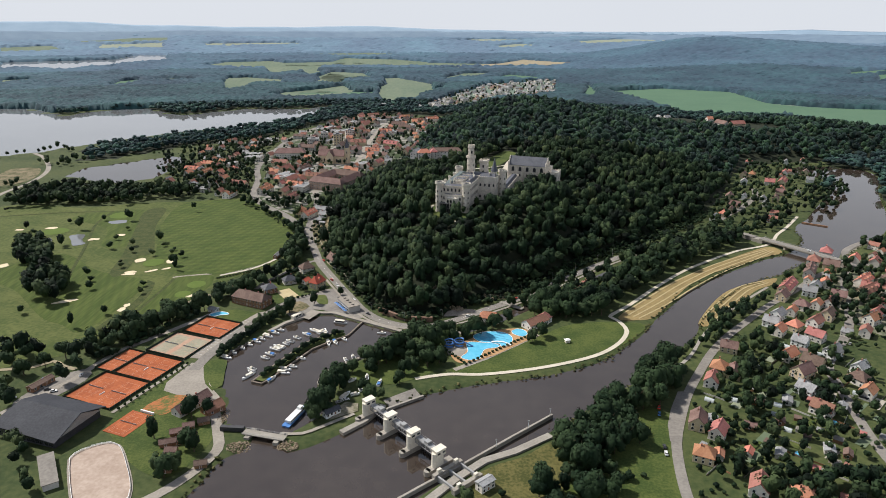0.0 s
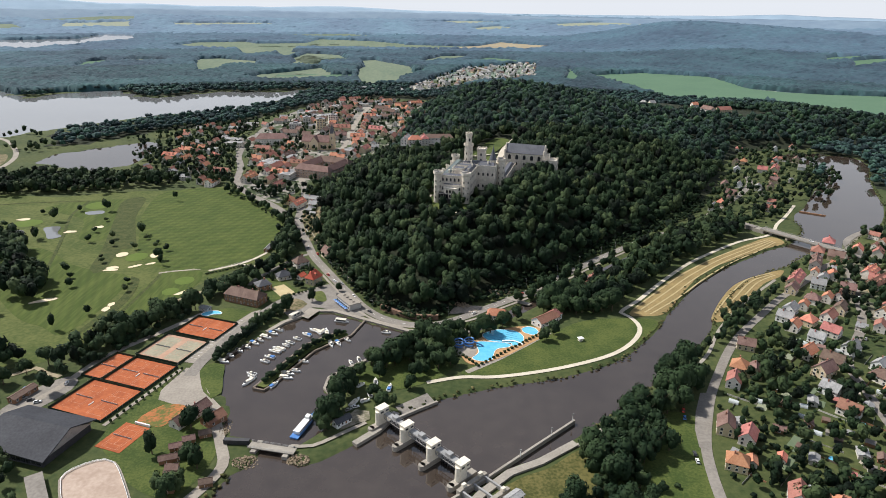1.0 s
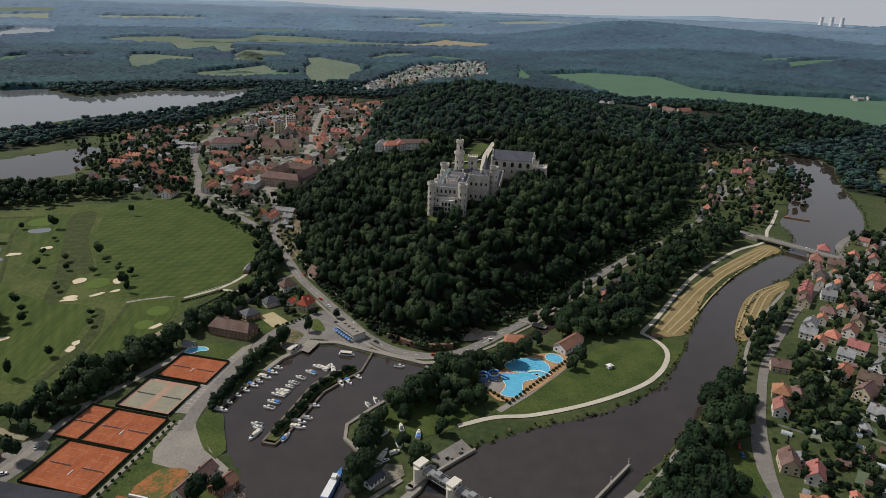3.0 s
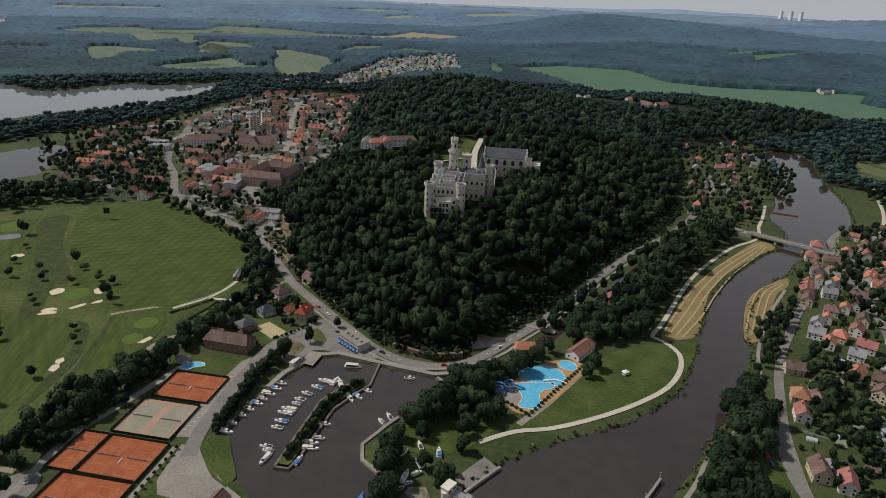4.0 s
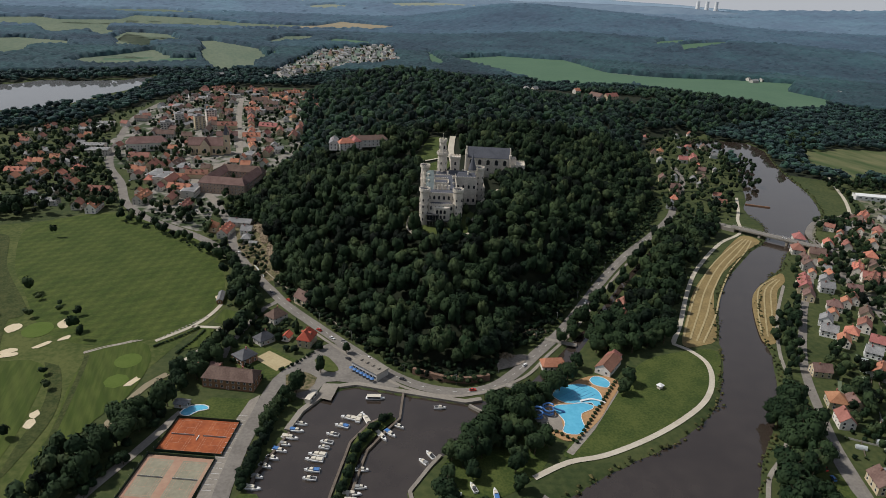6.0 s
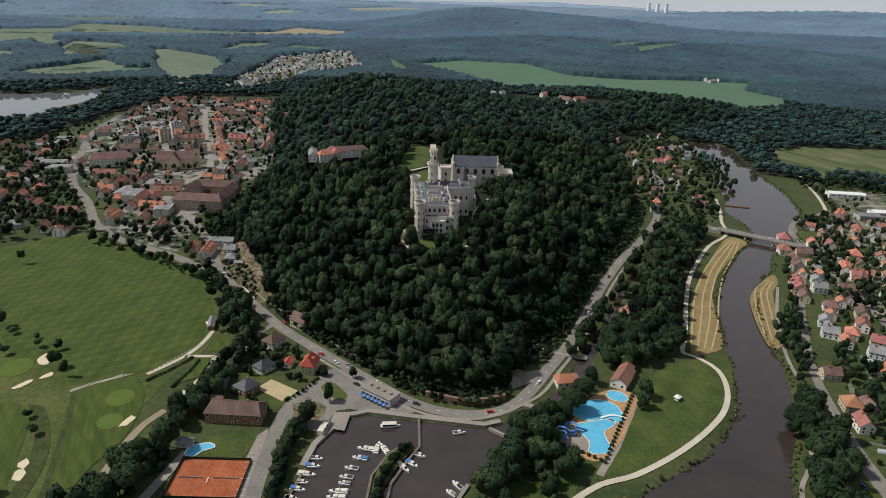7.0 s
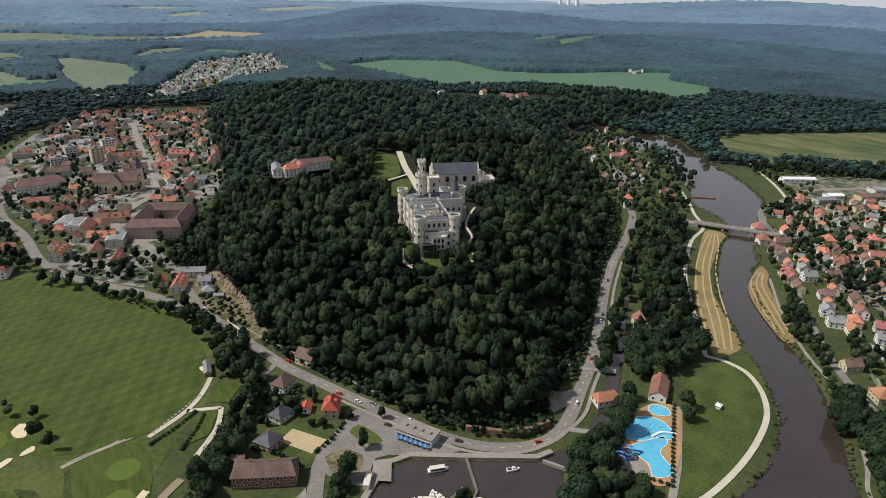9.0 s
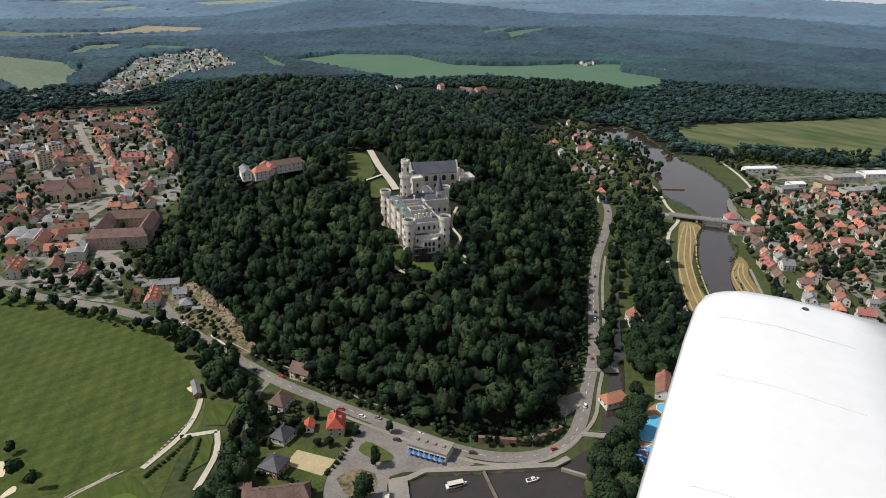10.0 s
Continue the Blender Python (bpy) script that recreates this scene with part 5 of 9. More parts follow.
def set_out():
    """Stand the nearest trees and shrubs as things of their own; the others form belts."""
    for kinds, most, belt, label in ((TREES, 230, "tree_belt", "belts of broadleaf trees along banks, roads and gardens"), (BUSHES, 190, "shrubbery", "garden shrubs and small trees among the houses")):
        mine = sorted((p for p in PLANTED if p[2] in kinds), key=lambda p: (p[0] + 40) ** 2 + (p[1] - 380) ** 2)
        Z = np.maximum(height(np.array([p[0] for p in mine]), np.array([p[1] for p in mine])), 0.0)
        for (x, y, o, k), z in zip(mine[:most], Z):
            copy_thing(o, pose(x, y, z, 0, 0, plant_rnd.uniform(0, 360)) @ Matrix.Diagonal((k, k, k * plant_rnd.uniform(0.9, 1.1), 1)))
        rest, size = mine[most:], {id(o): (r, h) for o, r, h in zip(TREES + BUSHES, (5.6, 5, 6.2, 4.4, 3.6, 3.6, 5.6, 2.4, 1.9, 2.8), (15, 13, 17, 11, 14, 13, 13, 4.5, 3.2, 6))}
        X, Y = np.array([p[0] for p in rest]), np.array([p[1] for p in rest])
        R, T = np.array([size[id(p[2])][0] * p[3] for p in rest]), np.array([size[id(p[2])][1] * p[3] for p in rest])
        back = (Y > 760) | (X > 430)
        for far_part, forms in ((False, MID_T), (True, NEXT_T)):
            k = back == far_part
            scatter(belt, forms, X[k], Y[k], Z[most:][k], R[k], T[k], 31 + far_part, M["leaf"], label)


set_out()

# reeds and scrub along the banks
bx, by, brs = [], [], np.random.RandomState(77)
for line, keep_all in ((RIVER_M[14:], 1), (RIVER_U[:9], 1), (RIVER_U[18:] + RIVER_S[:12], 1), (RIVER_N[3:6], 1)):
    for p in curve_pts(line, 2.2):
        if brs.uniform() < 0.75:
            bx.append(p[0] + brs.normal() * 1.2)
            by.append(p[1] + brs.normal() * 1.2)
bx, by = np.array(bx), np.array(by)
scatter("bank_scrub", NEXT_T, bx, by, np.maximum(height(bx, by), -0.9), brs.uniform(0.9, 2.0, len(bx)), brs.uniform(0.8, 2.2, len(bx)), 78, M["scrub"], "low scrub and reeds along the river bank")

# ---- mesh pieces ----
def box(bm, x0, x1, y0, y1, z0, z1, mi=0):
    v = [bm.verts.new(p) for p in ((x0, y0, z0), (x1, y0, z0), (x1, y1, z0), (x0, y1, z0), (x0, y0, z1), (x1, y0, z1), (x1, y1, z1), (x0, y1, z1))]
    for q in ((3, 2, 1, 0), (4, 5, 6, 7), (0, 1, 5, 4), (1, 2, 6, 5), (2, 3, 7, 6), (3, 0, 4, 7)):
        bm.faces.new([v[i] for i in q]).material_index = mi
    return v


def solid(bm, ring0, ring1, mi=0):
    """A closed body between two rings of points."""
    a, b = [bm.verts.new(p) for p in ring0], [bm.verts.new(p) for p in ring1]
    n = len(a)
    for i in range(n):
        bm.faces.new((a[i], a[(i + 1) % n], b[(i + 1) % n], b[i])).material_index = mi
    bm.faces.new(a[::-1]).material_index = mi
    bm.faces.new(b).material_index = mi


def ring(cx, cy, r, z, n=12, turn=0.0):
    return [(cx + r * math.cos(turn + i * math.tau / n), cy + r * math.sin(turn + i * math.tau / n), z) for i in range(n)]


def tube(bm, a, b, r, n=6):
    a, b = Vector(a), Vector(b)
    d = (b - a).normalized()
    u = d.orthogonal().normalized()
    w = d.cross(u)
    solid(bm, [a + (u * math.cos(i * math.tau / n) + w * math.sin(i * math.tau / n)) * r for i in range(n)],
          [b + (u * math.cos(i * math.tau / n) + w * math.sin(i * math.tau / n)) * r for i in range(n)])


def data(name, bm, *mats):
    me = bpy.data.meshes.new(name)
    bmesh.ops.recalc_face_normals(bm, faces=bm.faces[:])
    bm.to_mesh(me)
    bm.free()
    for mm in mats:
        me.materials.append(mm)
    return me


def part(name, bm, material, parent, label="", m=None):
    ob = new(name, bm if isinstance(bm, bpy.types.Mesh) else data(name, bm, *(material if isinstance(material, (list, tuple)) else [material])))
    ob.parent = parent
    if m is not None:
        ob.matrix_basis = m
    if label:
        tagged(ob, label)
    return ob


def thing(name, label, cat, group="", m=None):
    e = new(name)
    if m is not None:
        e.matrix_basis = m
    return tagged(e, label, cat, group)


def framed(name, outline, frame, depth, pane_mat, frame_mat):
    """A pane sunk into a proud frame, as one closed skin in the xz plane facing -y."""
    bm = bmesh.new()
    c = Vector((sum(x for x, z in outline) / len(outline), 0, sum(z for x, z in outline) / len(outline)))
    def loop(grow, y):
        out = []
        for x, z in outline:
            d = Vector((x, 0, z)) - c
            p = c + d + Vector((math.copysign(min(grow, abs(d.x)), d.x) if grow > 0 else -math.copysign(min(-grow, abs(d.x)), d.x), 0, math.copysign(grow, d.z))) if abs(d.z) > 0 else c + d
            out.append(bm.verts.new((p.x, y, p.z)))
        return out
    back, front, lip, pane = loop(frame, 0.02), loop(frame, -depth), loop(0.0, -depth), loop(0.0, -depth * 0.35)
    n = len(outline)
    for a, b in ((back, front), (front, lip), (lip, pane)):
        for i in range(n):
            bm.faces.new((a[i], a[(i + 1) % n], b[(i + 1) % n], b[i])).material_index = 1
    bm.faces.new(pane).material_index = 0
    return data(name, bm, pane_mat, frame_mat)


def window_mesh(w, h, frame="white"):
    return framed("window", [(-w / 2, 0), (w / 2, 0), (w / 2, h), (-w / 2, h)], 0.12, 0.1, M["window"], M[frame])


WIN = window_mesh(1.2, 1.5)
WIN_BIG = window_mesh(2.4, 1.6)


DOOR = framed("door", [(-0.55, 0), (0.55, 0), (0.55, 2.1), (-0.55, 2.1)], 0.12, 0.12, M["wood"], M["white"])
WALLS = {"c": ("plaster", "cream"), "y": ("plaster_y", "yellow"), "g": ("plaster_g", "grey"), "w": ("white", "white"), "n": ("wood", "timber")}
ROOFS = {"o": ("tile_o", "bright orange tiled"), "r": ("tile_r", "dark red tiled"), "b": ("tile_b", "brown tiled"), "g": ("tile_g", "grey"), "x": ("tile_x", "bright red tiled"), "s": ("tile_s", "anthracite grey")}


def house(w, l, h, rise, roof, wall, hip=0.0, wins=(3, 2), dormers=0, chimneys=1, name="house", label="", cat="house", group="houses", floors=0):
    """A house with its long side l along x, w deep, walls h high. Origin at the base's middle."""
    floors = floors or max(1, round(h / 3.0))
    wm, wn_ = WALLS[wall]
    rm, rn = ROOFS[roof]
    e = thing(name, label or f"{wn_} rendered {'cottage' if floors == 1 else 'house'} with a {rn} {'hipped' if hip else 'gable'} roof", cat, group)
    bm = bmesh.new()
    box(bm, -l / 2, l / 2, -w / 2, w / 2, -1.0, h)
    if not hip:
        for sx in (-1, 1):
            x0, x1 = sorted((sx * (l / 2 - 0.3), sx * l / 2))
            solid(bm, [(x0, -w / 2, h), (x0, w / 2, h), (x0, 0, h + rise)], [(x1, -w / 2, h), (x1, w / 2, h), (x1, 0, h + rise)])
    box(bm, -l / 2 - 0.06, l / 2 + 0.06, -w / 2 - 0.06, w / 2 + 0.06, -1.0, 0.4)
    part("wall", bm, M[wm], e)
    bm = bmesh.new()
    o, th = 0.5, 0.28
    dz = rise * o / (w / 2)
    L2 = l / 2 + (0.4 if not hip else o)
    for sy in (-1, 1):
        ye = sy * (w / 2 + o)
        rx = l / 2 - hip * w / 2 if hip else L2
        lo = [(-L2, ye, h - dz), (L2, ye, h - dz), (rx, 0, h + rise), (-rx, 0, h + rise)]
        solid(bm, lo, [(a, b, c + th) for a, b, c in lo])
    if hip:
        for sx in (-1, 1):
            rx = sx * (l / 2 - hip * w / 2)
            lo = [(sx * L2, -(w / 2 + o), h - dz), (sx * L2, w / 2 + o, h - dz), (rx, 0, h + rise)]
            solid(bm, lo, [(a, b, c + th) for a, b, c in lo])
    tube(bm, (-(rx if not hip else l / 2 - hip * w / 2), 0, h + rise + th), ((rx if not hip else l / 2 - hip * w / 2), 0, h + rise + th), 0.16, 5)
    part("roof", bm, M[rm], e)
    for i in range(chimneys):
        bm = bmesh.new()
        cx = l * (0.22 - 0.44 * i) if chimneys > 1 else l * 0.18
        box(bm, cx - 0.35, cx + 0.35, 0.5, 1.1, h + rise * 0.5, h + rise + 0.9)
        box(bm, cx - 0.45, cx + 0.45, 0.4, 1.2, h + rise + 0.9, h + rise + 1.05)
        part("chimney", bm, M["tile_r"], e)
    for i in range(dormers):
        for sy in (-1, 1):
            bm = bmesh.new()
            dx = (i - (dormers - 1) / 2) * l / dormers * 0.8
            yb = sy * w * 0.36
            y0, y1 = sorted((yb, sy * w * 0.1))
            box(bm, dx - 0.9, dx + 0.9, y0, y1, h, h + rise * 0.62, 0)
            solid(bm, [(dx - 1.2, y0 - 0.2, h + rise * 0.62), (dx + 1.2, y0 - 0.2, h + rise * 0.62), (dx, y0 - 0.2, h + rise * 0.62 + 0.9)], [(dx - 1.2, y1 + 0.2, h + rise * 0.62), (dx + 1.2, y1 + 0.2, h + rise * 0.62), (dx, y1 + 0.2, h + rise * 0.62 + 0.9)], 1)
            yy = yb + sy * 0.03
            box(bm, dx - 0.5, dx + 0.5, min(yy, yb), max(yy, yb), h + rise * 0.25, h + rise * 0.58, 2)
            part("dormer", bm, [M[wm], M[rm], M["window"]], e)
    fh = h / floors
    for f in range(floors):
        z = f * fh + fh * 0.33
        if SPARE[0] and f:
            continue
        k0, k1 = ((wins[0], wins[1]), (2, 1), (1, 0))[SPARE[0]]
        for side, n, half, span in ((0, k0, w / 2, l), (180, k0 if not SPARE[0] else 0, w / 2, l), (90, k1, l / 2, w), (270, k1 if not SPARE[0] else 0, l / 2, w)):
            for i in range(n):
                u = (i - (n - 1) / 2) * span / n
                if f == 0 and side == 0 and i == n // 2:
                    part("door", DOOR, None, e, m=pose(0, 0, 0, 0, 0, side) @ pose(u, -half - 0.005, 0.1))
                    continue
                part("window", WIN, None, e, m=pose(0, 0, 0, 0, 0, side) @ pose(u, -half - 0.005, z))
    return e


PROTO = {}


def put_house(x, y, turn, kind, s=1.0):
    if y > 900 or x > 370:
        kind += "1" if y < 1600 else "2"
    if kind not in PROTO:
        PROTO[kind] = (build_kind(kind), [])
        ob = PROTO[kind][0]
        ob.matrix_basis = pose(x, y, max(hz(x, y), 0) + 0.2, 0, 0, turn) @ Matrix.Diagonal((s, s, s, 1))
        return ob
    ob = PROTO[kind][0]
    sc = ob.scale[0]
    return copy_thing(ob, pose(x, y, max(hz(x, y), 0) + 0.2, 0, 0, turn) @ Matrix.Diagonal((s / sc, s / sc, s / sc, 1)))


SPARE = [0]


def build_kind(kind):
    """A house of that kind; those farther off show fewer windows."""
    SPARE[0] = int(kind[-1]) if kind[-1] in "12" else 0
    made = KINDS[kind.rstrip("12")]()
    SPARE[0] = 0
    return made


KINDS = {
    "o": lambda: house(8.5, 11, 4.9, 3.8, "o", "c"), "r": lambda: house(8.5, 12, 4.9, 3.8, "r", "c"), "b": lambda: house(9, 12.5, 4.7, 4.2, "b", "y"), "g": lambda: house(8.5, 10.5, 4.7, 3.6, "g", "w"),
    "oh": lambda: house(10, 11, 5.0, 4.2, "o", "y", 0.9), "rh": lambda: house(10, 12, 5.0, 4.2, "r", "c", 0.9), "bh": lambda: house(10, 12, 4.9, 4.4, "b", "c", 0.9), "gh": lambda: house(9.5, 10.5, 4.7, 3.4, "g", "g", 0.9),
    "ol": lambda: house(10, 24, 5.6, 4.4, "o", "c", 0, (6, 2), 3, 2, label="long cream house with a bright orange roof and dormers"),
    "rl": lambda: house(10, 26, 5.6, 4.4, "r", "y", 0, (6, 2), 3, 2, label="long yellow house with a dark red roof and dormers"),
    "bl": lambda: house(10, 26, 6.4, 4.6, "b", "g", 0, (6, 2), 2, 2, label="long grey house with a brown tiled roof"),
    "gl": lambda: house(10, 22, 5.0, 2.6, "g", "g", 0, (5, 2), 0, 1, label="long grey workshop with a flat-pitched roof"),
    "sh": lambda: house(9, 11, 3.6, 3.6, "s", "g", 0.9), "sx": lambda: house(5, 7, 2.8, 1.8, "x", "c", 0, (1, 1), 0, 0, name="shed", label="small rendered shed with a bright red roof", cat="shed", group="sheds"),
    "s": lambda: house(4.5, 6.5, 2.5, 1.5, "b", "n", 0, (1, 1), 0, 0, name="shed", label="small brown timber garden shed", cat="shed", group="sheds"),
    "so": lambda: house(4.5, 6.5, 2.5, 1.6, "o", "c", 0, (1, 1), 0, 0, name="shed", label="small rendered shed with an orange roof", cat="shed", group="sheds"),
    "sg": lambda: house(5, 7.5, 2.5, 1.0, "g", "g", 0, (1, 1), 0, 0, name="shed", label="small grey garden shed", cat="shed", group="sheds"),
}


def cluster(turn, rows):
    for x, y, k in rows:
        put_house(x, y, turn + (90 if house_rnd.random() < 0.3 else 0) + house_rnd.uniform(-6, 6), k, house_rnd.uniform(0.92, 1.1))


house_rnd = random.Random(5)
# village south of the river
cluster(52, ((388, 622, "rh"), (362, 597, "rh"), (372, 584, "b"), (343, 568, "bl"), (303, 530, "rl"), (290, 512, "b"), (318, 521, "g"), (338, 512, "b"), (322, 498, "r"), (330, 534, "g"), (342, 540, "o")))
cluster(40, ((268, 474, "g"), (256, 460, "g"), (255, 446, "o"), (271, 454, "oh"), (278, 437, "r"), (262, 428, "g"), (308, 474, "b"), (290, 460, "r"), (296, 492, "bh")))
cluster(35, ((380, 546, "ol"), (368, 521, "rl"), (388, 530, "r"), (338, 466, "o"), (350, 478, "r"), (243, 407, "o"), (254, 396, "b"), (241, 384, "b"), (232, 362, "g"), (277, 412, "g"), (283, 390, "g"), (274, 376, "bh"), (270, 360, "o"), (230, 340, "r")))
cluster(60, ((187, 389, "oh"), (176, 373, "r"), (206, 419, "b"), (195, 384, "b"), (150, 327, "b"), (158, 317, "r"), (142, 296, "oh"), (151, 298, "so"), (160, 331, "sg"), (185, 299, "sg"), (168, 300, "so"), (214, 303, "sg"), (222, 299, "s"),
             (178, 262, "oh"), (190, 275, "s"), (160, 270, "r"), (200, 330, "s"), (215, 352, "sg"), (196, 350, "s"), (245, 345, "sg"), (180, 325, "s")))
cluster(48, ((405, 602, "o"), (420, 594, "r"), (452, 592, "o"), (419, 566, "oh"), (402, 548, "b"), (374, 528, "r"), (474, 570, "b"), (512, 578, "o"), (463, 547, "oh"), (511, 556, "r"), (480, 535, "ol"), (506, 538, "bh"), (466, 514, "b"), (446, 500, "g"), (393, 510, "o"), (420, 520, "r")))
cluster(30, ((516, 661, "ol"), (528, 618, "r"), (546, 604, "b"), (566, 605, "o"), (538, 588, "g"), (599, 585, "r"), (575, 562, "b"), (495, 623, "rh"), (559, 545, "r"), (440, 540, "b"), (485, 596, "g"), (500, 655, "b"), (590, 530, "o"), (620, 556, "r"), (545, 520, "b"), (520, 500, "oh"), (490, 480, "r")))
cluster(20, ((640, 590, "gl"), (660, 560, "b"), (690, 580, "o"), (640, 520, "r"), (600, 490, "b"), (560, 470, "o"), (530, 450, "g"), (700, 530, "r"), (740, 560, "b"), (670, 480, "o"), (420, 470, "b"), (440, 440, "r"), (400, 440, "o"), (360, 430, "bh"), (320, 400, "o"), (340, 380, "r"), (300, 350, "b"), (380, 400, "g"), (290, 320, "rh"), (310, 300, "o")))
# village north of the river
cluster(60, ((502, 1059, "rh"), (568, 1068, "g"), (600, 1076, "r"), (455, 969, "b"), (470, 975, "oh"), (436, 925, "g"), (472, 922, "r"), (507, 961, "o"), (492, 925, "rl"), (470, 884, "o"), (460, 866, "b"), (355, 775, "b"), (340, 760, "oh"), (400, 842, "g"), (380, 840, "b"), (383, 738, "so"), (557, 985, "b"), (322, 742, "g"), (370, 800, "b"), (525, 985, "r"), (540, 940, "g")))
# old town
cluster(75, ((-379, 1062, "o"), (-384, 1030, "oh"), (-357, 1042, "o"), (-351, 1082, "r"), (-386, 986, "ol"), (-359, 967, "ol"), (-337, 966, "o"), (-322, 985, "oh"), (-318, 1012, "r"), (-352, 882, "gl"), (-331, 868, "gl"), (-288, 892, "rl"), (-318, 898, "r"), (-300, 850, "r"), (-284, 842, "ol")))
cluster(70, ((-242, 862, "ol"), (-228, 900, "r"), (-206, 886, "ol"), (-198, 828, "rl"), (-172, 762, "oh"), (-160, 748, "ol"), (-141, 742, "g"), (-142, 722, "gh"), (-137, 709, "sg"), (-146, 769, "gl"), (-190, 940, "rl"), (-204, 957, "r"), (-241, 929, "oh"), (-256, 948, "r"), (-214, 986, "bl"), (-180, 968, "b"), (-118, 1006, "r"), (-112, 978, "o"), (-104, 1030, "rl")))
cluster(88, ((-154, 1108, "bl"), (-154, 1140, "r"), (-153, 1170, "rl"), (-151, 1205, "b"), (-150, 1238, "bl"), (-149, 1270, "r"), (-122, 1056, "ol"), (-122, 1082, "o"), (-121, 1106, "ol"), (-120, 1132, "ol"), (-119, 1160, "o"), (-118, 1186, "rl"), (-117, 1214, "ol"), (-115, 1244, "bl"), (-113, 1276, "ol"), (-111, 1310, "r"), (-109, 1342, "oh")))
cluster(60, ((-100, 1120, "r"), (-98, 1080, "b"), (-94, 1160, "rl"), (-210, 1195, "gl"), (-228, 1170, "b"), (-229, 1265, "oh"), (-246, 1240, "b"), (-240, 1350, "r"), (-258, 1362, "g"), (-292, 1090, "r"), (-270, 1035, "g"), (-175, 1250, "b"), (-160, 1290, "r"), (-195, 1300, "gh"), (-166, 1340, "b"), (-186, 1328, "g"), (-280, 1180, "o"), (-300, 1230, "r")))
cluster(20, ((-165, 1542, "rl"), (-158, 1484, "bl"), (-190, 1520, "r"), (-214, 1466, "g"), (-95, 1450, "gl"), (-58, 1454, "rl"), (-43, 1419, "o"), (-41, 1344, "oh"), (-22, 1357, "o"), (4, 1393, "r"), (-28, 1291, "b"), (-50, 1229, "oh"), (-48, 1176, "g"), (-96, 1494, "rl"), (-25, 1492, "ol"), (15, 1441, "o"), (29, 1462, "r"), (-37, 1510, "b"), (-90, 1520, "ol"), (-200, 1400, "b"), (-170, 1400, "r"), (-180, 1440, "g")))
# closer rows of houses between the placed ones
HOMES = [(o.location.x, o.location.y) for o in scene.objects if o.parent is None and o.get("group") == "houses"]
KEEP_OFF = [np.array(TOWN_STREET, float), np.array(WEST_ROAD, float), np.array([(398, 604), (425, 590), (460, 560), (490, 530)], float), np.array([(398, 600), (420, 640), (470, 670), (530, 680), (640, 670)], float),
            np.array([(330, 482), (366, 551), (398, 600)], float)]
BIG = [(-218, 885, 24), (-236, 855, 18), (-199, 827, 20), (-150, 903, 50), (-256, 1078, 34), (-178, 1046, 34), (-192, 1180, 14), (-176, 1222, 14), (-222, 1215, 14), (-236, 1180, 16), (604, 722, 26), (548, 650, 18), (574, 655, 16), (612, 634, 20), (618, 600, 26), (664, 640, 26), (560, 612, 18), (516, 661, 14)]
fill_rnd = random.Random(12)


JOINED = {}


def join_house(x, y, turn, k, s):
    """One of the many small houses that stay joined: walls, roof and a few windows."""
    spec = {"o": (8.5, 11, 5.6, 3.8, 2, 0), "r": (8.5, 12, 5.6, 3.8, 3, 0), "b": (9, 12.5, 5.4, 4.2, 4, 1), "g": (8.5, 10.5, 5.4, 3.6, 5, 0), "bl": (10, 24, 6.2, 4.5, 4, 6), "rl": (10, 24, 6.2, 4.4, 3, 1), "gl": (10, 22, 5, 2.6, 5, 6), "gh": (9.5, 10.5, 5.4, 3.4, 5, 6), "f": (14, 26, 7, 0.5, 5, 0)}[k]
    w, l, h, rise, rm, wm = spec
    bm = JOINED.setdefault("bm", bmesh.new())
    n0 = len(bm.verts)
    box(bm, -l / 2, l / 2, -w / 2, w / 2, -1, h, wm)
    for sx in (-1, 1):
        solid(bm, [(sx * l / 2, -w / 2, h), (sx * l / 2, w / 2, h), (sx * l / 2, 0, h + rise)], [(sx * (l / 2 - 0.2), -w / 2, h), (sx * (l / 2 - 0.2), w / 2, h), (sx * (l / 2 - 0.2), 0, h + rise)], wm)
    for sy in (-1, 1):
        lo = [(-l / 2 - 0.4, sy * (w / 2 + 0.5), h - 0.4), (l / 2 + 0.4, sy * (w / 2 + 0.5), h - 0.4), (l / 2 + 0.4, 0, h + rise), (-l / 2 - 0.4, 0, h + rise)]
        solid(bm, lo, [(a, b, c + 0.28) for a, b, c in lo], rm)
    box(bm, l * 0.15, l * 0.15 + 0.7, 0.5, 1.1, h + rise * 0.5, h + rise + 1, 3)
    for f in (1.2, 4.0) if h > 5.2 else (1.2,):
        for i in range(int(l / 3.2)):
            for sy in (-1, 1):
                xx = (i + 0.5) * l / int(l / 3.2) - l / 2
                box(bm, xx - 0.55, xx + 0.55, min(sy * w / 2, sy * (w / 2 + 0.04)), max(sy * w / 2, sy * (w / 2 + 0.04)), f, f + 1.3, 7)
        for sx in (-1, 1):
            box(bm, min(sx * l / 2, sx * (l / 2 + 0.04)), max(sx * l / 2, sx * (l / 2 + 0.04)), -0.6, 0.6, f, f + 1.3, 7)
    bm.verts.ensure_lookup_table()
    mm = pose(x, y, max(hz(x, y), 0) + 0.2, 0, 0, turn) @ Matrix.Diagonal((s, s, s, 1))
    for i in range(n0, len(bm.verts)):
        bm.verts[i].co = mm @ bm.verts[i].co


def finish_joined(name, label):
    bm = JOINED.pop("bm")
    me = bpy.data.meshes.new(name)
    bm.to_mesh(me)
    bm.free()
    for k in ("plaster", "plaster_y", "tile_o", "tile_r", "tile_b", "tile_g", "plaster_g", "window"):
        me.materials.append(M[k])
    tagged(new(name, me), label, "houses", kind="stuff")


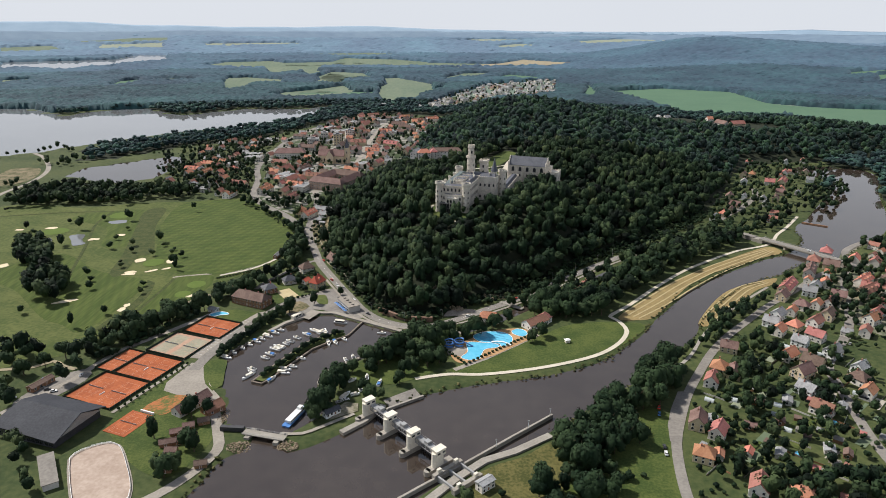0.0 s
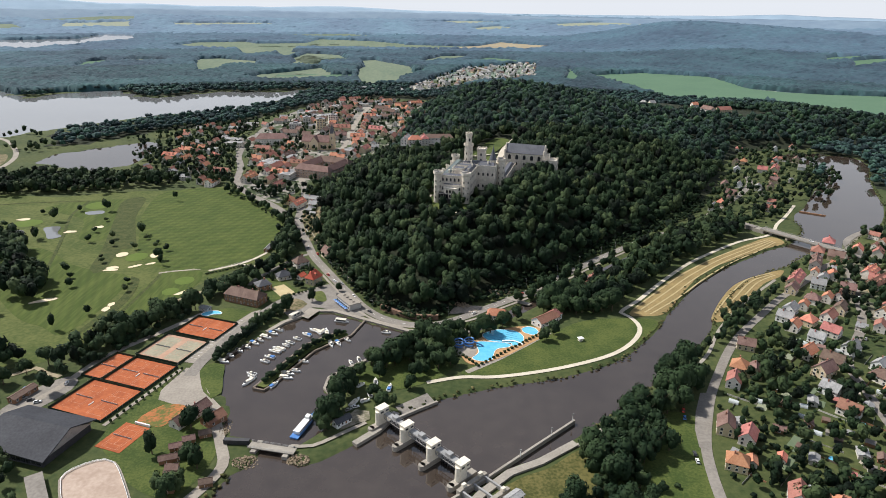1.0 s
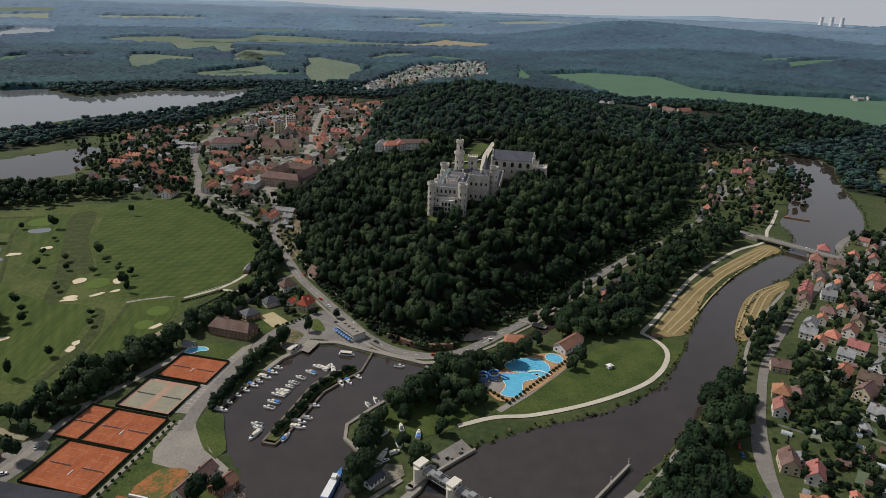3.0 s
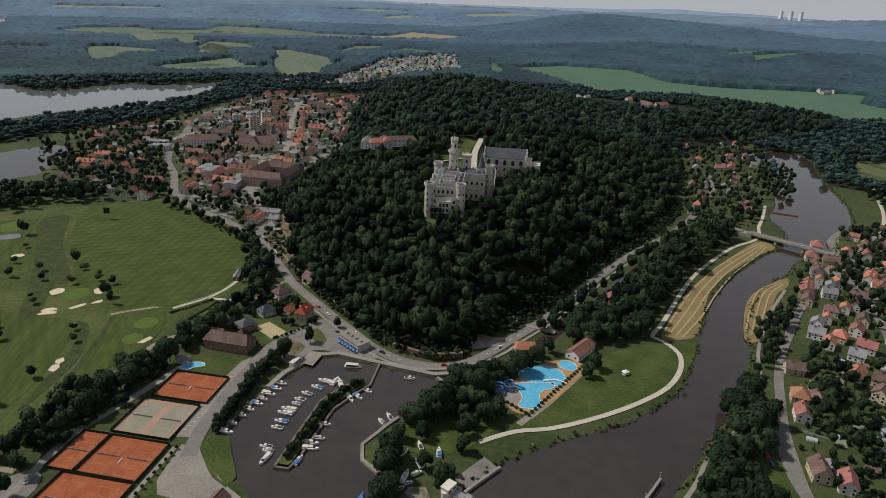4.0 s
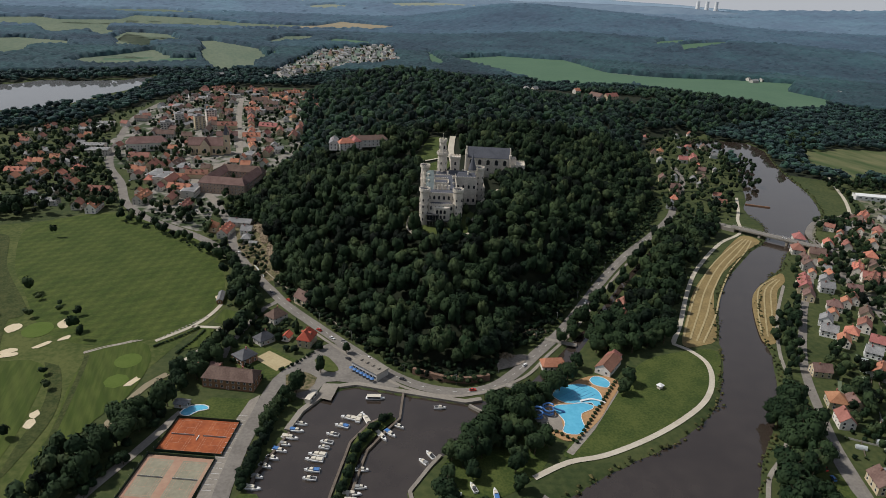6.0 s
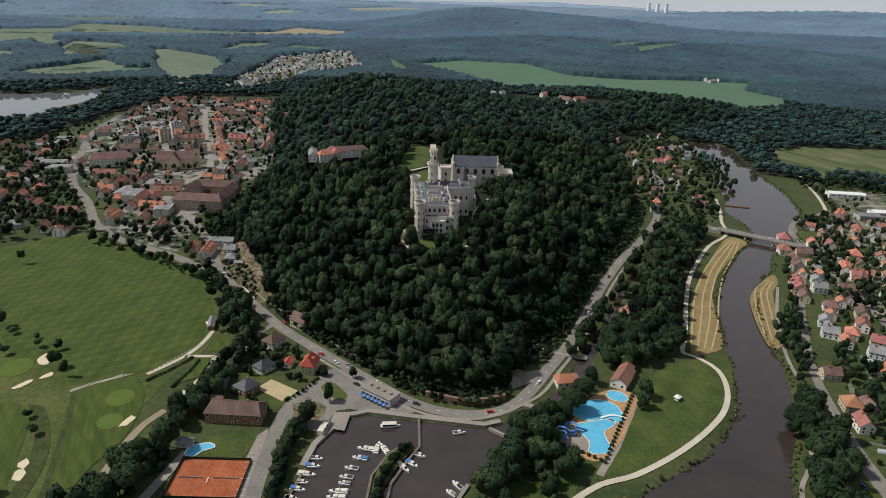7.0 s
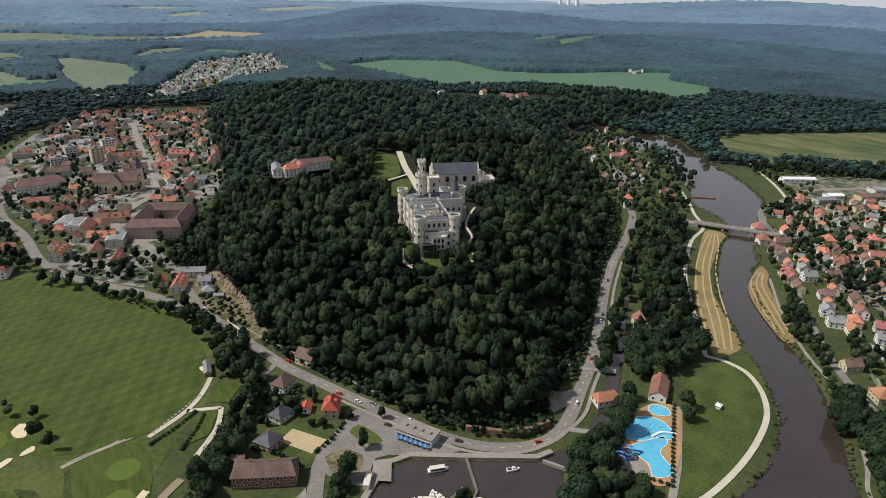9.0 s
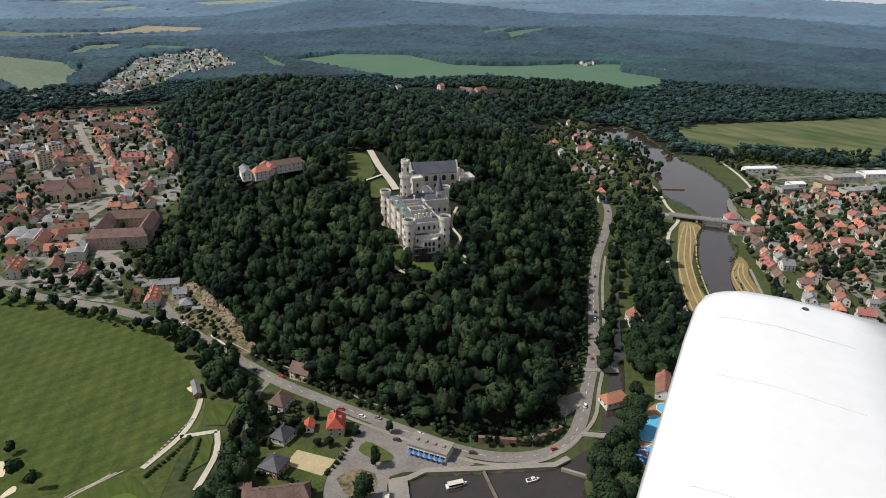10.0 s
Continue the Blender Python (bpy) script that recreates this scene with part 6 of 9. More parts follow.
def fill(poly, gap, turn, kinds, most, seed):
    x, y = jitter_grid(min(p[0] for p in poly), max(p[0] for p in poly), min(p[1] for p in poly), max(p[1] for p in poly), gap, seed)
    pick = list(zip(x, y))
    fill_rnd.shuffle(pick)
    for a, b in pick:
        if most <= 0:
            break
        A, B = np.array(a), np.array(b)
        if not inside(poly, A, B) or any((a - u) ** 2 + (b - v) ** 2 < 150 for u, v in HOMES) or any((a - u) ** 2 + (b - v) ** 2 < r * r for u, v, r in BIG) or any(dist(k, A, B, False) < 12 for k in KEEP_OFF):
            continue
        join_house(a, b, turn + fill_rnd.choice((0, 90, 0)) + fill_rnd.uniform(-5, 5), fill_rnd.choice(kinds), fill_rnd.uniform(0.82, 1.12) * (0.85 if a > 200 else 1.0))
        HOMES.append((a, b))
        most -= 1


fill([(-300, 1120), (-310, 1200), (-260, 1440), (-180, 1560), (40, 1500), (0, 1360), (-35, 1160), (-60, 1040), (-120, 1010), (-200, 1100)], 14, 80, ("r", "b", "bl", "g", "rl", "o", "f", "bl", "rl", "o"), 100, 41)
fill([(-250, 960), (-310, 1060), (-230, 1110), (-130, 1080), (-125, 960), (-200, 930)], 14, 75, ("r", "o", "o", "rl", "f"), 18, 42)
fill([(-400, 900), (-410, 1080), (-330, 1110), (-310, 900)], 20, 70, ("r", "o", "g", "b"), 16, 43)
fill([(400, 610), (470, 660), (600, 630), (760, 560), (700, 440), (560, 420), (440, 470), (380, 500)], 14, 40, ("r", "b", "o", "g", "r", "o"), 84, 44)
fill([(250, 440), (330, 560), (380, 590), (400, 520), (320, 440)], 14, 50, ("r", "b", "o", "g"), 20, 45)
fill([(-262, 850), (-290, 1000), (-240, 1000), (-205, 960), (-190, 860), (-205, 830), (-250, 845)], 15, 72, ("r", "o", "f", "rl", "o", "rl"), 13, 46)
fill([(330, 730), (380, 800), (440, 900), (520, 1040), (600, 1080), (560, 960), (470, 830), (390, 730)], 20, 60, ("r", "b", "g"), 7, 47)
fill([(-310, 1050), (-312, 1180), (-335, 1280), (-400, 1250), (-440, 1150), (-420, 1040), (-360, 1000)], 24, 75, ("r", "o", "f", "g", "o", "f"), 20, 48)
finish_joined("town_houses", "rows of small houses with red, brown and grey roofs")
# far town and hamlets
far_rnd = random.Random(8)
FT = np.array(FAR_TOWN, float)
spots = [(far_rnd.uniform(-60, 440), far_rnd.uniform(1700, 2620)) for _ in range(900)]
spots = [p for p in spots if inside(FT, np.array(p[0]), np.array(p[1]))][:190]
for x, y in spots:
    join_house(x, y, far_rnd.choice((20, 110, 35, 125)), far_rnd.choice(("g", "g", "b", "gl", "gl", "gh", "gh", "f")), far_rnd.uniform(0.8, 1.15))
for x, y, k in ((440, 1498, "gl"), (455, 1490, "gl"), (500, 1531, "g"), (437, 1518, "gl"), (515, 1520, "g"), (591, 1465, "oh"), (565, 1335, "bl"), (590, 1322, "ol"), (427, 1560, "r"), (1297, 1729, "g"), (1290, 1699, "gl"), (1330, 1714, "g"), (1358, 1471, "g"), (-161, 1772, "gl"), (-134, 1726, "gl"), (-60, 1734, "gl"), (-420, 2960, "gl"), (-390, 2990, "gl"), (-360, 2940, "gl")):
    join_house(x, y, far_rnd.choice((15, 105)), {"oh": "o", "ol": "rl"}.get(k, k), 1.3)
finish_joined("far_houses", "pale houses of the far town and hamlets")


def block_of_flats(x, y, turn, l, w, h, wall, label):
    e = thing("apartment_block", label, "apartment block", "apartment blocks", pose(x, y, max(hz(x, y), 0), 0, 0, turn))
    bm = bmesh.new()
    box(bm, -l / 2, l / 2, -w / 2, w / 2, -1, h)
    part("wall", bm, M[WALLS[wall][0]], e)
    bm = bmesh.new()
    box(bm, -l / 2 - 0.3, l / 2 + 0.3, -w / 2 - 0.3, w / 2 + 0.3, h, h + 0.5)
    box(bm, -l / 6, l / 6, -w / 4, w / 4, h + 0.5, h + 2.6)
    part("roof", bm, M["tile_g"], e)
    n, fl = (int(l / 4), int(h / 3)) if y < 1500 else (3, 3)
    for f in range(fl):
        for i in range(n):
            for side in (0,):
                part("window", WIN_BIG, None, e, m=pose(0, 0, 0, 0, 0, side) @ pose((i - (n - 1) / 2) * l / n, -w / 2 - 0.005, f * 3 + 0.9))
    return e


block_of_flats(-192, 1180, 12, 15, 12, 19, "y", "tall yellow panel block of flats in the town")
block_of_flats(-176, 1222, 12, 16, 12, 18, "c", "tall cream panel block of flats")
block_of_flats(-222, 1215, 12, 13, 12, 17, "g", "tall grey panel block of flats")
block_of_flats(-236, 1180, 5, 20, 13, 13, "g", "pale grey block with a flat roof")
for i in range(3):
    block_of_flats(-20 + 40 * i, 1800 + 44 * i, 40, 24, 11, 11, "c", "pale block of flats at the edge of the far town")

# ---- castle ----
def crenels(bm, pts, z, mw=0.9, mh=1.15, depth=0.5, closed=True):
    """A parapet with merlons along the outline pts."""
    n = len(pts)
    for i in range(n if closed else n - 1):
        a, b = Vector((*pts[i], 0)), Vector((*pts[(i + 1) % n], 0))
        L = (b - a).length
        d = (b - a) / L
        nn = Vector((-d.y, d.x, 0)) * depth
        k = max(1, int(L / (2 * mw)))
        s = L / (2 * k)

        def bar(u0, u1, z0, z1):
            p = [a + d * u0, a + d * u1, a + d * u1 + nn, a + d * u0 + nn]
            solid(bm, [(q.x, q.y, z0) for q in p], [(q.x, q.y, z1) for q in p])
        bar(0, L, z, z + 0.75)
        for j in range(k):
            bar(s * (2 * j + 0.5), s * (2 * j + 1.5), z + 0.75, z + mh)


def arch_window(w, h, name="window"):
    """A tall pointed window with a proud stone surround."""
    return framed(name, [(-w / 2, 0), (w / 2, 0), (w / 2, h * 0.72), (w * 0.28, h * 0.9), (0, h), (-w * 0.28, h * 0.9), (-w / 2, h * 0.72)], 0.28, 0.2, M["window"], M["stone"])


CWIN, CWIN_S, CWIN_XL = arch_window(1.8, 3.3), arch_window(1.1, 2.3), arch_window(3.4, 5.6)
castle = thing("castle", "pale limestone neo-gothic castle with crenellated towers on the hilltop", "castle", m=pose(-3.8, 631.6, CASTLE_Z, 0, 0, -16.5))


def wing(name, u0, u1, v0, v1, h, floors, roof=None, label="", spacing=4.2, base=-4, sides="fblr"):
    """A rectangular range with parapet, string courses, windows and, where given, a low slate roof."""
    bm = bmesh.new()
    box(bm, u0, u1, v0, v1, base, h)
    for z in [h / floors * i for i in range(1, floors + 1)]:
        box(bm, u0 - 0.2, u1 + 0.2, v0 - 0.2, v1 + 0.2, z - 0.35, z - 0.05)
    crenels(bm, [(u0 - 0.25, v0 - 0.25), (u1 + 0.25, v0 - 0.25), (u1 + 0.25, v1 + 0.25), (u0 - 0.25, v1 + 0.25)], h)
    w = part(name, bm, M["stone"], castle, label)
    if roof:
        bm = bmesh.new()
        rise = 3.2 if (u1 - u0) * (v1 - v0) > 300 else 1.0
        a = [(u0 + 0.8, v0 + 0.8, h + 0.1), (u1 - 0.8, v0 + 0.8, h + 0.1), (u1 - 0.8, v1 - 0.8, h + 0.1), (u0 + 0.8, v1 - 0.8, h + 0.1)]
        du, dv = (u1 - u0) * 0.3, (v1 - v0) * 0.12
        if (u1 - u0) > (v1 - v0):
            du, dv = (u1 - u0) * 0.12, (v1 - v0) * 0.3
        b = [(u0 + du, v0 + dv, h + rise), (u1 - du, v0 + dv, h + rise), (u1 - du, v1 - dv, h + rise), (u0 + du, v1 - dv, h + rise)]
        solid(bm, a, b)
        part("roof", bm, M[roof], w)
    fh = h / floors
    for f in range(floors):
        for s, x0, x1, turn in (("f", u0, u1, 0), ("b", u0, u1, 180), ("l", v0, v1, 270), ("r", v0, v1, 90)):
            if s not in sides:
                continue
            n = max(1, int((x1 - x0) / spacing))
            for i in range(n):
                c = x0 + (i + 0.5) * (x1 - x0) / n
                p = {"f": (c, v0 - 0.01), "b": (c, v1 + 0.01), "l": (u0 - 0.01, c), "r": (u1 + 0.01, c)}[s]
                part("window", CWIN, None, w, m=pose(p[0], p[1], f * fh + fh * 0.22, 0, 0, turn))
    return w


def round_tower(u, v, r, h, flare=1.0, n=16, label="round tower", top=3.0, wins=4, name="tower"):
    bm = bmesh.new()
    solid(bm, ring(u, v, r * 1.12, -5, n), ring(u, v, r, 3, n))
    solid(bm, ring(u, v, r, 3, n), ring(u, v, r * 0.96, h - top - 1, n))
    for z in (h * 0.3, h * 0.55):
        solid(bm, ring(u, v, r + 0.25, z, n), ring(u, v, r + 0.25, z + 0.35, n))
    solid(bm, ring(u, v, r * 0.96, h - top - 1, n), ring(u, v, r + flare, h - top, n))
    solid(bm, ring(u, v, r + flare, h - top, n), ring(u, v, r + flare, h - 1.6, n))
    crenels(bm, [(p[0], p[1]) for p in ring(u, v, r + flare, 0, n)], h - 1.6, 0.5, 1.15, 0.6)
    t = part(name, bm, M["stone"], castle, label)
    bm = bmesh.new()
    solid(bm, ring(u, v, r + flare - 0.7, h - 1.62, n), ring(u, v, r * 0.3, h - 1.1, n))
    part("roof", bm, M["dark_roof"], t)
    for f in range(wins):
        for a in range(0, 360, 60):
            t0 = radians(a + 15)
            rr_ = r * 1.0
            part("window", CWIN_S if f < wins - 1 else CWIN_S, None, t, m=pose(u + rr_ * math.cos(t0), v + rr_ * math.sin(t0), 3.5 + f * (h - 9) / wins, 0, 0, a + 15 + 90))
    return t


def square_tower(u0, u1, v0, v1, h, base=-4, label="", name="tower"):
    bm = bmesh.new()
    box(bm, u0, u1, v0, v1, base, h - 2)
    cu, cv = (u0 + u1) / 2, (v0 + v1) / 2
    solid(bm, [(u0, v0, h - 3), (u1, v0, h - 3), (u1, v1, h - 3), (u0, v1, h - 3)], [(u0 - 0.8, v0 - 0.8, h - 2), (u1 + 0.8, v0 - 0.8, h - 2), (u1 + 0.8, v1 + 0.8, h - 2), (u0 - 0.8, v1 + 0.8, h - 2)])
    box(bm, u0 - 0.8, u1 + 0.8, v0 - 0.8, v1 + 0.8, h - 2, h - 1.2)
    crenels(bm, [(u0 - 0.8, v0 - 0.8), (u1 + 0.8, v0 - 0.8), (u1 + 0.8, v1 + 0.8), (u0 - 0.8, v1 + 0.8)], h - 1.2, 0.7, 1.5)
    t = part(name, bm, M["stone"], castle, label)
    for z in (h - 8, h - 14, h - 20):
        if z > 2:
            for p, turn in (((cu, v0 - 0.01), 0), ((cu, v1 + 0.01), 180), ((u0 - 0.01, cv), 270), ((u1 + 0.01, cv), 90)):
                part("window", CWIN, None, t, m=pose(p[0], p[1], z, 0, 0, turn))
    return t


# front range, set back above a lower terrace storey
wing("front_range", 2, 25.5, 3, 15, 24.5, 4, "slate", sides="f", spacing=3.7)
wing("terrace_range", 4, 23.5, -2.5, 3, 17, 3, "slate", sides="f", spacing=3.2)
bm = bmesh.new()
solid(bm, [(6, -2.5, -4), (21, -2.5, -4), (18, -6, -4), (9, -6, -4)], [(6, -2.5, 15), (21, -2.5, 15), (18, -6, 15), (9, -6, 15)])
solid(bm, [(5.7, -2.5, 14.6), (21.3, -2.5, 14.6), (18.3, -6.4, 14.6), (8.7, -6.4, 14.6)], [(5.7, -2.5, 15.4), (21.3, -2.5, 15.4), (18.3, -6.4, 15.4), (8.7, -6.4, 15.4)])
bay = part("bay", bm, M["stone"], castle, "angled limestone bay with rows of windows")
for z in (1, 6, 10.5):
    for u in (10.5, 13.5, 16.5):
        part("window", CWIN, None, bay, m=pose(u, -6.02, z))
wing("west_range", 0, 11, 6, 74, 23.5, 3, "copper", sides="l", spacing=4.0)
wing("east_range", 17, 27, 6, 60, 23.0, 3, "slate", sides="r", spacing=4.2)
wing("middle_range", 8, 20, 24, 34, 27, 2, "slate", sides="fb", base=10)
wing("middle_range", 8, 22, 46, 56, 25, 2, "slate", sides="fb", base=10)
wing("north_range", 8, 44, 60, 72, 23.5, 3, "slate", sides="fbr", spacing=4.4)
wing("chapel_range", 27, 46, 52, 68, 24.5, 2, "slate", sides="frb", spacing=4.4)
round_tower(0, 0, 3.9, 30.6, 0.7, label="round crenellated corner tower")
round_tower(27, 1.5, 3.9, 30.5, 0.7, label="round crenellated corner tower")
round_tower(0, 73.7, 3.9, 30.4, 0.7, label="round crenellated corner tower")
round_tower(49, 70, 4.2, 31, 0.7, label="round crenellated corner tower")
# main tower: broad octagon, then a slimmer one on top
tw = round_tower(15, 67.3, 4.4, 44.5, 0.9, 8, "tall octagonal castle keep tower", 3.0, 6)
bm = bmesh.new()
solid(bm, ring(15, 67.3, 3.2, 42, 8), ring(15, 67.3, 3.1, 52, 8))
solid(bm, ring(15, 67.3, 3.1, 51.6, 8), ring(15, 67.3, 3.7, 52.6, 8))
solid(bm, ring(15, 67.3, 3.7, 52.6, 8), ring(15, 67.3, 3.7, 53.6, 8))
crenels(bm, [(p[0], p[1]) for p in ring(15, 67.3, 3.7, 0, 8)], 53.6, 0.6, 1.9)
tube(bm, (15, 67.3, 53), (15, 67.3, 60), 0.12)
part("lantern", bm, M["stone"], tw, "slim crenellated upper stage")
for a in range(0, 360, 90):
    t0 = radians(a + 22.5)
    part("window", CWIN, None, tw, m=pose(15 + 2.95 * math.cos(t0), 67.3 + 2.95 * math.sin(t0), 46.5, 0, 0, a + 112.5))
square_tower(23, 31, 74, 82, 38, label="square crenellated tower")
# slate-coned stair tower
bm = bmesh.new()
solid(bm, ring(41.9, 61.8, 3.3, -4, 12), ring(41.9, 61.8, 3.2, 30, 12))
solid(bm, ring(41.9, 61.8, 3.7, 29.4, 12), ring(41.9, 61.8, 3.7, 30.2, 12))
cone = part("tower", bm, M["stone"], castle, "round stair tower with slate cone")
bm = bmesh.new()
solid(bm, ring(41.9, 61.8, 4.0, 30.0, 12), ring(41.9, 61.8, 1.9, 36.5, 12))
solid(bm, ring(41.9, 61.8, 1.9, 36.4, 12), ring(41.9, 61.8, 0.2, 43.4, 12))
tube(bm, (41.9, 61.8, 43), (41.9, 61.8, 46), 0.1)
part("roof", bm, M["slate"], cone, "tall dark slate cone")
for z in (8, 15, 22):
    for a in range(0, 360, 60):
        part("window", CWIN_S, None, cone, m=pose(41.9 + 3.24 * math.cos(radians(a)), 61.8 + 3.24 * math.sin(radians(a)), z, 0, 0, a + 90))
# chimneys and turrets on the roofs
for u, v, z in ((8, 12, 24.5), (11, 13, 24.5), (14, 13, 24.5), (17, 13, 24.5), (20, 12, 24.5), (3, 30, 24), (3, 48, 24), (24, 26, 23.5), (24, 44, 23.5), (20, 58, 24), (34, 66, 24), (38, 56, 25)):
    bm = bmesh.new()
    solid(bm, ring(u, v, 0.8, z - 1, 8), ring(u, v, 0.65, z + 4.2, 8))
    solid(bm, ring(u, v, 0.95, z + 4.0, 8), ring(u, v, 0.95, z + 4.6, 8))
    part("chimney", bm, M["stone"], castle)
# bartizans along the west range
for v in (22, 38, 56):
    bm = bmesh.new()
    solid(bm, ring(-0.4, v, 1.4, 3, 8), ring(-0.4, v, 1.4, 26, 8))
    crenels(bm, [(p[0], p[1]) for p in ring(-0.4, v, 1.6, 0, 8)], 26, 0.4, 1.2, 0.4)
    part("turret", bm, M["stone"], castle)
# iron and glass veranda at the front
bm = bmesh.new()
for i in range(9):
    u = 2.5 + i * 2.35
    tube(bm, (u, -7.5, -3), (u, -7.5, 9.5 if u < 12 else 4.5), 0.14)
    tube(bm, (u, -7.5, 4.5), (u, -3, 4.5), 0.1)
    if u < 12:
        tube(bm, (u, -7.5, 9.5), (u, -3, 9.9), 0.1)
box(bm, 2, 22, -7.8, -2.5, 4.3, 4.6)
box(bm, 2, 12, -7.8, -2.5, 9.4, 9.7)
for z in (5.5, 1.0, 10.5):
    tube(bm, (2.2, -7.6, z), (12 if z > 9 else 21.5, -7.6, z), 0.08)
veranda = part("veranda", bm, M["dark"], castle, "dark cast-iron veranda with slim columns")
for i in range(8):
    u = 2.5 + i * 2.35
    for z0, z1 in ((-2.6, 4.1), (5.0, 9.2)):
        if z0 > 0 and u > 11:
            continue
        bm = bmesh.new()
        box(bm, u + 0.2, u + 2.15, -6.9, -6.8, z0, z1)
        part("pane", bm, M["window"], veranda)
bm = bmesh.new()
box(bm, -9, 33, -13, -6, -3.6, -3.0)
box(bm, -9, 33, -13.4, -13, -7, -2.2)
part("terrace", bm, M["path"], castle, "pale gravel terrace with a low wall")
# low link range towards the riding hall
wing("link_range", 46, 55, 70, 138, 9.5, 1, "slate", sides="lr", spacing=4.0)

riding = thing("riding_hall", "long limestone riding hall with arched windows and slate roof", "castle hall", m=pose(-3.8, 631.6, CASTLE_Z, 0, 0, -19.5))


def hall():
    u0, u1, v0, v1, h, rise = 34, 78.5, 146, 162, 20.5, 9.0
    bm = bmesh.new()
    box(bm, u0, u1, v0, v1, -4, h)
    box(bm, u0 - 0.3, u1 + 0.3, v0 - 0.3, v1 + 0.3, h - 0.8, h)
    box(bm, u0 - 0.2, u1 + 0.2, v0 - 0.2, v1 + 0.2, 11.6, 12.0)
    for u in (u0, u1):
        vm = (v0 + v1) / 2
        s = 9
        for i in range(s):          # crenellated gable in steps
            a = i / s
            d = (v1 - v0) / 2 * (1 - a)
            box(bm, u - 0.6, u + 0.6, vm - d - 0.5, vm + d + 0.5, h + rise * a, h + rise * (a + 1 / s) + (1.0 if i % 2 else 0.4))
        for v in (v0, v1):
            solid(bm, ring(u, v, 1.3, -4, 8), ring(u, v, 1.2, h + 3, 8))
            solid(bm, ring(u, v, 1.5, h + 3, 8), ring(u, v, 1.5, h + 4, 8))
    w = part("wall", bm, M["stone"], riding)
    for i in range(6):
        u = u0 + 1 + i * (u1 - u0 - 2) / 5
        bm = bmesh.new()
        box(bm, u - 0.5, u + 0.5, v0 - 1.1, v0, -4, h - 2)
        part("buttress", bm, M["stone"], w)
    bm = bmesh.new()
    vm = (v0 + v1) / 2
    for v in (v0 - 0.6, v1 + 0.6):
        lo = [(u0 + 0.6, v, h - 0.3), (u1 - 0.6, v, h - 0.3), (u1 - 0.6, vm, h + rise), (u0 + 0.6, vm, h + rise)]
        solid(bm, lo, [(a, b, c + 0.35) for a, b, c in lo])
    part("roof", bm, M["slate"], riding, "steep blue-grey slate roof")
    for i in range(5):
        u = u0 + 1 + (i + 0.5) * (u1 - u0 - 2) / 5
        part("window", CWIN_XL, None, riding, m=pose(u, v0 - 0.01, 13.2))
        part("window", CWIN, None, riding, m=pose(u, v0 - 0.01, 7.0))
    # end block
    bm = bmesh.new()
    box(bm, u1 + 0.6, u1 + 15, v0 - 5, v1 - 4, -6, 15)
    crenels(bm, [(u1 + 0.6, v0 - 5.2), (u1 + 15.2, v0 - 5.2), (u1 + 15.2, v1 - 3.8), (u1 + 0.6, v1 - 3.8)], 15, 0.9, 1.6)
    box(bm, u1 + 0.6, u1 + 6, v0 - 1, v1 - 8, 15, 20)
    crenels(bm, [(u1 + 0.6, v0 - 1), (u1 + 6, v0 - 1), (u1 + 6, v1 - 8), (u1 + 0.6, v1 - 8)], 20, 0.9, 1.5)
    eb = part("end_block", bm, M["stone"], riding, "crenellated block at the hall's end")
    for z in (1.5, 8):
        for i in range(3):
            part("window", CWIN, None, eb, m=pose(u1 + 3 + i * 4.6, v0 - 5.01, z))
            part("window", CWIN, None, eb, m=pose(u1 + 15.01, v0 - 2 + i * 5, z, 0, 0, 90))


hall()
for w_, l_, h_, rise_, rf, hip_, n_, lab_, x_, y_, a_ in ((12, 44, 7.5, 4.0, "b", 0.6, (9, 3), "long pale estate house with a brown roof in the wood", 2, 888, 4), (10, 17, 8, 4.6, "o", 0.9, (4, 2), "pale corner house with a bright orange hipped roof", -26, 872, 4),
                                                  (10, 22, 8, 3.6, "r", 0.6, (5, 2), "pale estate side range with a red-brown roof", -14, 884, 94), (9, 26, 7, 3.0, "g", 0, (5, 2), "pale estate outbuilding with a grey roof", -38, 884, 78)):
    rl = house(w_, l_, h_, rise_, rf, "c", hip_, n_, 0, 2, name="estate_house", label=lab_, cat="house")
    rl.matrix_basis = pose(x_, y_, 47, 0, 0, a_)
# ---- monastery, church and other large town buildings ----
mon = thing("monastery", "large four-winged monastery with dark brown roofs", "monastery", m=pose(-150, 903, 1, 0, 0, -24))


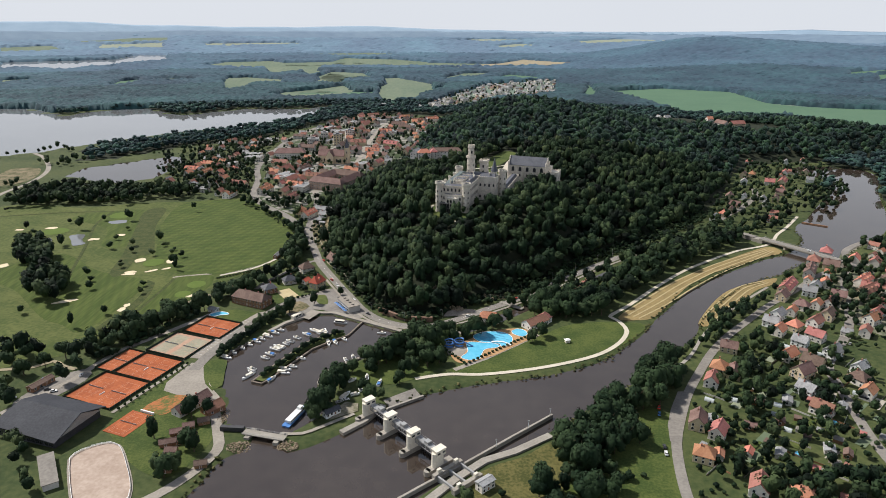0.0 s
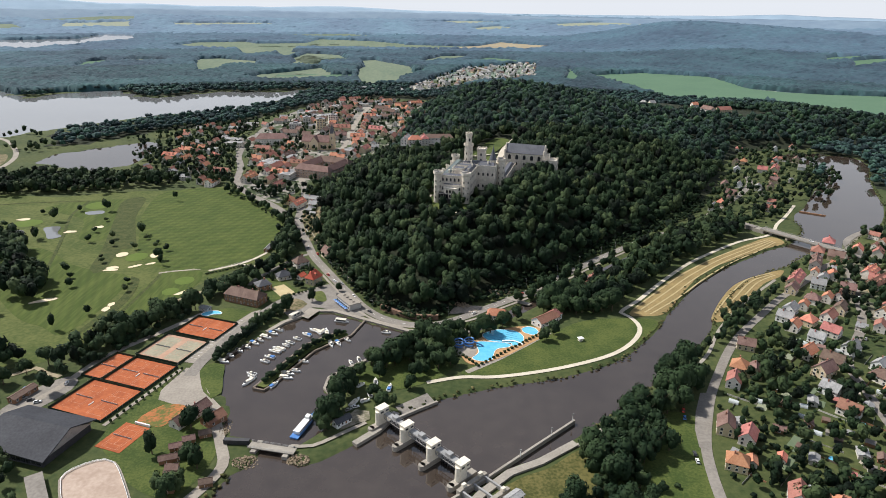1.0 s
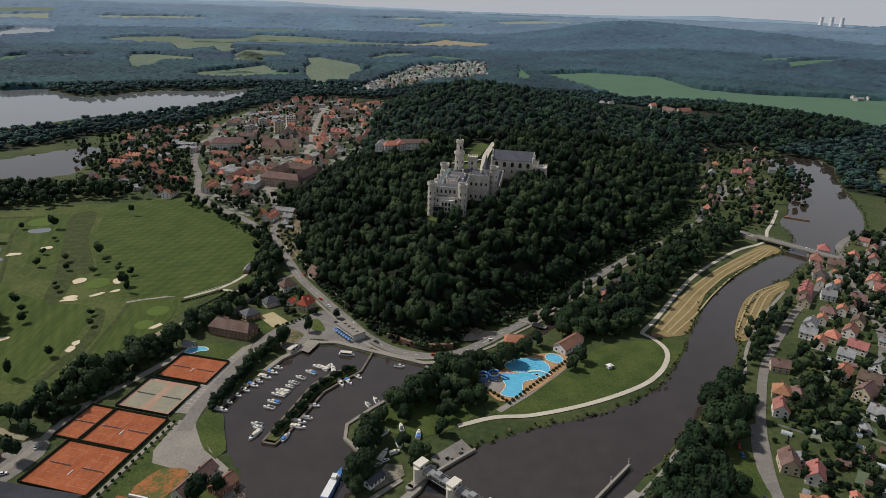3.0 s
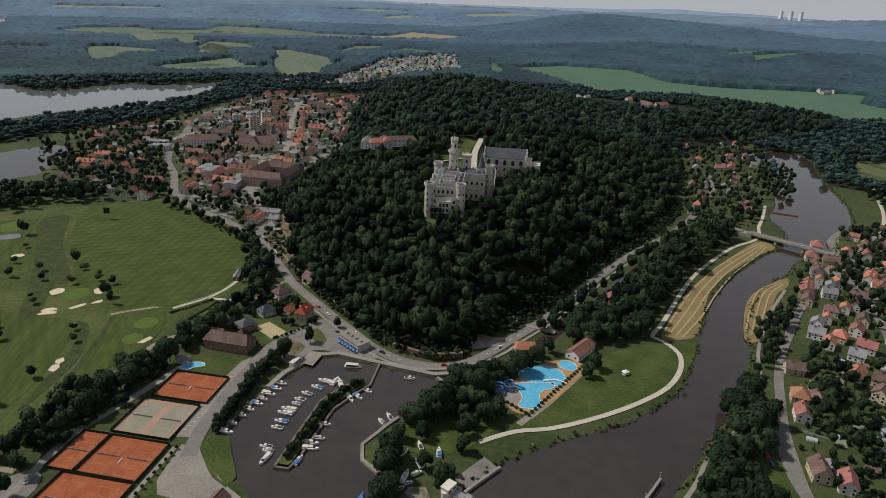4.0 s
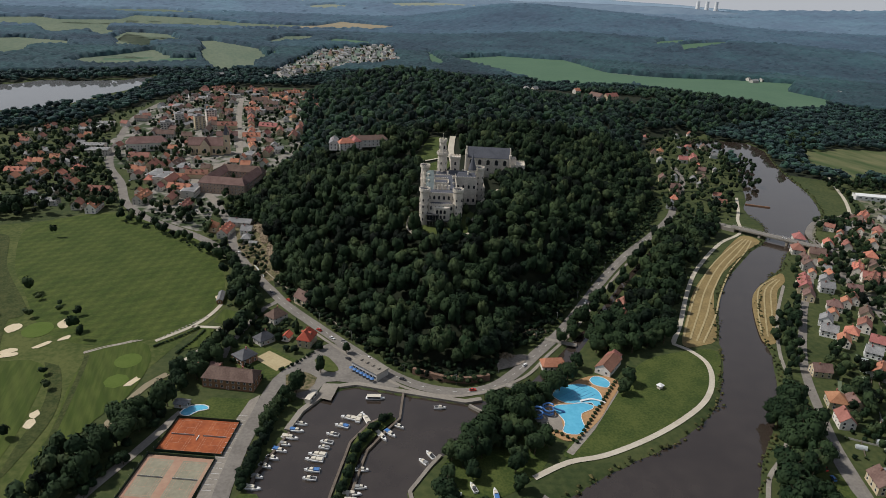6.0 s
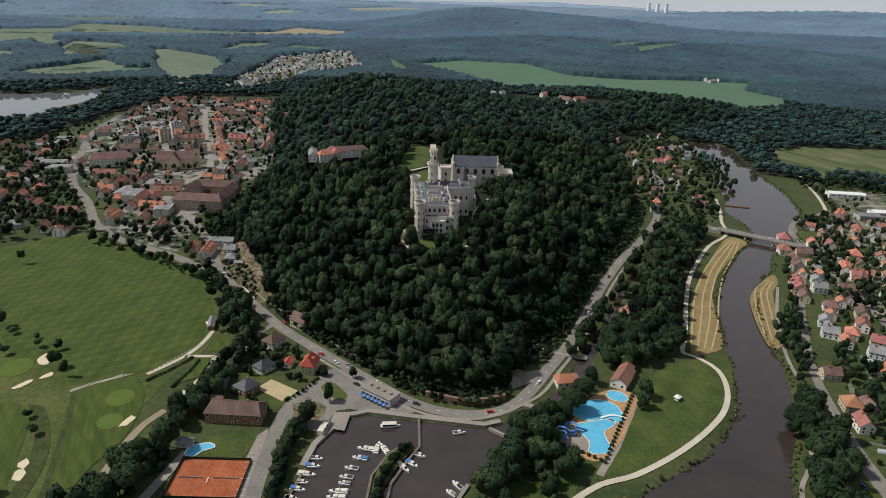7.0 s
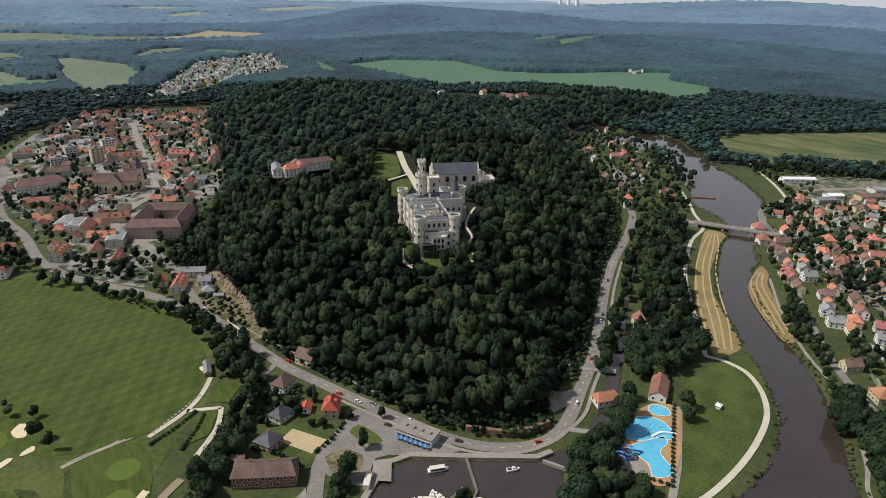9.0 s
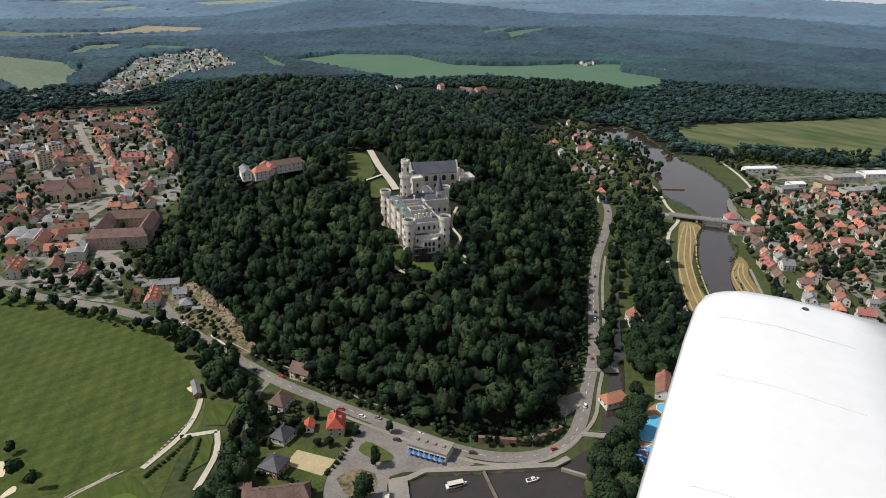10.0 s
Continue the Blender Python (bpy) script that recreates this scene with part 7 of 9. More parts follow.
def range_of(parent, x, y, turn, l, w, h, rise, wall, roof, n):
    m = pose(x, y, 0, 0, 0, turn)
    bm = bmesh.new()
    box(bm, -l / 2, l / 2, -w / 2, w / 2, -3, h)
    wl = part("wall", bm, M[wall], parent, m=m)
    bm = bmesh.new()
    o = 0.6
    rx = l / 2 - w / 2 * 0.7
    for sy in (-1, 1):
        lo = [(-l / 2 - o, sy * (w / 2 + o), h - 0.4), (l / 2 + o, sy * (w / 2 + o), h - 0.4), (rx, 0, h + rise), (-rx, 0, h + rise)]
        solid(bm, lo, [(a, b, c + 0.3) for a, b, c in lo])
    for sx in (-1, 1):
        lo = [(sx * (l / 2 + o), -w / 2 - o, h - 0.4), (sx * (l / 2 + o), w / 2 + o, h - 0.4), (sx * rx, 0, h + rise)]
        solid(bm, lo, [(a, b, c + 0.3) for a, b, c in lo])
    part("roof", bm, M[roof], parent, m=m)
    for f in range(int(h / 3.6)):
        for i in range(n):
            for s in (0, 180):
                part("window", WIN, None, wl, m=pose(0, 0, 0, 0, 0, s) @ pose((i - (n - 1) / 2) * l / n, -w / 2 - 0.005, f * 3.6 + 1.2))


range_of(mon, 0, -26, 0, 52, 13, 11, 6, "plaster_p", "tile_b", 13)
range_of(mon, 0, 26, 0, 52, 13, 11, 6, "plaster_p", "tile_b", 13)
range_of(mon, -20, 0, 90, 52, 12, 11, 6, "plaster_p", "tile_b", 13)
range_of(mon, 20, 0, 90, 52, 12, 11, 6, "plaster_p", "tile_b", 13)
lh = thing("town_house", "long pale school building with a brown hipped roof", "school", m=pose(-256, 1078, 1, 0, 0, 5))
range_of(lh, 0, 0, 0, 50, 18, 13, 7, "plaster", "tile_b", 12)
church = thing("church", "yellow neo-gothic church with a brown steep roof and slim tower", "church", m=pose(-178, 1046, 2, 0, 0, -12))
bm = bmesh.new()
box(bm, -24, 20, -8, 8, -3, 14)
box(bm, -8, 4, -13, 13, -3, 14)
solid(bm, [(-8, -13, 14), (4, -13, 14), (-2, -13, 23)], [(-8, -12.5, 14), (4, -12.5, 14), (-2, -12.5, 23)])
for i in range(8):
    box(bm, -23.5 + i * 5.8, -22.5 + i * 5.8, -9, 9, -3, 11)
part("wall", bm, M["plaster_y"], church)
bm = bmesh.new()
for sy in (-1, 1):
    lo = [(-24.5, sy * 8.6, 13.6), (20.5, sy * 8.6, 13.6), (20.5, 0, 23), (-24.5, 0, 23)]
    solid(bm, lo, [(a, b, c + 0.3) for a, b, c in lo])
for sx in (-1, 1):
    lo = [(-2 + sx * 6.5, -13.2, 13.7), (-2 + sx * 6.5, 13.2, 13.7), (-2, 13.2, 22.9), (-2, -13.2, 22.9)]
    solid(bm, lo, [(a, b, c + 0.3) for a, b, c in lo])
part("roof", bm, M["tile_b"], church)
bm = bmesh.new()
box(bm, 20, 27, -3.5, 3.5, -3, 27)
for i in range(4):
    solid(bm, ring(20.5 + 6 * (i % 2), -3 + 6 * (i // 2), 0.6, 27, 6), ring(20.5 + 6 * (i % 2), -3 + 6 * (i // 2), 0.05, 31, 6))
ct = part("tower", bm, M["plaster_y"], church)
bm = bmesh.new()
solid(bm, [(20, -3.5, 27), (27, -3.5, 27), (27, 3.5, 27), (20, 3.5, 27)], [(23.3, -0.2, 41), (23.7, -0.2, 41), (23.7, 0.2, 41), (23.3, 0.2, 41)])
part("spire", bm, M["slate"], ct)
for x in (-18, -12.5, 8, 14):
    part("window", CWIN_XL, None, church, m=pose(x, -8.01, 4))
for x in (-2,):
    part("window", CWIN_XL, None, church, m=pose(x, -13.01, 5))
for z in (8, 18):
    part("window", CWIN, None, ct, m=pose(23.5, -3.51, z))
for x, y, turn, k, l, w in ((604, 722, -28, "w", 44, 13), (548, 650, -24, "g", 24, 14), (574, 655, -24, "w", 20, 13), (612, 634, -22, "y", 30, 14), (618, 600, -22, "g", 46, 16), (664, 640, -25, "g", 44, 16), (720, 625, -25, "w", 48, 18), (560, 612, -20, "y", 26, 11)):
    e = thing("factory_shed", "long low industrial shed with a pale metal roof", "shed", "factory sheds", pose(x, y, 0.2, 0, 0, turn))
    bm = bmesh.new()
    box(bm, -l / 2, l / 2, -w / 2, w / 2, -1, 5.5)
    part("wall", bm, M[{"w": "white", "y": "plaster_y"}.get(k, "plaster_g")], e)
    bm = bmesh.new()
    for sy in (-1, 1):
        lo = [(-l / 2 - 0.3, sy * (w / 2 + 0.3), 5.4), (l / 2 + 0.3, sy * (w / 2 + 0.3), 5.4), (l / 2 + 0.3, 0, 7.2), (-l / 2 - 0.3, 0, 7.2)]
        solid(bm, lo, [(a, b, c + 0.2) for a, b, c in lo])
    part("roof", bm, M[{"w": "white", "y": "tile_b"}.get(k, "tile_g")], e)
    for i in range(6):
        for s in (0, 180):
            part("window", WIN_BIG, None, e, m=pose(0, 0, 0, 0, 0, s) @ pose((i - 2.5) * l / 6.5, -w / 2 - 0.005, 2.4))

# ---- tennis courts and sports grounds ----
SPORT = pose(-202, 340, 0, 0, 0, 68.7)


M["clay_worn"] = mat("overgrown_clay", (0.36, 0.13, 0.05), (0.1, 0.11, 0.03), 0.95, 0.12, 0.5, sharp=0.15)
M["screen"] = mat("green_fence_screen", (0.02, 0.035, 0.022), (0.035, 0.055, 0.035), 0.9, 0.2, 1.0)
M["arena_sand"] = mat("arena_sand", (0.33, 0.25, 0.2), (0.44, 0.35, 0.29), 0.95, 0.1, 0.5)
M["line"] = mat("worn_court_line", (0.4, 0.2, 0.13), (0.5, 0.32, 0.24), 0.9, 0.4, 2.0)


def court_block(name, s0, s1, w0, w1, cols, surface, label, fence=True):
    e = thing(name, label, "tennis court", "tennis courts", SPORT)
    bm = bmesh.new()
    box(bm, s0, s1, w0, w1, -0.2, 0.3)
    part("surface", bm, surface if isinstance(surface, list) else M[surface], e)
    cw = (w1 - w0) / cols
    for i in range(cols):
        c, m = w0 + (i + 0.5) * cw, (s0 + s1) / 2
        hl, hw = min(11.9, (s1 - s0) / 2 - 1.5), 5.4
        bm = bmesh.new()
        for x0, x1, y0, y1 in ((m - hl, m + hl, c - hw, c - hw + 0.12), (m - hl, m + hl, c + hw - 0.12, c + hw), (m - hl, m - hl + 0.12, c - hw, c + hw), (m + hl - 0.12, m + hl, c - hw, c + hw),
                               (m - hl, m + hl, c - 4.1, c - 4.0), (m - hl, m + hl, c + 4.0, c + 4.1), (m - 6.4, m - 6.3, c - 4, c + 4), (m + 6.3, m + 6.4, c - 4, c + 4), (m - 6.3, m + 6.3, c - 0.05, c + 0.05)):
            box(bm, x0, x1, y0, y1, 0.29, 0.315)
        if surface == "clay_pale":
            bw = bmesh.new()
            box(bw, m - hl - 1, m + hl + 1, c - hw - 0.8, c + hw + 0.8, 0.2, 0.306)
            part("play_area", bw, M["turf_pale"], e, "worn grey-green play area")
        tagged(part("line_marking", bm, M["line"], e), kind="stuff")
        bm = bmesh.new()
        box(bm, m - 0.03, m + 0.03, c - 6.2, c + 6.2, 0.35, 1.2)
        part("net", bm, M["steel"], e)
        bm = bmesh.new()
        box(bm, m - 0.025, m + 0.025, c - 6.2, c + 6.2, 1.2, 1.25)
        part("net_tape", bm, M["white"], e)
        if i:
            bm = bmesh.new()
            box(bm, s0 + 10, s0 + 14, w0 + i * cw - 0.2, w0 + i * cw + 0.2, 0.3, 0.75)
            part("bench", bm, M["white"], e, "white bench between the courts") if i == 1 and surface == "clay" else bm.free()
    if fence:
        for x0, x1, y0, y1 in ((s0 - 0.3, s1 + 0.3, w0 - 0.3, w0 - 0.22), (s0 - 0.3, s1 + 0.3, w1 + 0.22, w1 + 0.3), (s0 - 0.3, s0 - 0.22, w0 - 0.22, w1 + 0.22), (s1 + 0.22, s1 + 0.3, w0 - 0.22, w1 + 0.22)):
            bm = bmesh.new()
            box(bm, x0, x1, y0, y1, 0.0, 1.7)
            part("windscreen", bm, M["screen"], e, "dark green fence screen")
        for i in range(int((s1 - s0) / 4) + 1):
            for y in (w0 - 0.36, w1 + 0.36):
                bm = bmesh.new()
                x = s0 + i * (s1 - s0) / int((s1 - s0) / 4)
                tube(bm, (x, y, -0.2), (x, y, 3.2), 0.06)
                part("post", bm, M["steel"], e)
    return e


court_block("tennis_courts", 0, 32.5, 0, 38, 2, "clay", "fenced pair of orange clay tennis courts")
court_block("tennis_courts", 34, 63, 0, 33, 2, "clay", "fenced pair of orange clay tennis courts")
court_block("tennis_courts", 34, 63, 34.2, 49, 1, "clay", "single dark orange clay court behind a screen")
court_block("tennis_courts", 66, 97, 2, 36, 2, "clay_pale", "fenced pair of worn pale grey-green courts")
court_block("tennis_courts", 100, 127, 0, 34, 2, "clay", "fenced pair of orange clay tennis courts")
court_block("clay_pitch", -17.5, 5, -30, -13.5, 1, "clay", "small open orange clay pitch", False)
sheet("worn_pitch", [(-182, 341), (-177, 352), (-171, 357), (-161, 356), (-158, 351), (-163, 341), (-168, 335)], M["clay_worn"], 0.3, step=2, label="worn clay pitch with grass patches", cat="pitch")
bm = bmesh.new()
box(bm, 5.6, 6.4, -29, -19, 0.2, 1.6)
part("barrier", bm, M["white"], thing("barrier", "white board barrier between two pitches", "barrier", m=SPORT))
for i in range(13):
    plant_shrub = copy_thing(BUSHES[1], SPORT @ pose(2 + i * 4.9, -5.5, 0) @ Matrix.Diagonal((0.55, 0.55, 0.95, 1)))
strip("court_path", [(-199, 337), (-176, 396)], 2.5, M["paving"], 0.25, curve=False, label="pale path beside the courts", cat="path")
sheet("camp_lawn", [(-196, 332), (-174, 388), (-160, 372), (-146, 350), (-138, 335), (-130, 310), (-140, 280), (-160, 285), (-180, 305)], M["lawn"], 0.14, label="camp lawn with cabins", cat="lawn")


def sports_hall():
    e = thing("sports_hall", "large sports hall with a dark grey folded metal roof", "sports hall", m=pose(-228, 324, 0, 0, 0, -18) @ Matrix.Diagonal((1.06, 1.08, 1, 1)))
    bm = bmesh.new()
    box(bm, -19, 19, -15, 15, -1, 5.4)
    part("wall", bm, M["dark"], e)
    for i in range(12):
        bm = bmesh.new()
        box(bm, -17.5 + i * 3, -15.2 + i * 3, -15.12, -15.0, 1, 4.6)
        part("window", bm, M["window"], e)
    bm = bmesh.new()
    lo = [(-22, -17, 7), (22, -17, 5), (21, 2, 11.5), (-21, 2, 11.5)]
    solid(bm, lo, [(a, b, c + 0.5) for a, b, c in lo])
    lo = [(-21, 2, 11.5), (21, 2, 11.5), (22, 17, 6), (-22, 17, 6)]
    solid(bm, lo, [(a, b, c + 0.5) for a, b, c in lo])
    part("roof", bm, M["dark_roof"], e, "dark grey folded metal roof")
    for sx in (-20.6, 20.6):
        bm = bmesh.new()
        solid(bm, [(sx - 0.2, -15, 5.5), (sx - 0.2, 15, 5.5), (sx - 0.2, 2, 11.4)], [(sx + 0.2, -15, 5.5), (sx + 0.2, 15, 5.5), (sx + 0.2, 2, 11.4)])
        part("gable", bm, M["steel"], e)


sports_hall()
ar = thing("riding_arena", "pale sand riding arena with a rounded white fence", "riding arena")
AR = [(-197, 286), (-200, 297), (-190, 306), (-180, 305), (-167, 287), (-157, 269), (-156, 258), (-165, 246), (-177, 254)]
P = curve_pts(AR, 4, True)
bm = bmesh.new()
f = bm.faces.new([bm.verts.new((p[0], p[1], 0.35)) for p in P])
bmesh.ops.triangulate(bm, faces=[f])
part("sand", bm, M["arena_sand"], ar, "pale pinkish sand surface")
bm = bmesh.new()
for a, b in zip(P, np.roll(P, -1, 0)):
    for z in (0.9, 1.4):
        tube(bm, (*a, z), (*b, z), 0.12, 4)
    tube(bm, (*a, 0), (*a, 1.5), 0.1, 4)
part("fence", bm, M["white"], ar, "white rail fence")
strip("arena_rim", np.vstack([P, P[:1]]), 2.4, M["paving"], 0.3, curve=False, label="paved rim round the riding arena", cat="path")
br = thing("stable", "flat-roofed grey stable beside the arena", "stable", m=pose(-205, 281, 0, 0, 0, -56))
bm = bmesh.new()
box(bm, -14, 14, -3.6, 3.6, -1, 3.4)
part("wall", bm, M["plaster_g"], br)
bm = bmesh.new()
box(bm, -14.5, 14.5, -4, 4, 3.4, 3.8)
part("roof", bm, M["asphalt"], br)
for x, y, tn in ((-147, 322, 20), (-140, 327, 22), (-152, 316, 20), (-146, 314, 20), (-154, 306, 20), (-148, 308, 20), (-148, 299, 5), (-147, 294, 5), (-146, 289, 5), (-145, 284, 5), (-128, 288, 15)):
    put_house(x, y, tn, "s", 0.95)
cl = house(8, 24, 3.2, 3.2, "b", "c", 0, (6, 1), 0, 1, name="pavilion", label="long low pavilion with a brown roof", cat="pavilion")
cl.matrix_basis = pose(-153, 344, 0.2, 0, 0, 60)
gr = house(5.5, 16, 3.0, 1.2, "b", "n", 0, (4, 1), 0, 0, name="garage_row", label="row of brown garages beside the yard", cat="garage")
gr.matrix_basis = pose(-259, 367, 0.1, 0, 0, 70)
cl = house(8, 12, 3.0, 3.0, "r", "n", 0, (2, 1), 0, 0, name="pavilion", label="timber pavilion with a dark red roof", cat="pavilion")
cl.matrix_basis = pose(-139, 340, 0.2, 0, 0, 52)

# ---- clubhouse and houses by the harbour square ----
cl = house(13, 31, 6.4, 4.2, "b", "n", 0.4, (9, 3), 0, 3, name="clubhouse", label="long brown timber clubhouse with a brown hipped roof", cat="clubhouse")
cl.matrix_basis = pose(-159, 498, 0.2, 0, 0, -24)
h = house(9, 12, 5.8, 4.8, "x", "y", 0.5, (3, 2), 1, 1, name="house", label="cream villa with a bright red half-hipped roof")
h.matrix_basis = pose(-111, 534, 0.2, 0, 0, 60)
h = house(11, 11, 4.6, 3.2, "s", "n", 1.0, (3, 3), 0, 1, name="house", label="square timber villa with an anthracite pyramid roof")
h.matrix_basis = pose(-151, 522, 0.2, 0, 0, 34)
h = house(9, 13, 5.4, 4.6, "b", "y", 0, (4, 2), 0, 2, name="house", label="pinkish roadside house with a brown gable roof")
h.matrix_basis = pose(-106, 592, 0.4, 0, 0, -58)
for x, y, tn, k in ((-128, 571, 35, "bh"), (-138, 543, 30, "sh"), (-123, 543, 60, "sx"), (-186, 482, -24, "sg"), (-168, 517, -24, "s")):
    put_house(x, y, tn, k)
sheet("sand_yard", [(-145.5, 523), (-135.5, 530), (-122, 512), (-133, 505)], M["yard_sand"], 0.3, curve=False, label="fenced yellow sand yard", cat="yard")
sheet("villa_lawn", [(-161, 533), (-151, 543), (-136, 537), (-118, 513), (-133, 500), (-139, 497), (-155, 508)], M["lawn"], 0.2, curve=False, label="lawn of a villa garden", cat="lawn")
sheet("club_lawn", [(-186, 476), (-196, 452), (-160, 462), (-146, 478), (-170, 486)], M["lawn"], 0.2, curve=False, label="mown lawn behind the clubhouse", cat="lawn")
pl = thing("garden_pool", "small kidney-shaped blue garden pool", "swimming pool")
bm = bmesh.new()
f = bm.faces.new([bm.verts.new((p[0], p[1], 0.42)) for p in curve_pts([(-187, 475), (-182, 480), (-174, 479), (-172, 475), (-178, 474), (-183, 471)], 1.5, True)])
bmesh.ops.triangulate(bm, faces=[f])
part("water", bm, M["poolwater"], pl)
bm = bmesh.new()
rim = curve_pts([(-187, 475), (-182, 480), (-174, 479), (-172, 475), (-178, 474), (-183, 471)], 1.5, True)
for a, b in zip(rim, np.roll(rim, -1, 0)):
    tube(bm, (*a, 0.4), (*b, 0.4), 0.35, 5)
part("rim", bm, M["white"], pl)
cafe = thing("cafe", "flat-roofed pale grey harbour cafe with blue parasols", "cafe", m=pose(-77.5, 491, 0.3, 0, 0, -57))
bm = bmesh.new()
box(bm, -11, 11, -5, 5, -1, 4.6)
part("wall", bm, M["plaster_g"], cafe)
bm = bmesh.new()
box(bm, -11.4, 11.4, -5.4, 5.4, 4.6, 5.1)
for i in range(4):
    box(bm, -8 + i * 5, -6.8 + i * 5, -1, 1, 5.1, 5.9)
part("roof", bm, M["paving"], cafe, "pale flat roof with skylights")
for i in range(7):
    part("window", WIN_BIG, None, cafe, m=pose(-9 + i * 3, -5.005, 1.2))
    bm = bmesh.new()
    solid(bm, ring(-9 + i * 3, -7.2, 1.5, 2.3, 8), ring(-9 + i * 3, -7.2, 0.1, 3.1, 8))
    tube(bm, (-9 + i * 3, -7.2, 0), (-9 + i * 3, -7.2, 2.8), 0.05)
    part("parasol", bm, M["blue"], cafe, "blue cafe parasol")
rh = house(10, 26, 5.6, 5, "r", "c", 0.3, (6, 2), 2, 2, name="house", label="large house with a dark red roof among trees")
rh.matrix_basis = pose(122, 522, 0.2, 0, 0, 58)
rh2 = house(11, 12, 5.6, 5, "r", "c", 0.5, (3, 2), 2, 1, name="house", label="red-roofed gatehouse with white dormers")
rh2.matrix_basis = pose(113, 506, 0.2, 0, 0, -32)

# ---- swimming pool ----
pool = thing("swimming_pool", "open-air swimming pool with blue basins, tan deck and slide", "swimming pool")


def slab(pts, z0, z1, step=2.0, curve=True):
    P = curve_pts(pts, step, True) if curve else np.array(pts, float)
    bm = bmesh.new()
    lo = [bm.verts.new((p[0], p[1], z0)) for p in P]
    hi = [bm.verts.new((p[0], p[1], z1)) for p in P]
    n = len(P)
    for i in range(n):
        bm.faces.new((lo[i], lo[(i + 1) % n], hi[(i + 1) % n], hi[i]))
    f = bm.faces.new(hi)
    bmesh.ops.triangulate(bm, faces=[f])
    return bm, P


def sweep(bm, pts, r, n=6):
    """A round bar along a bent line, as one skin."""
    rings = []
    for i, p in enumerate(pts):
        p = Vector(p)
        d = (Vector(pts[min(i + 1, len(pts) - 1)]) - Vector(pts[max(i - 1, 0)])).normalized()
        u = d.cross(Vector((0, 0, 1)))
        u = u.normalized() if u.length > 1e-4 else Vector((1, 0, 0))
        w = u.cross(d)
        rings.append([bm.verts.new(p + (u * math.cos(k * math.tau / n) + w * math.sin(k * math.tau / n)) * r) for k in range(n)])
    for a, b in zip(rings, rings[1:]):
        for k in range(n):
            bm.faces.new((a[k], a[(k + 1) % n], b[(k + 1) % n], b[k]))
    bm.faces.new(rings[0][::-1])
    bm.faces.new(rings[-1])


M["deck"] = mat("tan_pool_deck", (0.36, 0.21, 0.1), (0.44, 0.27, 0.14), 0.9, 0.1, 0.8)
bm, _ = slab([(8, 424), (22, 436), (38, 448), (56, 453), (67, 449), (69, 440), (52, 424), (36, 410), (14, 399), (6, 410)], -0.2, 0.45)
part("deck", bm, M["deck"], pool, "tan rubber pool deck")
bm, _ = slab([(2, 426), (10, 428), (18, 420), (14, 408), (4, 412)], -0.2, 0.5, curve=False)
part("paving", bm, M["paving"], pool)
for pts in ([(23, 440), (33, 447), (46, 446), (52, 438), (50, 428), (44, 423), (38, 428), (27, 431)], [(18, 429), (30, 429), (42, 427), (40, 422), (31, 419), (28, 412), (26, 405), (19, 403), (13, 407), (18, 415)],
            [(53, 449), (58, 452), (63, 449), (64, 443), (60, 439), (56, 441), (53, 444)]):
    bm, P = slab(pts, 0.4, 0.5)
    basin = part("basin", bm, M["poolwater"], pool, "bright blue water")
    bm = bmesh.new()
    for a, b in zip(P, np.roll(P, -1, 0)):
        tube(bm, (*a, 0.5), (*b, 0.5), 0.22, 4)
    part("rim", bm, M["white"], basin)
for i in range(5):
    bm = bmesh.new()
    tube(bm, (26 + i * 1.4, 437 - i * 1.9, 0.55), (44 + i * 1.2, 444 - i * 2.4, 0.55), 0.06, 4)
    part("lane_rope", bm, M["blue"], pool)
for cx, cy in ((4.5, 423), (12, 424.5)):
    bm = bmesh.new()
    pts = [(cx + 3.2 * math.cos(t), cy + 3.2 * math.sin(t), 5.5 - 0.12 * i) for i, t in enumerate(np.linspace(0, math.tau * 1.9, 36))]
    sweep(bm, pts, 0.55, 7)
    part("slide", bm, M["blue"], pool, "blue spiral water slide")
    for t in (0, 1.57, 3.14, 4.71):
        bm = bmesh.new()
        tube(bm, (cx + 3.2 * math.cos(t), cy + 3.2 * math.sin(t), 0), (cx + 3.2 * math.cos(t), cy + 3.2 * math.sin(t), 5), 0.15)
        tube(bm, (cx, cy, 5), (cx + 3.2 * math.cos(t), cy + 3.2 * math.sin(t), 4), 0.1)
        part("slide_post", bm, M["steel"], pool)
bm = bmesh.new()
tube(bm, (15, 424, 4), (22, 423, 0.8), 0.55, 6)
part("slide", bm, M["blue"], pool)
bm = bmesh.new()
for a, b in zip(curve_pts([(36, 430, 0), (44, 430, 0), (50, 425, 0)], 1.5)[:-1], curve_pts([(36, 430, 0), (44, 430, 0), (50, 425, 0)], 1.5)[1:]):
    solid(bm, [(a[0], a[1] - 0.7, 0.7), (b[0], b[1] - 0.7, 0.7), (b[0], b[1] + 0.7, 0.7), (a[0], a[1] + 0.7, 0.7)], [(a[0], a[1] - 0.7, 1.1), (b[0], b[1] - 0.7, 1.1), (b[0], b[1] + 0.7, 1.1), (a[0], a[1] + 0.7, 1.1)])
part("footbridge", bm, M["white"], pool)
strip("pool_path", [(8, 390), (30, 406), (54, 427), (72, 443)], 4.0, M["paving"], 0.3, curve=False, label="paved path beside the pool", cat="path")
for i in range(20):
    t = i / 19
    copy_thing(BUSHES[1], pose(16 + 54 * t, 397 + 48 * t, 0, 0, 0, 40 * i) @ Matrix.Diagonal((0.8, 0.8, 0.7, 1)))
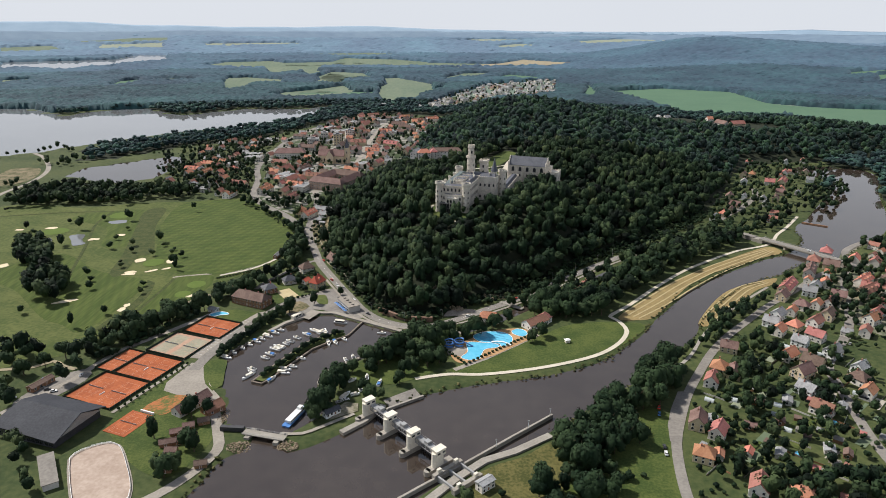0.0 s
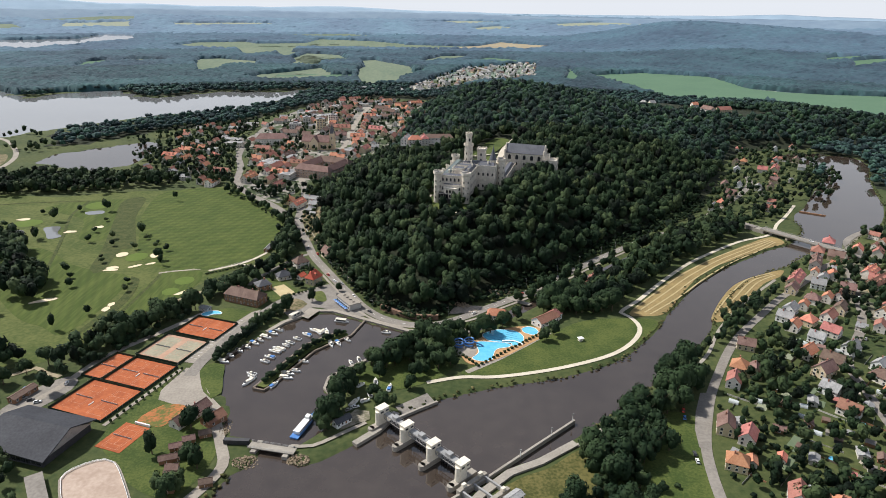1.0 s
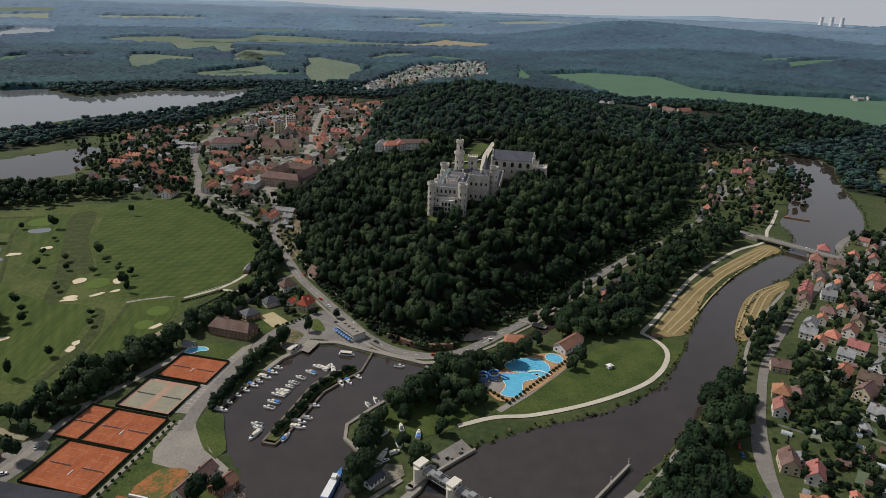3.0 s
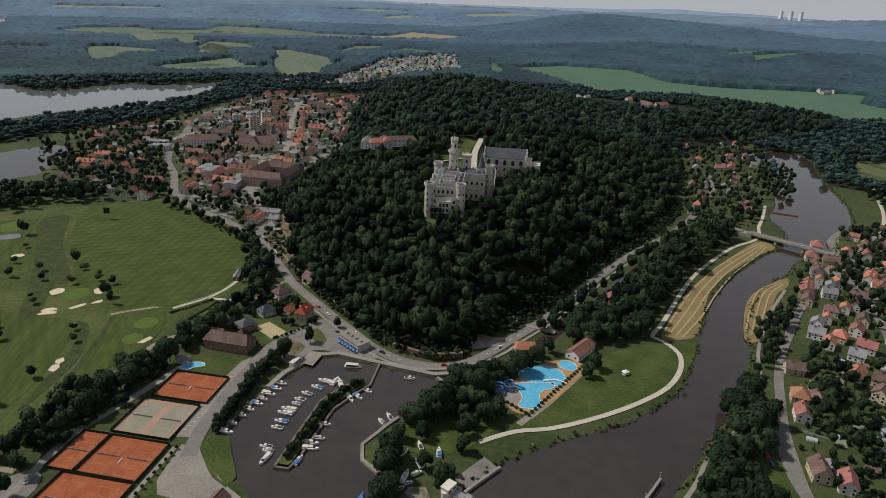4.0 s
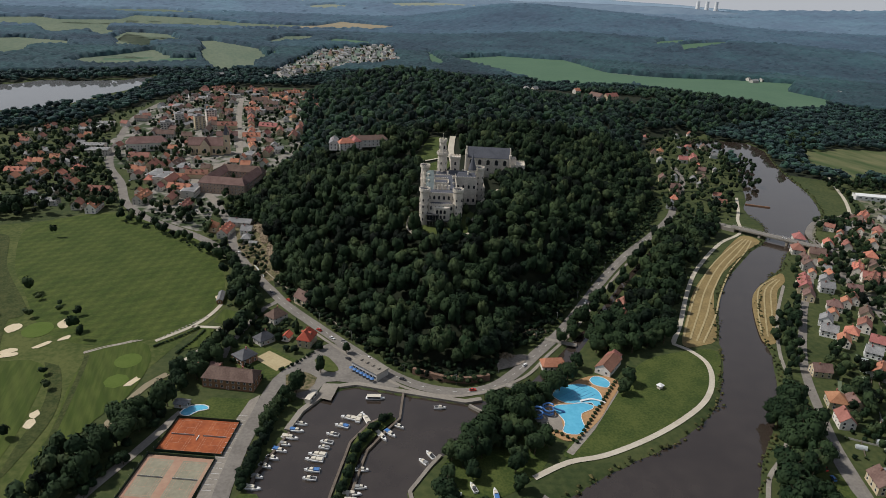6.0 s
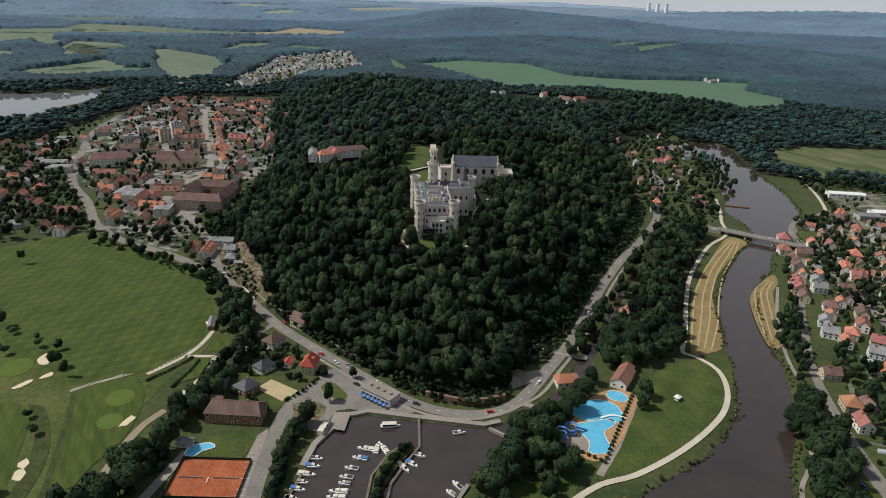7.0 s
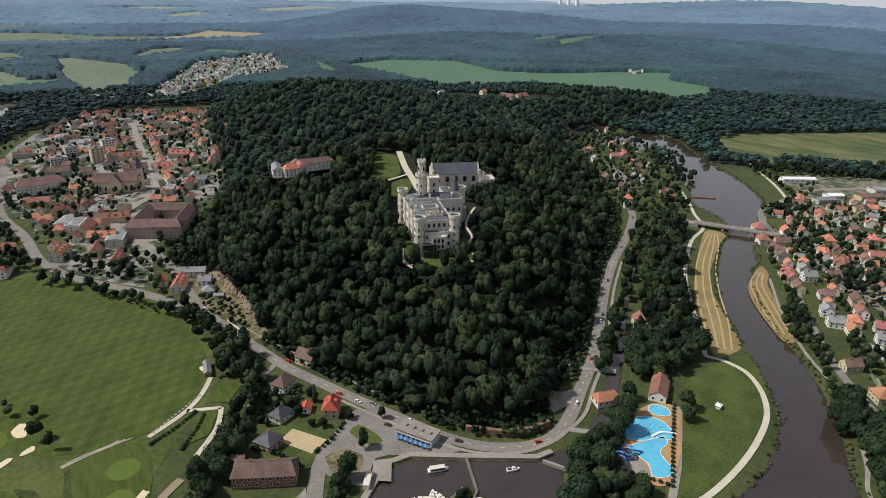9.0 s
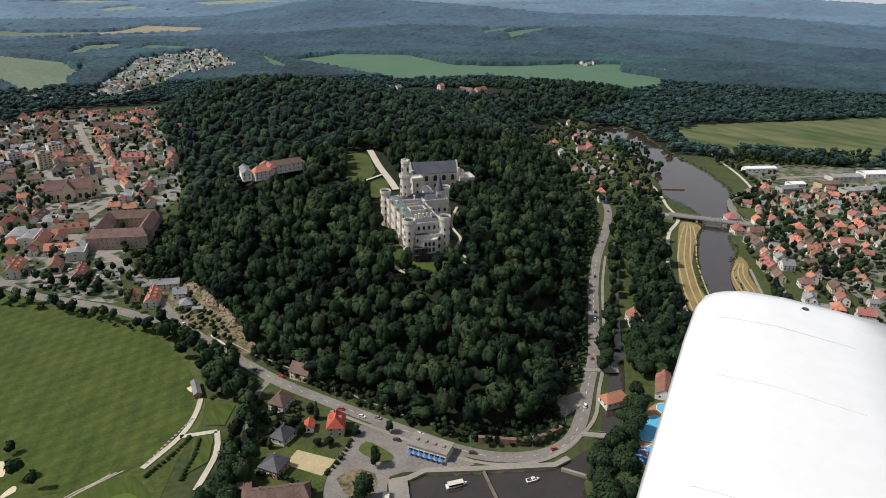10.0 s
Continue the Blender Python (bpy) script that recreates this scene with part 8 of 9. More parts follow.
for i in range(8):
    copy_thing(BUSHES[1], pose(1 + 14 * i / 7, 419 - 20 * i / 7, 0, 0, 0, 50 * i) @ Matrix.Diagonal((0.8, 0.8, 0.7, 1)))
b1 = house(9, 15, 3.6, 3.4, "o", "c", 0.5, (4, 2), 0, 0, name="pool_house", label="low pool house with an orange hipped roof", cat="pool house")
b1.matrix_basis = pose(37, 468, 0.2, 0, 0, -12)
b2 = house(10, 20, 4, 3.2, "r", "c", 0, (5, 2), 0, 0, name="pool_house", label="pool restaurant with red roofs and skylights", cat="pool house")
b2.matrix_basis = pose(72, 459, 0.2, 0, 0, 38)
b3 = house(8, 9, 4.5, 3.6, "r", "w", 0.9, (2, 2), 0, 0, name="pool_house", label="small white pavilion with a red hipped roof", cat="pool house")
b3.matrix_basis = pose(80, 466, 0.2, 0, 0, 38)
kiosk = thing("kiosk", "small white lawn kiosk with a flat roof", "kiosk", m=pose(92, 431, 0.2, 0, 0, 20))
bm = bmesh.new()
box(bm, -1.6, 1.6, -1.2, 1.2, 0, 2.2)
part("wall", bm, M["cream"], kiosk)
bm = bmesh.new()
solid(bm, [(-2.2, -1.8, 2.2), (2.2, -1.8, 2.2), (2.2, 1.8, 2.2), (-2.2, 1.8, 2.2)], [(-0.2, -0.2, 3), (0.2, -0.2, 3), (0.2, 0.2, 3), (-0.2, 0.2, 3)])
part("roof", bm, M["white"], kiosk)

# ---- weir and lock ----
weir = thing("weir", "river weir with four cream gate towers and steel gates", "weir", m=pose(-43, 336, -1.0, 0, 0, math.degrees(math.atan2(-47, 42))))
GAP = 21.0
for i in range(4):
    x = i * GAP
    bm = bmesh.new()
    solid(bm, [(x - 1.9, -9, -3), (x + 1.9, -9, -3), (x + 1.9, 8, -3), (x - 1.9, 8, -3)], [(x - 1.9, -9, 3), (x + 1.9, -9, 3), (x + 1.9, 8, 3), (x - 1.9, 8, 3)])
    solid(bm, ring(x, -9, 1.9, -3, 14), ring(x, -9, 1.9, 3, 14))
    part("pier", bm, M["concrete"], weir, "grey rounded concrete pier")
    bm = bmesh.new()
    solid(bm, ring(x, -3.8, 1.75, 3, 14), ring(x, -3.8, 1.65, 11.2, 14))
    box(bm, x - 1.65, x + 1.65, -3.8, 1.0, 3, 11.2)
    box(bm, x - 2.1, x + 2.1, -4.2, 2.4, 9.2, 12.8)
    box(bm, x - 2.3, x + 2.3, -4.4, 2.6, 12.8, 13.15)
    tw_ = part("gate_tower", bm, M["cream"], weir, "cream rendered gate tower")
    for y0 in (-3.6, 0.0):
        for sx in (-1, 1):
            bm = bmesh.new()
            box(bm, min(x + sx * 2.08, x + sx * 2.14), max(x + sx * 2.08, x + sx * 2.14), y0, y0 + 2.0, 10.5, 11.6)
            part("window", bm, M["window"], tw_)
    bm = bmesh.new()
    box(bm, x - 1.2, x + 1.2, 2.38, 2.46, 10.3, 11.7)
    part("window", bm, M["window"], tw_)
for i in range(3):
    x0, x1 = i * GAP + 1.9, (i + 1) * GAP - 1.9
    bm = bmesh.new()
    for z in (6.2, 9.0):
        for y in (-1.2, 2.2):
            box(bm, x0, x1, y - 0.15, y + 0.15, z, z + 0.35)
    for k in range(9):
        xa = x0 + (x1 - x0) * k / 8
        for y in (-1.2, 2.2):
            tube(bm, (xa, y, 6.3), (xa, y, 9.2), 0.16, 4)
            if k < 8:
                tube(bm, (xa, y, 6.3), (xa + (x1 - x0) / 8, y, 9.1), 0.12, 4)
    box(bm, x0, x1, -1.3, 2.3, 9.3, 9.6)
    part("girder", bm, M["steel"], weir, "grey steel truss footbridge")
    bm = bmesh.new()
    box(bm, x0, x1, 3.0, 3.6, -2, 3.2)
    for k in range(8):
        xa = x0 + (x1 - x0) * (k + 0.5) / 8
        box(bm, xa - 0.15, xa + 0.15, 2.3, 3.0, -1, 3.2)
    part("gate", bm, M["dark"], weir, "dark steel weir gate")
    for z in (10.6,):
        bm = bmesh.new()
        tube(bm, (x0, -1.3, z), (x1, -1.3, z), 0.06, 4)
        tube(bm, (x0, 2.3, z), (x1, 2.3, z), 0.06, 4)
        part("handrail", bm, M["steel"], weir)
    bm = bmesh.new()
    box(bm, (x0 + x1) / 2 - 1.6, (x0 + x1) / 2 + 1.6, -1, 2, 9.6, 11.4)
    part("winch_house", bm, M["steel"], weir)


def wall_line(name, pts, width, z0, z1, material, label, cat="wall"):
    return strip(name, pts, width, M[material], level=z1, thick=z1 - z0, curve=False, label=label, cat=cat)


wall_line("lock_wall", [(-34, 252), (-8, 274), (12, 290), (40, 314), (66, 336)], 1.3, -4, 1.6, "concrete", "long grey concrete lock wall in the river")
wall_line("lock_quay", [(-12, 256), (8, 279), (23, 293), (40, 301), (62, 316)], 4.6, -4, 1.2, "concrete", "pale concrete quay of the lock")
wall_line("bank_wall", [(-34, 342), (-24, 349), (-12, 357)], 1.4, -3, 0.9, "concrete", "low concrete edge of the bank beside the weir")
sheet("slipway", [(-32.5, 344), (-13.5, 357.5), (-18, 366), (-37, 352)], M["asphalt"], 0.5, curve=False, label="dark paved bank beside the weir", cat="slipway")
sheet("boat_yard", [(-67, 330), (-65, 342), (-60, 350), (-52, 348), (-51, 340), (-58, 336)], M["yard_ground"], 0.45, curve=False, label="bare yard with laid-up boats", cat="yard")
wall_line("weir_apron", [(-58, 318), (-46, 330), (-36, 346)], 4.0, -4, 1.0, "concrete", "concrete abutment of the weir")
lock = thing("lock_gate", "steel lock gates with footbridge and control posts", "lock gate", m=pose(8, 279, 0, 0, 0, -48))
for y in (-8, 0, 8):
    bm = bmesh.new()
    box(bm, -7, 7, y - 0.5, y + 0.5, -4, 2.4)
    part("gate", bm, M["steel"], lock)
for x in (-7.5, 7.5):
    bm = bmesh.new()
    box(bm, x - 1.2, x + 1.2, -10, 10, -4, 3.0)
    part("wall", bm, M["concrete"], lock)
for x, y in ((-7.5, -6), (7.5, -6), (-7.5, 6), (7.5, 6)):
    bm = bmesh.new()
    box(bm, x - 0.8, x + 0.8, y - 1.2, y + 1.2, 3, 5)
    part("control_box", bm, M["cream"], lock)
lc = house(5, 9, 4.5, 0.8, "g", "c", 0, (3, 1), 0, 0, name="lock_house", label="small flat-roofed lock house", cat="house")
lc.matrix_basis = pose(22, 272, 0.2, 0, 0, 40)
for i, (x, y) in enumerate(((64.5, 334.6), (50, 322), (30, 304))):
    e = thing("marker_post", "slim white river marker post", "post", "marker posts", pose(x, y, 1.5))
    bm = bmesh.new()
    tube(bm, (0, 0, 0), (0, 0, 4.5), 0.18)
    part("pole", bm, M["white"], e)
    bm = bmesh.new()
    box(bm, -0.5, 0.5, -0.2, 0.2, 4.2, 5.0)
    part("lamp", bm, M["steel"], e)

# ---- harbour ----
quays = [("harbour_quay", [(-132, 446), (-123, 461), (-112, 471), (-106, 483), (-98, 480), (-88, 480), (-64, 466), (-47, 456.5), (-30, 447), (-20, 447)], 3.4, 0.6, "paving", "pale paved harbour quay"),
         ("west_pontoon", [(-153, 407), (-149, 418), (-139, 432), (-131, 444)], 1.4, 0.25, "old_timber", "timber mooring walk along the harbour"),
         ("east_quay", [(-58, 406), (-66, 399), (-80, 385), (-81, 373), (-74, 362)], 2.0, 0.6, "paving", "pale quay along the wooded bank"),
         ("spit_walk_west", [(-125, 374), (-118, 390), (-110, 408), (-101, 428), (-88, 441), (-76, 446)], 1.3, 0.35, "old_timber", "timber walk along the harbour spit"),
         ("spit_walk_east", [(-125, 374), (-118, 371.5), (-113, 379), (-103, 400), (-94, 419), (-80, 433), (-71, 441), (-63, 464)], 1.3, 0.35, "old_timber", "timber walk along the harbour spit")]
for nm, pts, w, z, mt, lb in quays:
    wall_line(nm, pts, w, -4, z, mt, lb, "quay")
sheet("slip_ramp", [(-111.5, 470), (-105, 484), (-98.5, 480), (-105.5, 466)], M["paving"], flat=0.7, curve=False, label="concrete boat ramp", cat="ramp")
spit = sheet("harbour_spit", [(-123, 376), (-118, 374), (-114, 381), (-105, 401), (-96, 420), (-82, 434), (-73, 441), (-78, 445), (-88, 440), (-99, 428), (-108, 408), (-116, 390)], M["rough_grass"], flat=0.3, step=3, label="narrow overgrown spit in the harbour", cat="spit")
wall_line("spit_core", [(-121, 376), (-110, 398), (-99, 420), (-84, 437), (-75, 443)], 4.5, -4, 0.25, "ground", "earth bank of the harbour spit")
for i in range(26):
    t = i / 25
    p = curve_pts([(-119, 380), (-108, 400), (-98, 422), (-84, 437), (-76, 443)], 1.0)
    q = p[int(t * (len(p) - 1))]
    copy_thing(BUSHES[i % 3], pose(q[0], q[1], 0.2, 0, 0, 37 * i) @ Matrix.Diagonal((1.05, 1.05, 0.95, 1)))


def boat_mesh(l, w, seed):
    """A small motor cruiser hull, bow along +x."""
    bm = bmesh.new()
    secs = []
    for t in (0.0, 0.3, 0.6, 0.82, 1.0):
        x = -l / 2 + l * t
        k = 1.0 if t < 0.5 else max(0.03, 1 - ((t - 0.5) / 0.5) ** 1.8)
        top = 0.9 + 0.35 * t
        secs.append([bm.verts.new(p) for p in ((x, -w / 2 * k, top), (x, -w / 2 * k * 0.8, 0.0), (x, 0, -0.35 * (1 - t)), (x, w / 2 * k * 0.8, 0.0), (x, w / 2 * k, top), (x, 0, top + 0.08))])
    for a, b in zip(secs, secs[1:]):
        for i in range(6):
            bm.faces.new((a[i], a[(i + 1) % 6], b[(i + 1) % 6], b[i]))
    bm.faces.new(secs[0])
    bm.faces.new(secs[-1][::-1])
    return bm


def make_boat(l, w, cover, label):
    e = thing("motor_boat", label, "boat", "moored boats")
    part("hull", boat_mesh(l, w, 1), M["white"], e)
    bm = bmesh.new()
    solid(bm, [(-l * 0.1, -w * 0.36, 1.05), (l * 0.28, -w * 0.28, 1.1), (l * 0.28, w * 0.28, 1.1), (-l * 0.1, w * 0.36, 1.05)], [(-l * 0.08, -w * 0.3, 2.0), (l * 0.14, -w * 0.24, 1.9), (l * 0.14, w * 0.24, 1.9), (-l * 0.08, w * 0.3, 2.0)])
    part("cabin", bm, M["cream"], e)
    bm = bmesh.new()
    solid(bm, [(l * 0.15, -w * 0.26, 1.3), (l * 0.29, -w * 0.24, 1.2), (l * 0.29, w * 0.24, 1.2), (l * 0.15, w * 0.26, 1.3)], [(l * 0.15, -w * 0.24, 1.95), (l * 0.18, -w * 0.22, 1.9), (l * 0.18, w * 0.22, 1.9), (l * 0.15, w * 0.24, 1.95)])
    part("windscreen", bm, M["window"], e)
    bm = bmesh.new()
    box(bm, -l * 0.46, -l * 0.12, -w * 0.36, w * 0.36, 0.95, 1.1 if cover == "dark" else 1.7)
    part("cockpit", bm, M[cover], e)
    return e


BOATS = [make_boat(7.0, 2.6, "dark", "white motor boat with a dark cockpit"), make_boat(8.0, 2.8, "blue", "white motor boat with a blue cover"), make_boat(9.5, 3.1, "cream", "white cabin cruiser moored at the walk"), make_boat(6.0, 2.3, "steel", "small white open motor boat")]
berths = [(-124, 450, -28), (-127, 445, -28), (-131, 440, -30), (-134, 435, -32), (-137, 431, -34), (-141, 426, -36), (-145, 421, -38), (-149, 414, -30), (-152, 407, -26)]
berths += [(-98, 449, 150), (-103, 443, 150), (-109, 437, 152), (-113, 431.5, 155), (-115, 427.5, 155), (-119, 423, 158), (-121, 419.5, 158), (-123, 412, 160), (-125, 406.5, 160), (-130, 391, 162), (-129, 387.5, 160), (-130, 381, 240)]
berths2 = [(-84, 429, 290), (-79, 430, 300), (-73, 435, 310), (-99, 406, -20), (-102, 394, -18), (-107, 391, -18), (-107, 386.5, -18), (-113, 378, 60), (-46, 445.5, -18), (-63, 408, 110), (-68, 404, 120), (-89, 446, 100), (-92, 448, 60)]
for i, (x, y, a) in enumerate(berths + berths2):
    m = pose(x, y, -0.85, 0, 0, a)
    if i < 4:
        BOATS[i].matrix_basis = m
    else:
        copy_thing(BOATS[(i * 7 + i // 3) % 4], m)
ship = thing("passenger_ship", "long white and blue passenger ship", "ship", m=pose(-87, 337, -0.85, 0, 0, 70))
part("hull", boat_mesh(27, 5.2, 2), M["blue"], ship, "blue hull")
bm = bmesh.new()
box(bm, -10.5, 5.5, -1.75, 1.75, 1.2, 3.0)
box(bm, 1.5, 4.5, -1.3, 1.3, 3.0, 4.6)
part("deckhouse", bm, M["white"], ship, "white deckhouse")
for i in range(9):
    for sy in (-1, 1):
        bm = bmesh.new()
        box(bm, -9.9 + i * 1.7, -8.8 + i * 1.7, min(sy * 1.74, sy * 1.79), max(sy * 1.74, sy * 1.79), 1.8, 2.7)
        part("window", bm, M["window"], ship)
bm = bmesh.new()
box(bm, -10.8, 1.2, -1.9, 1.9, 3.0, 3.12)
part("sundeck", bm, M["white"], ship)
tour = thing("tour_boat", "flat white tour boat with a cream roof", "boat", m=pose(-80, 463.5, -0.85, 0, 0, -16))
part("hull", boat_mesh(11, 3, 3), M["white"], tour)
bm = bmesh.new()
box(bm, -4.5, 3, -1.3, 1.3, 1.1, 2.2)
part("cabin", bm, M["window"], tour)
bm = bmesh.new()
box(bm, -4.8, 3.3, -1.45, 1.45, 2.2, 2.4)
part("roof", bm, M["cream"], tour)
hb = thing("harbour_office", "white container office on the harbour quay", "container", m=pose(-116, 471, 0.4, 0, 0, 56))
bm = bmesh.new()
box(bm, -5, 5, -1.6, 1.6, 0, 2.8)
part("wall", bm, M["cream"], hb)
part("window", WIN_BIG, None, hb, m=pose(-1.5, -1.605, 0.8))
part("window", WIN_BIG, None, hb, m=pose(2, -1.605, 0.8))
gate = thing("harbour_bridge", "low steel bridge over the harbour entrance", "bridge", m=pose(-101, 314, 0, 0, 0, -14))
bm = bmesh.new()
box(bm, -13, 13, -2.6, 2.6, 1.2, 1.7)
part("deck", bm, M["concrete"], gate)
for y in (-2.6, 2.6):
    bm = bmesh.new()
    for z in (2.2, 2.8):
        tube(bm, (-13, y, z), (13, y, z), 0.07, 4)
    for i in range(14):
        tube(bm, (-13 + i * 2, y, 1.6), (-13 + i * 2, y, 2.85), 0.06, 4)
    part("railing", bm, M["steel"], gate)
for x in (-9, 9):
    bm = bmesh.new()
    box(bm, x - 1.5, x + 1.5, -5, 5, -4, 1.2)
    part("abutment", bm, M["concrete"], gate)
cont = thing("container", "long dark blue steel container", "container", m=pose(-121, 320, 0.3, 0, 0, -4))
bm = bmesh.new()
box(bm, -7, 7, -1.3, 1.3, 0, 2.6)
for i in range(24):
    box(bm, -6.9 + i * 0.58, -6.65 + i * 0.58, -1.38, 1.38, 0.1, 2.5)
part("body", bm, M["dark"], cont)
rs3 = np.random.RandomState(4)


def rocks(name, cx, cy, rx, ry, n, size, label):
    Vs, Fs, k = [], [], 0
    for i in range(n):
        a, r = rs3.uniform(0, math.tau), math.sqrt(rs3.uniform())
        x, y = cx + rx * r * math.cos(a), cy + ry * r * math.sin(a)
        s = size * rs3.uniform(0.5, 1.3)
        v = ICO_V * s * rs3.uniform(0.7, 1.2, (1, 3)) + rs3.normal(size=ICO_V.shape) * 0.12 * s
        Vs.append(v + np.array([x, y, max(hz(x, y), -1.2) + s * 0.2]))
        Fs.append(ICO_F + k)
        k += len(ICO_V)
    ob = mesh_ob(name, np.concatenate(Vs), np.concatenate(Fs).tolist(), M["pale_rock"])
    return tagged(ob, label, "rocks", kind="stuff")


rocks("bank_stones", -113, 305, 7, 5, 150, 0.55, "pale rip-rap stones at the harbour mouth")
rocks("bank_stones", -86, 306, 6, 4, 140, 0.55, "pale rip-rap stones at the harbour mouth")
rocks("bank_stones", -131, 334, 3, 9, 100, 0.5, "pale stones on the harbour bank")
for x, y, rx, ry, n, sz in ((-130, 745, 3, 14, 90, 1.5), (-127, 715, 3, 16, 120, 1.5), (-123.5, 684, 3, 15, 130, 1.4), (-121, 656, 2.6, 10, 70, 1.2), (-136, 770, 3, 7, 26, 1.4)):
    rocks("rock_face", x, y, rx, ry, n, sz, "pale bare rocks below the castle wood")
rocks("rock_face", -9, 508, 4, 3, 16, 1.5, "pale rock outcrop in the wooded slope")
rocks("rock_face", 12, 487, 7, 3, 40, 1.2, "pale gravelly rock beside the road")
rocks("rock_face", 44, 512, 10, 4, 50, 1.2, "pale gravelly rock beside the road")
wall_line("retaining_wall", [(-52, 483), (-36, 470), (-22, 465), (-8, 465)], 2.2, -1, 4.0, "red_stone", "old stone retaining wall beside the road")
wall_line("road_wall", [(-139, 672), (-132, 645)], 0.4, -0.5, 1.9, "white", "white rendered garden wall beside the road")
wall_line("road_wall", [(-132, 660), (-122, 632), (-110, 606), (-96, 574), (-86, 549), (-74, 524)], 0.5, -0.5, 1.4, "stone_dark", "low stone wall beside the road")

# ---- bridges ----
bridge = thing("road_bridge", "concrete road bridge on one pier over the river", "bridge", m=pose(364, 631, 0, 0, 0, -56))
bm = bmesh.new()
box(bm, -40, 40, -4.6, 4.6, 3.6, 4.8)
box(bm, -40, 40, -3.0, 3.0, 2.6, 3.6)
part("deck", bm, M["concrete"], bridge)
bm = bmesh.new()
box(bm, -41, 41, -3.4, 3.4, 4.8, 4.86)
part("roadway", bm, M["asphalt"], bridge)
for y in (-4.5, 4.5):
    bm = bmesh.new()
    for z in (5.4, 5.9):
        tube(bm, (-40, y, z), (40, y, z), 0.06, 4)
    for i in range(28):
        tube(bm, (-40 + i * 2.96, y, 4.8), (-40 + i * 2.96, y, 5.9), 0.06, 4)
    part("railing", bm, M["steel"], bridge)
for x in (-12, 14):
    bm = bmesh.new()
    box(bm, x - 1.0, x + 1.0, -4, 4, -4, 2.6)
    part("pier", bm, M["stone_dark"], bridge)
for x0, x1 in ((-48, -36), (36, 48)):
    bm = bmesh.new()
    box(bm, x0, x1, -4.8, 4.8, -3, 3.6)
    part("abutment", bm, M["concrete"], bridge)
strip("bridge_ramp", [(318, 700), (328, 684), (338, 670)], 8, M["asphalt"], level=4.2, thick=4.0, label="road ramp to the bridge")
strip("bridge_ramp", [(388, 595), (393, 588), (398, 582)], 8, M["asphalt"], level=3.6, thick=3.6, label="road ramp to the bridge")
for x, y, a in ((57, 496, -36), (8, 450, -40)):
    e = thing("small_bridge", "short concrete bridge over the mill stream", "bridge", "small bridges", pose(x, y, 0.4, 0, 0, a))
    bm = bmesh.new()
    box(bm, -11, 11, -2, 2, -0.6, 0.2)
    part("deck", bm, M["concrete"], e)
    for sy in (-1.9, 1.9):
        bm = bmesh.new()
        tube(bm, (-11, sy, 1.2), (11, sy, 1.2), 0.06, 4)
        for i in range(8):
            tube(bm, (-10.5 + 3 * i, sy, 0.1), (-10.5 + 3 * i, sy, 1.2), 0.05, 4)
        part("railing", bm, M["steel"], e)


wall_line("creek_jetty", [(-29, 443), (-22, 432), (-15, 425)], 1.6, -4, 0.8, "concrete", "pale jetty across the stream mouth", "jetty")
wall_line("bathing_jetty", [(424, 738), (446, 722)], 1.4, -3, 0.3, "wood", "timber bathing jetty on the river", "jetty")
for i in range(14):
    e = thing("tee_mat", "small pale tee mat on the range path", "mat", "tee mats", pose(-174.5 - 2.2 * i, 586 - 1.85 * i, 0.55, 0, 0, 40))
    bm = bmesh.new()
    solid(bm, [(-0.75, -0.75, 0), (0.75, -0.75, 0), (0.75, 0.75, 0), (-0.75, 0.75, 0)], [(-0.68, -0.68, 0.08), (0.68, -0.68, 0.08), (0.68, 0.68, 0.08), (-0.68, 0.68, 0.08)])
    part("mat", bm, M["concrete"], e)
hut = house(4, 15, 2.8, 1.2, "g", "n", 0, (4, 1), 0, 0, name="range_hut", label="low dark green driving range hut", cat="hut")
hut.matrix_basis = pose(-165, 612, 0.2, 0, 0, 82)
for pts in ([(-206, 552), (-190, 562), (-180, 571)], [(-192, 540), (-181, 556), (-176, 566)], [(-160, 600), (-150, 604)]):
    for p in curve_pts(pts, 2.2):
        copy_thing(BUSHES[1], pose(p[0], p[1], 0, 0, 0, 31 * p[0]) @ Matrix.Diagonal((0.75, 0.75, 0.55, 1)))
for i in range(16):
    x, y = -154 - 18.5 * i / 15, 464 - 54 * i / 15
    e = tagged(new("bay_marking"), "white parking bay line beside the courts", "road marking", "bay markings")
    e.matrix_basis = pose(x, y, 0.33, 0, 0, -20)
    bm = bmesh.new()
    box(bm, -2.4, 2.4, -0.07, 0.07, 0, 0.02)
    part("line", bm, M["white"], e)

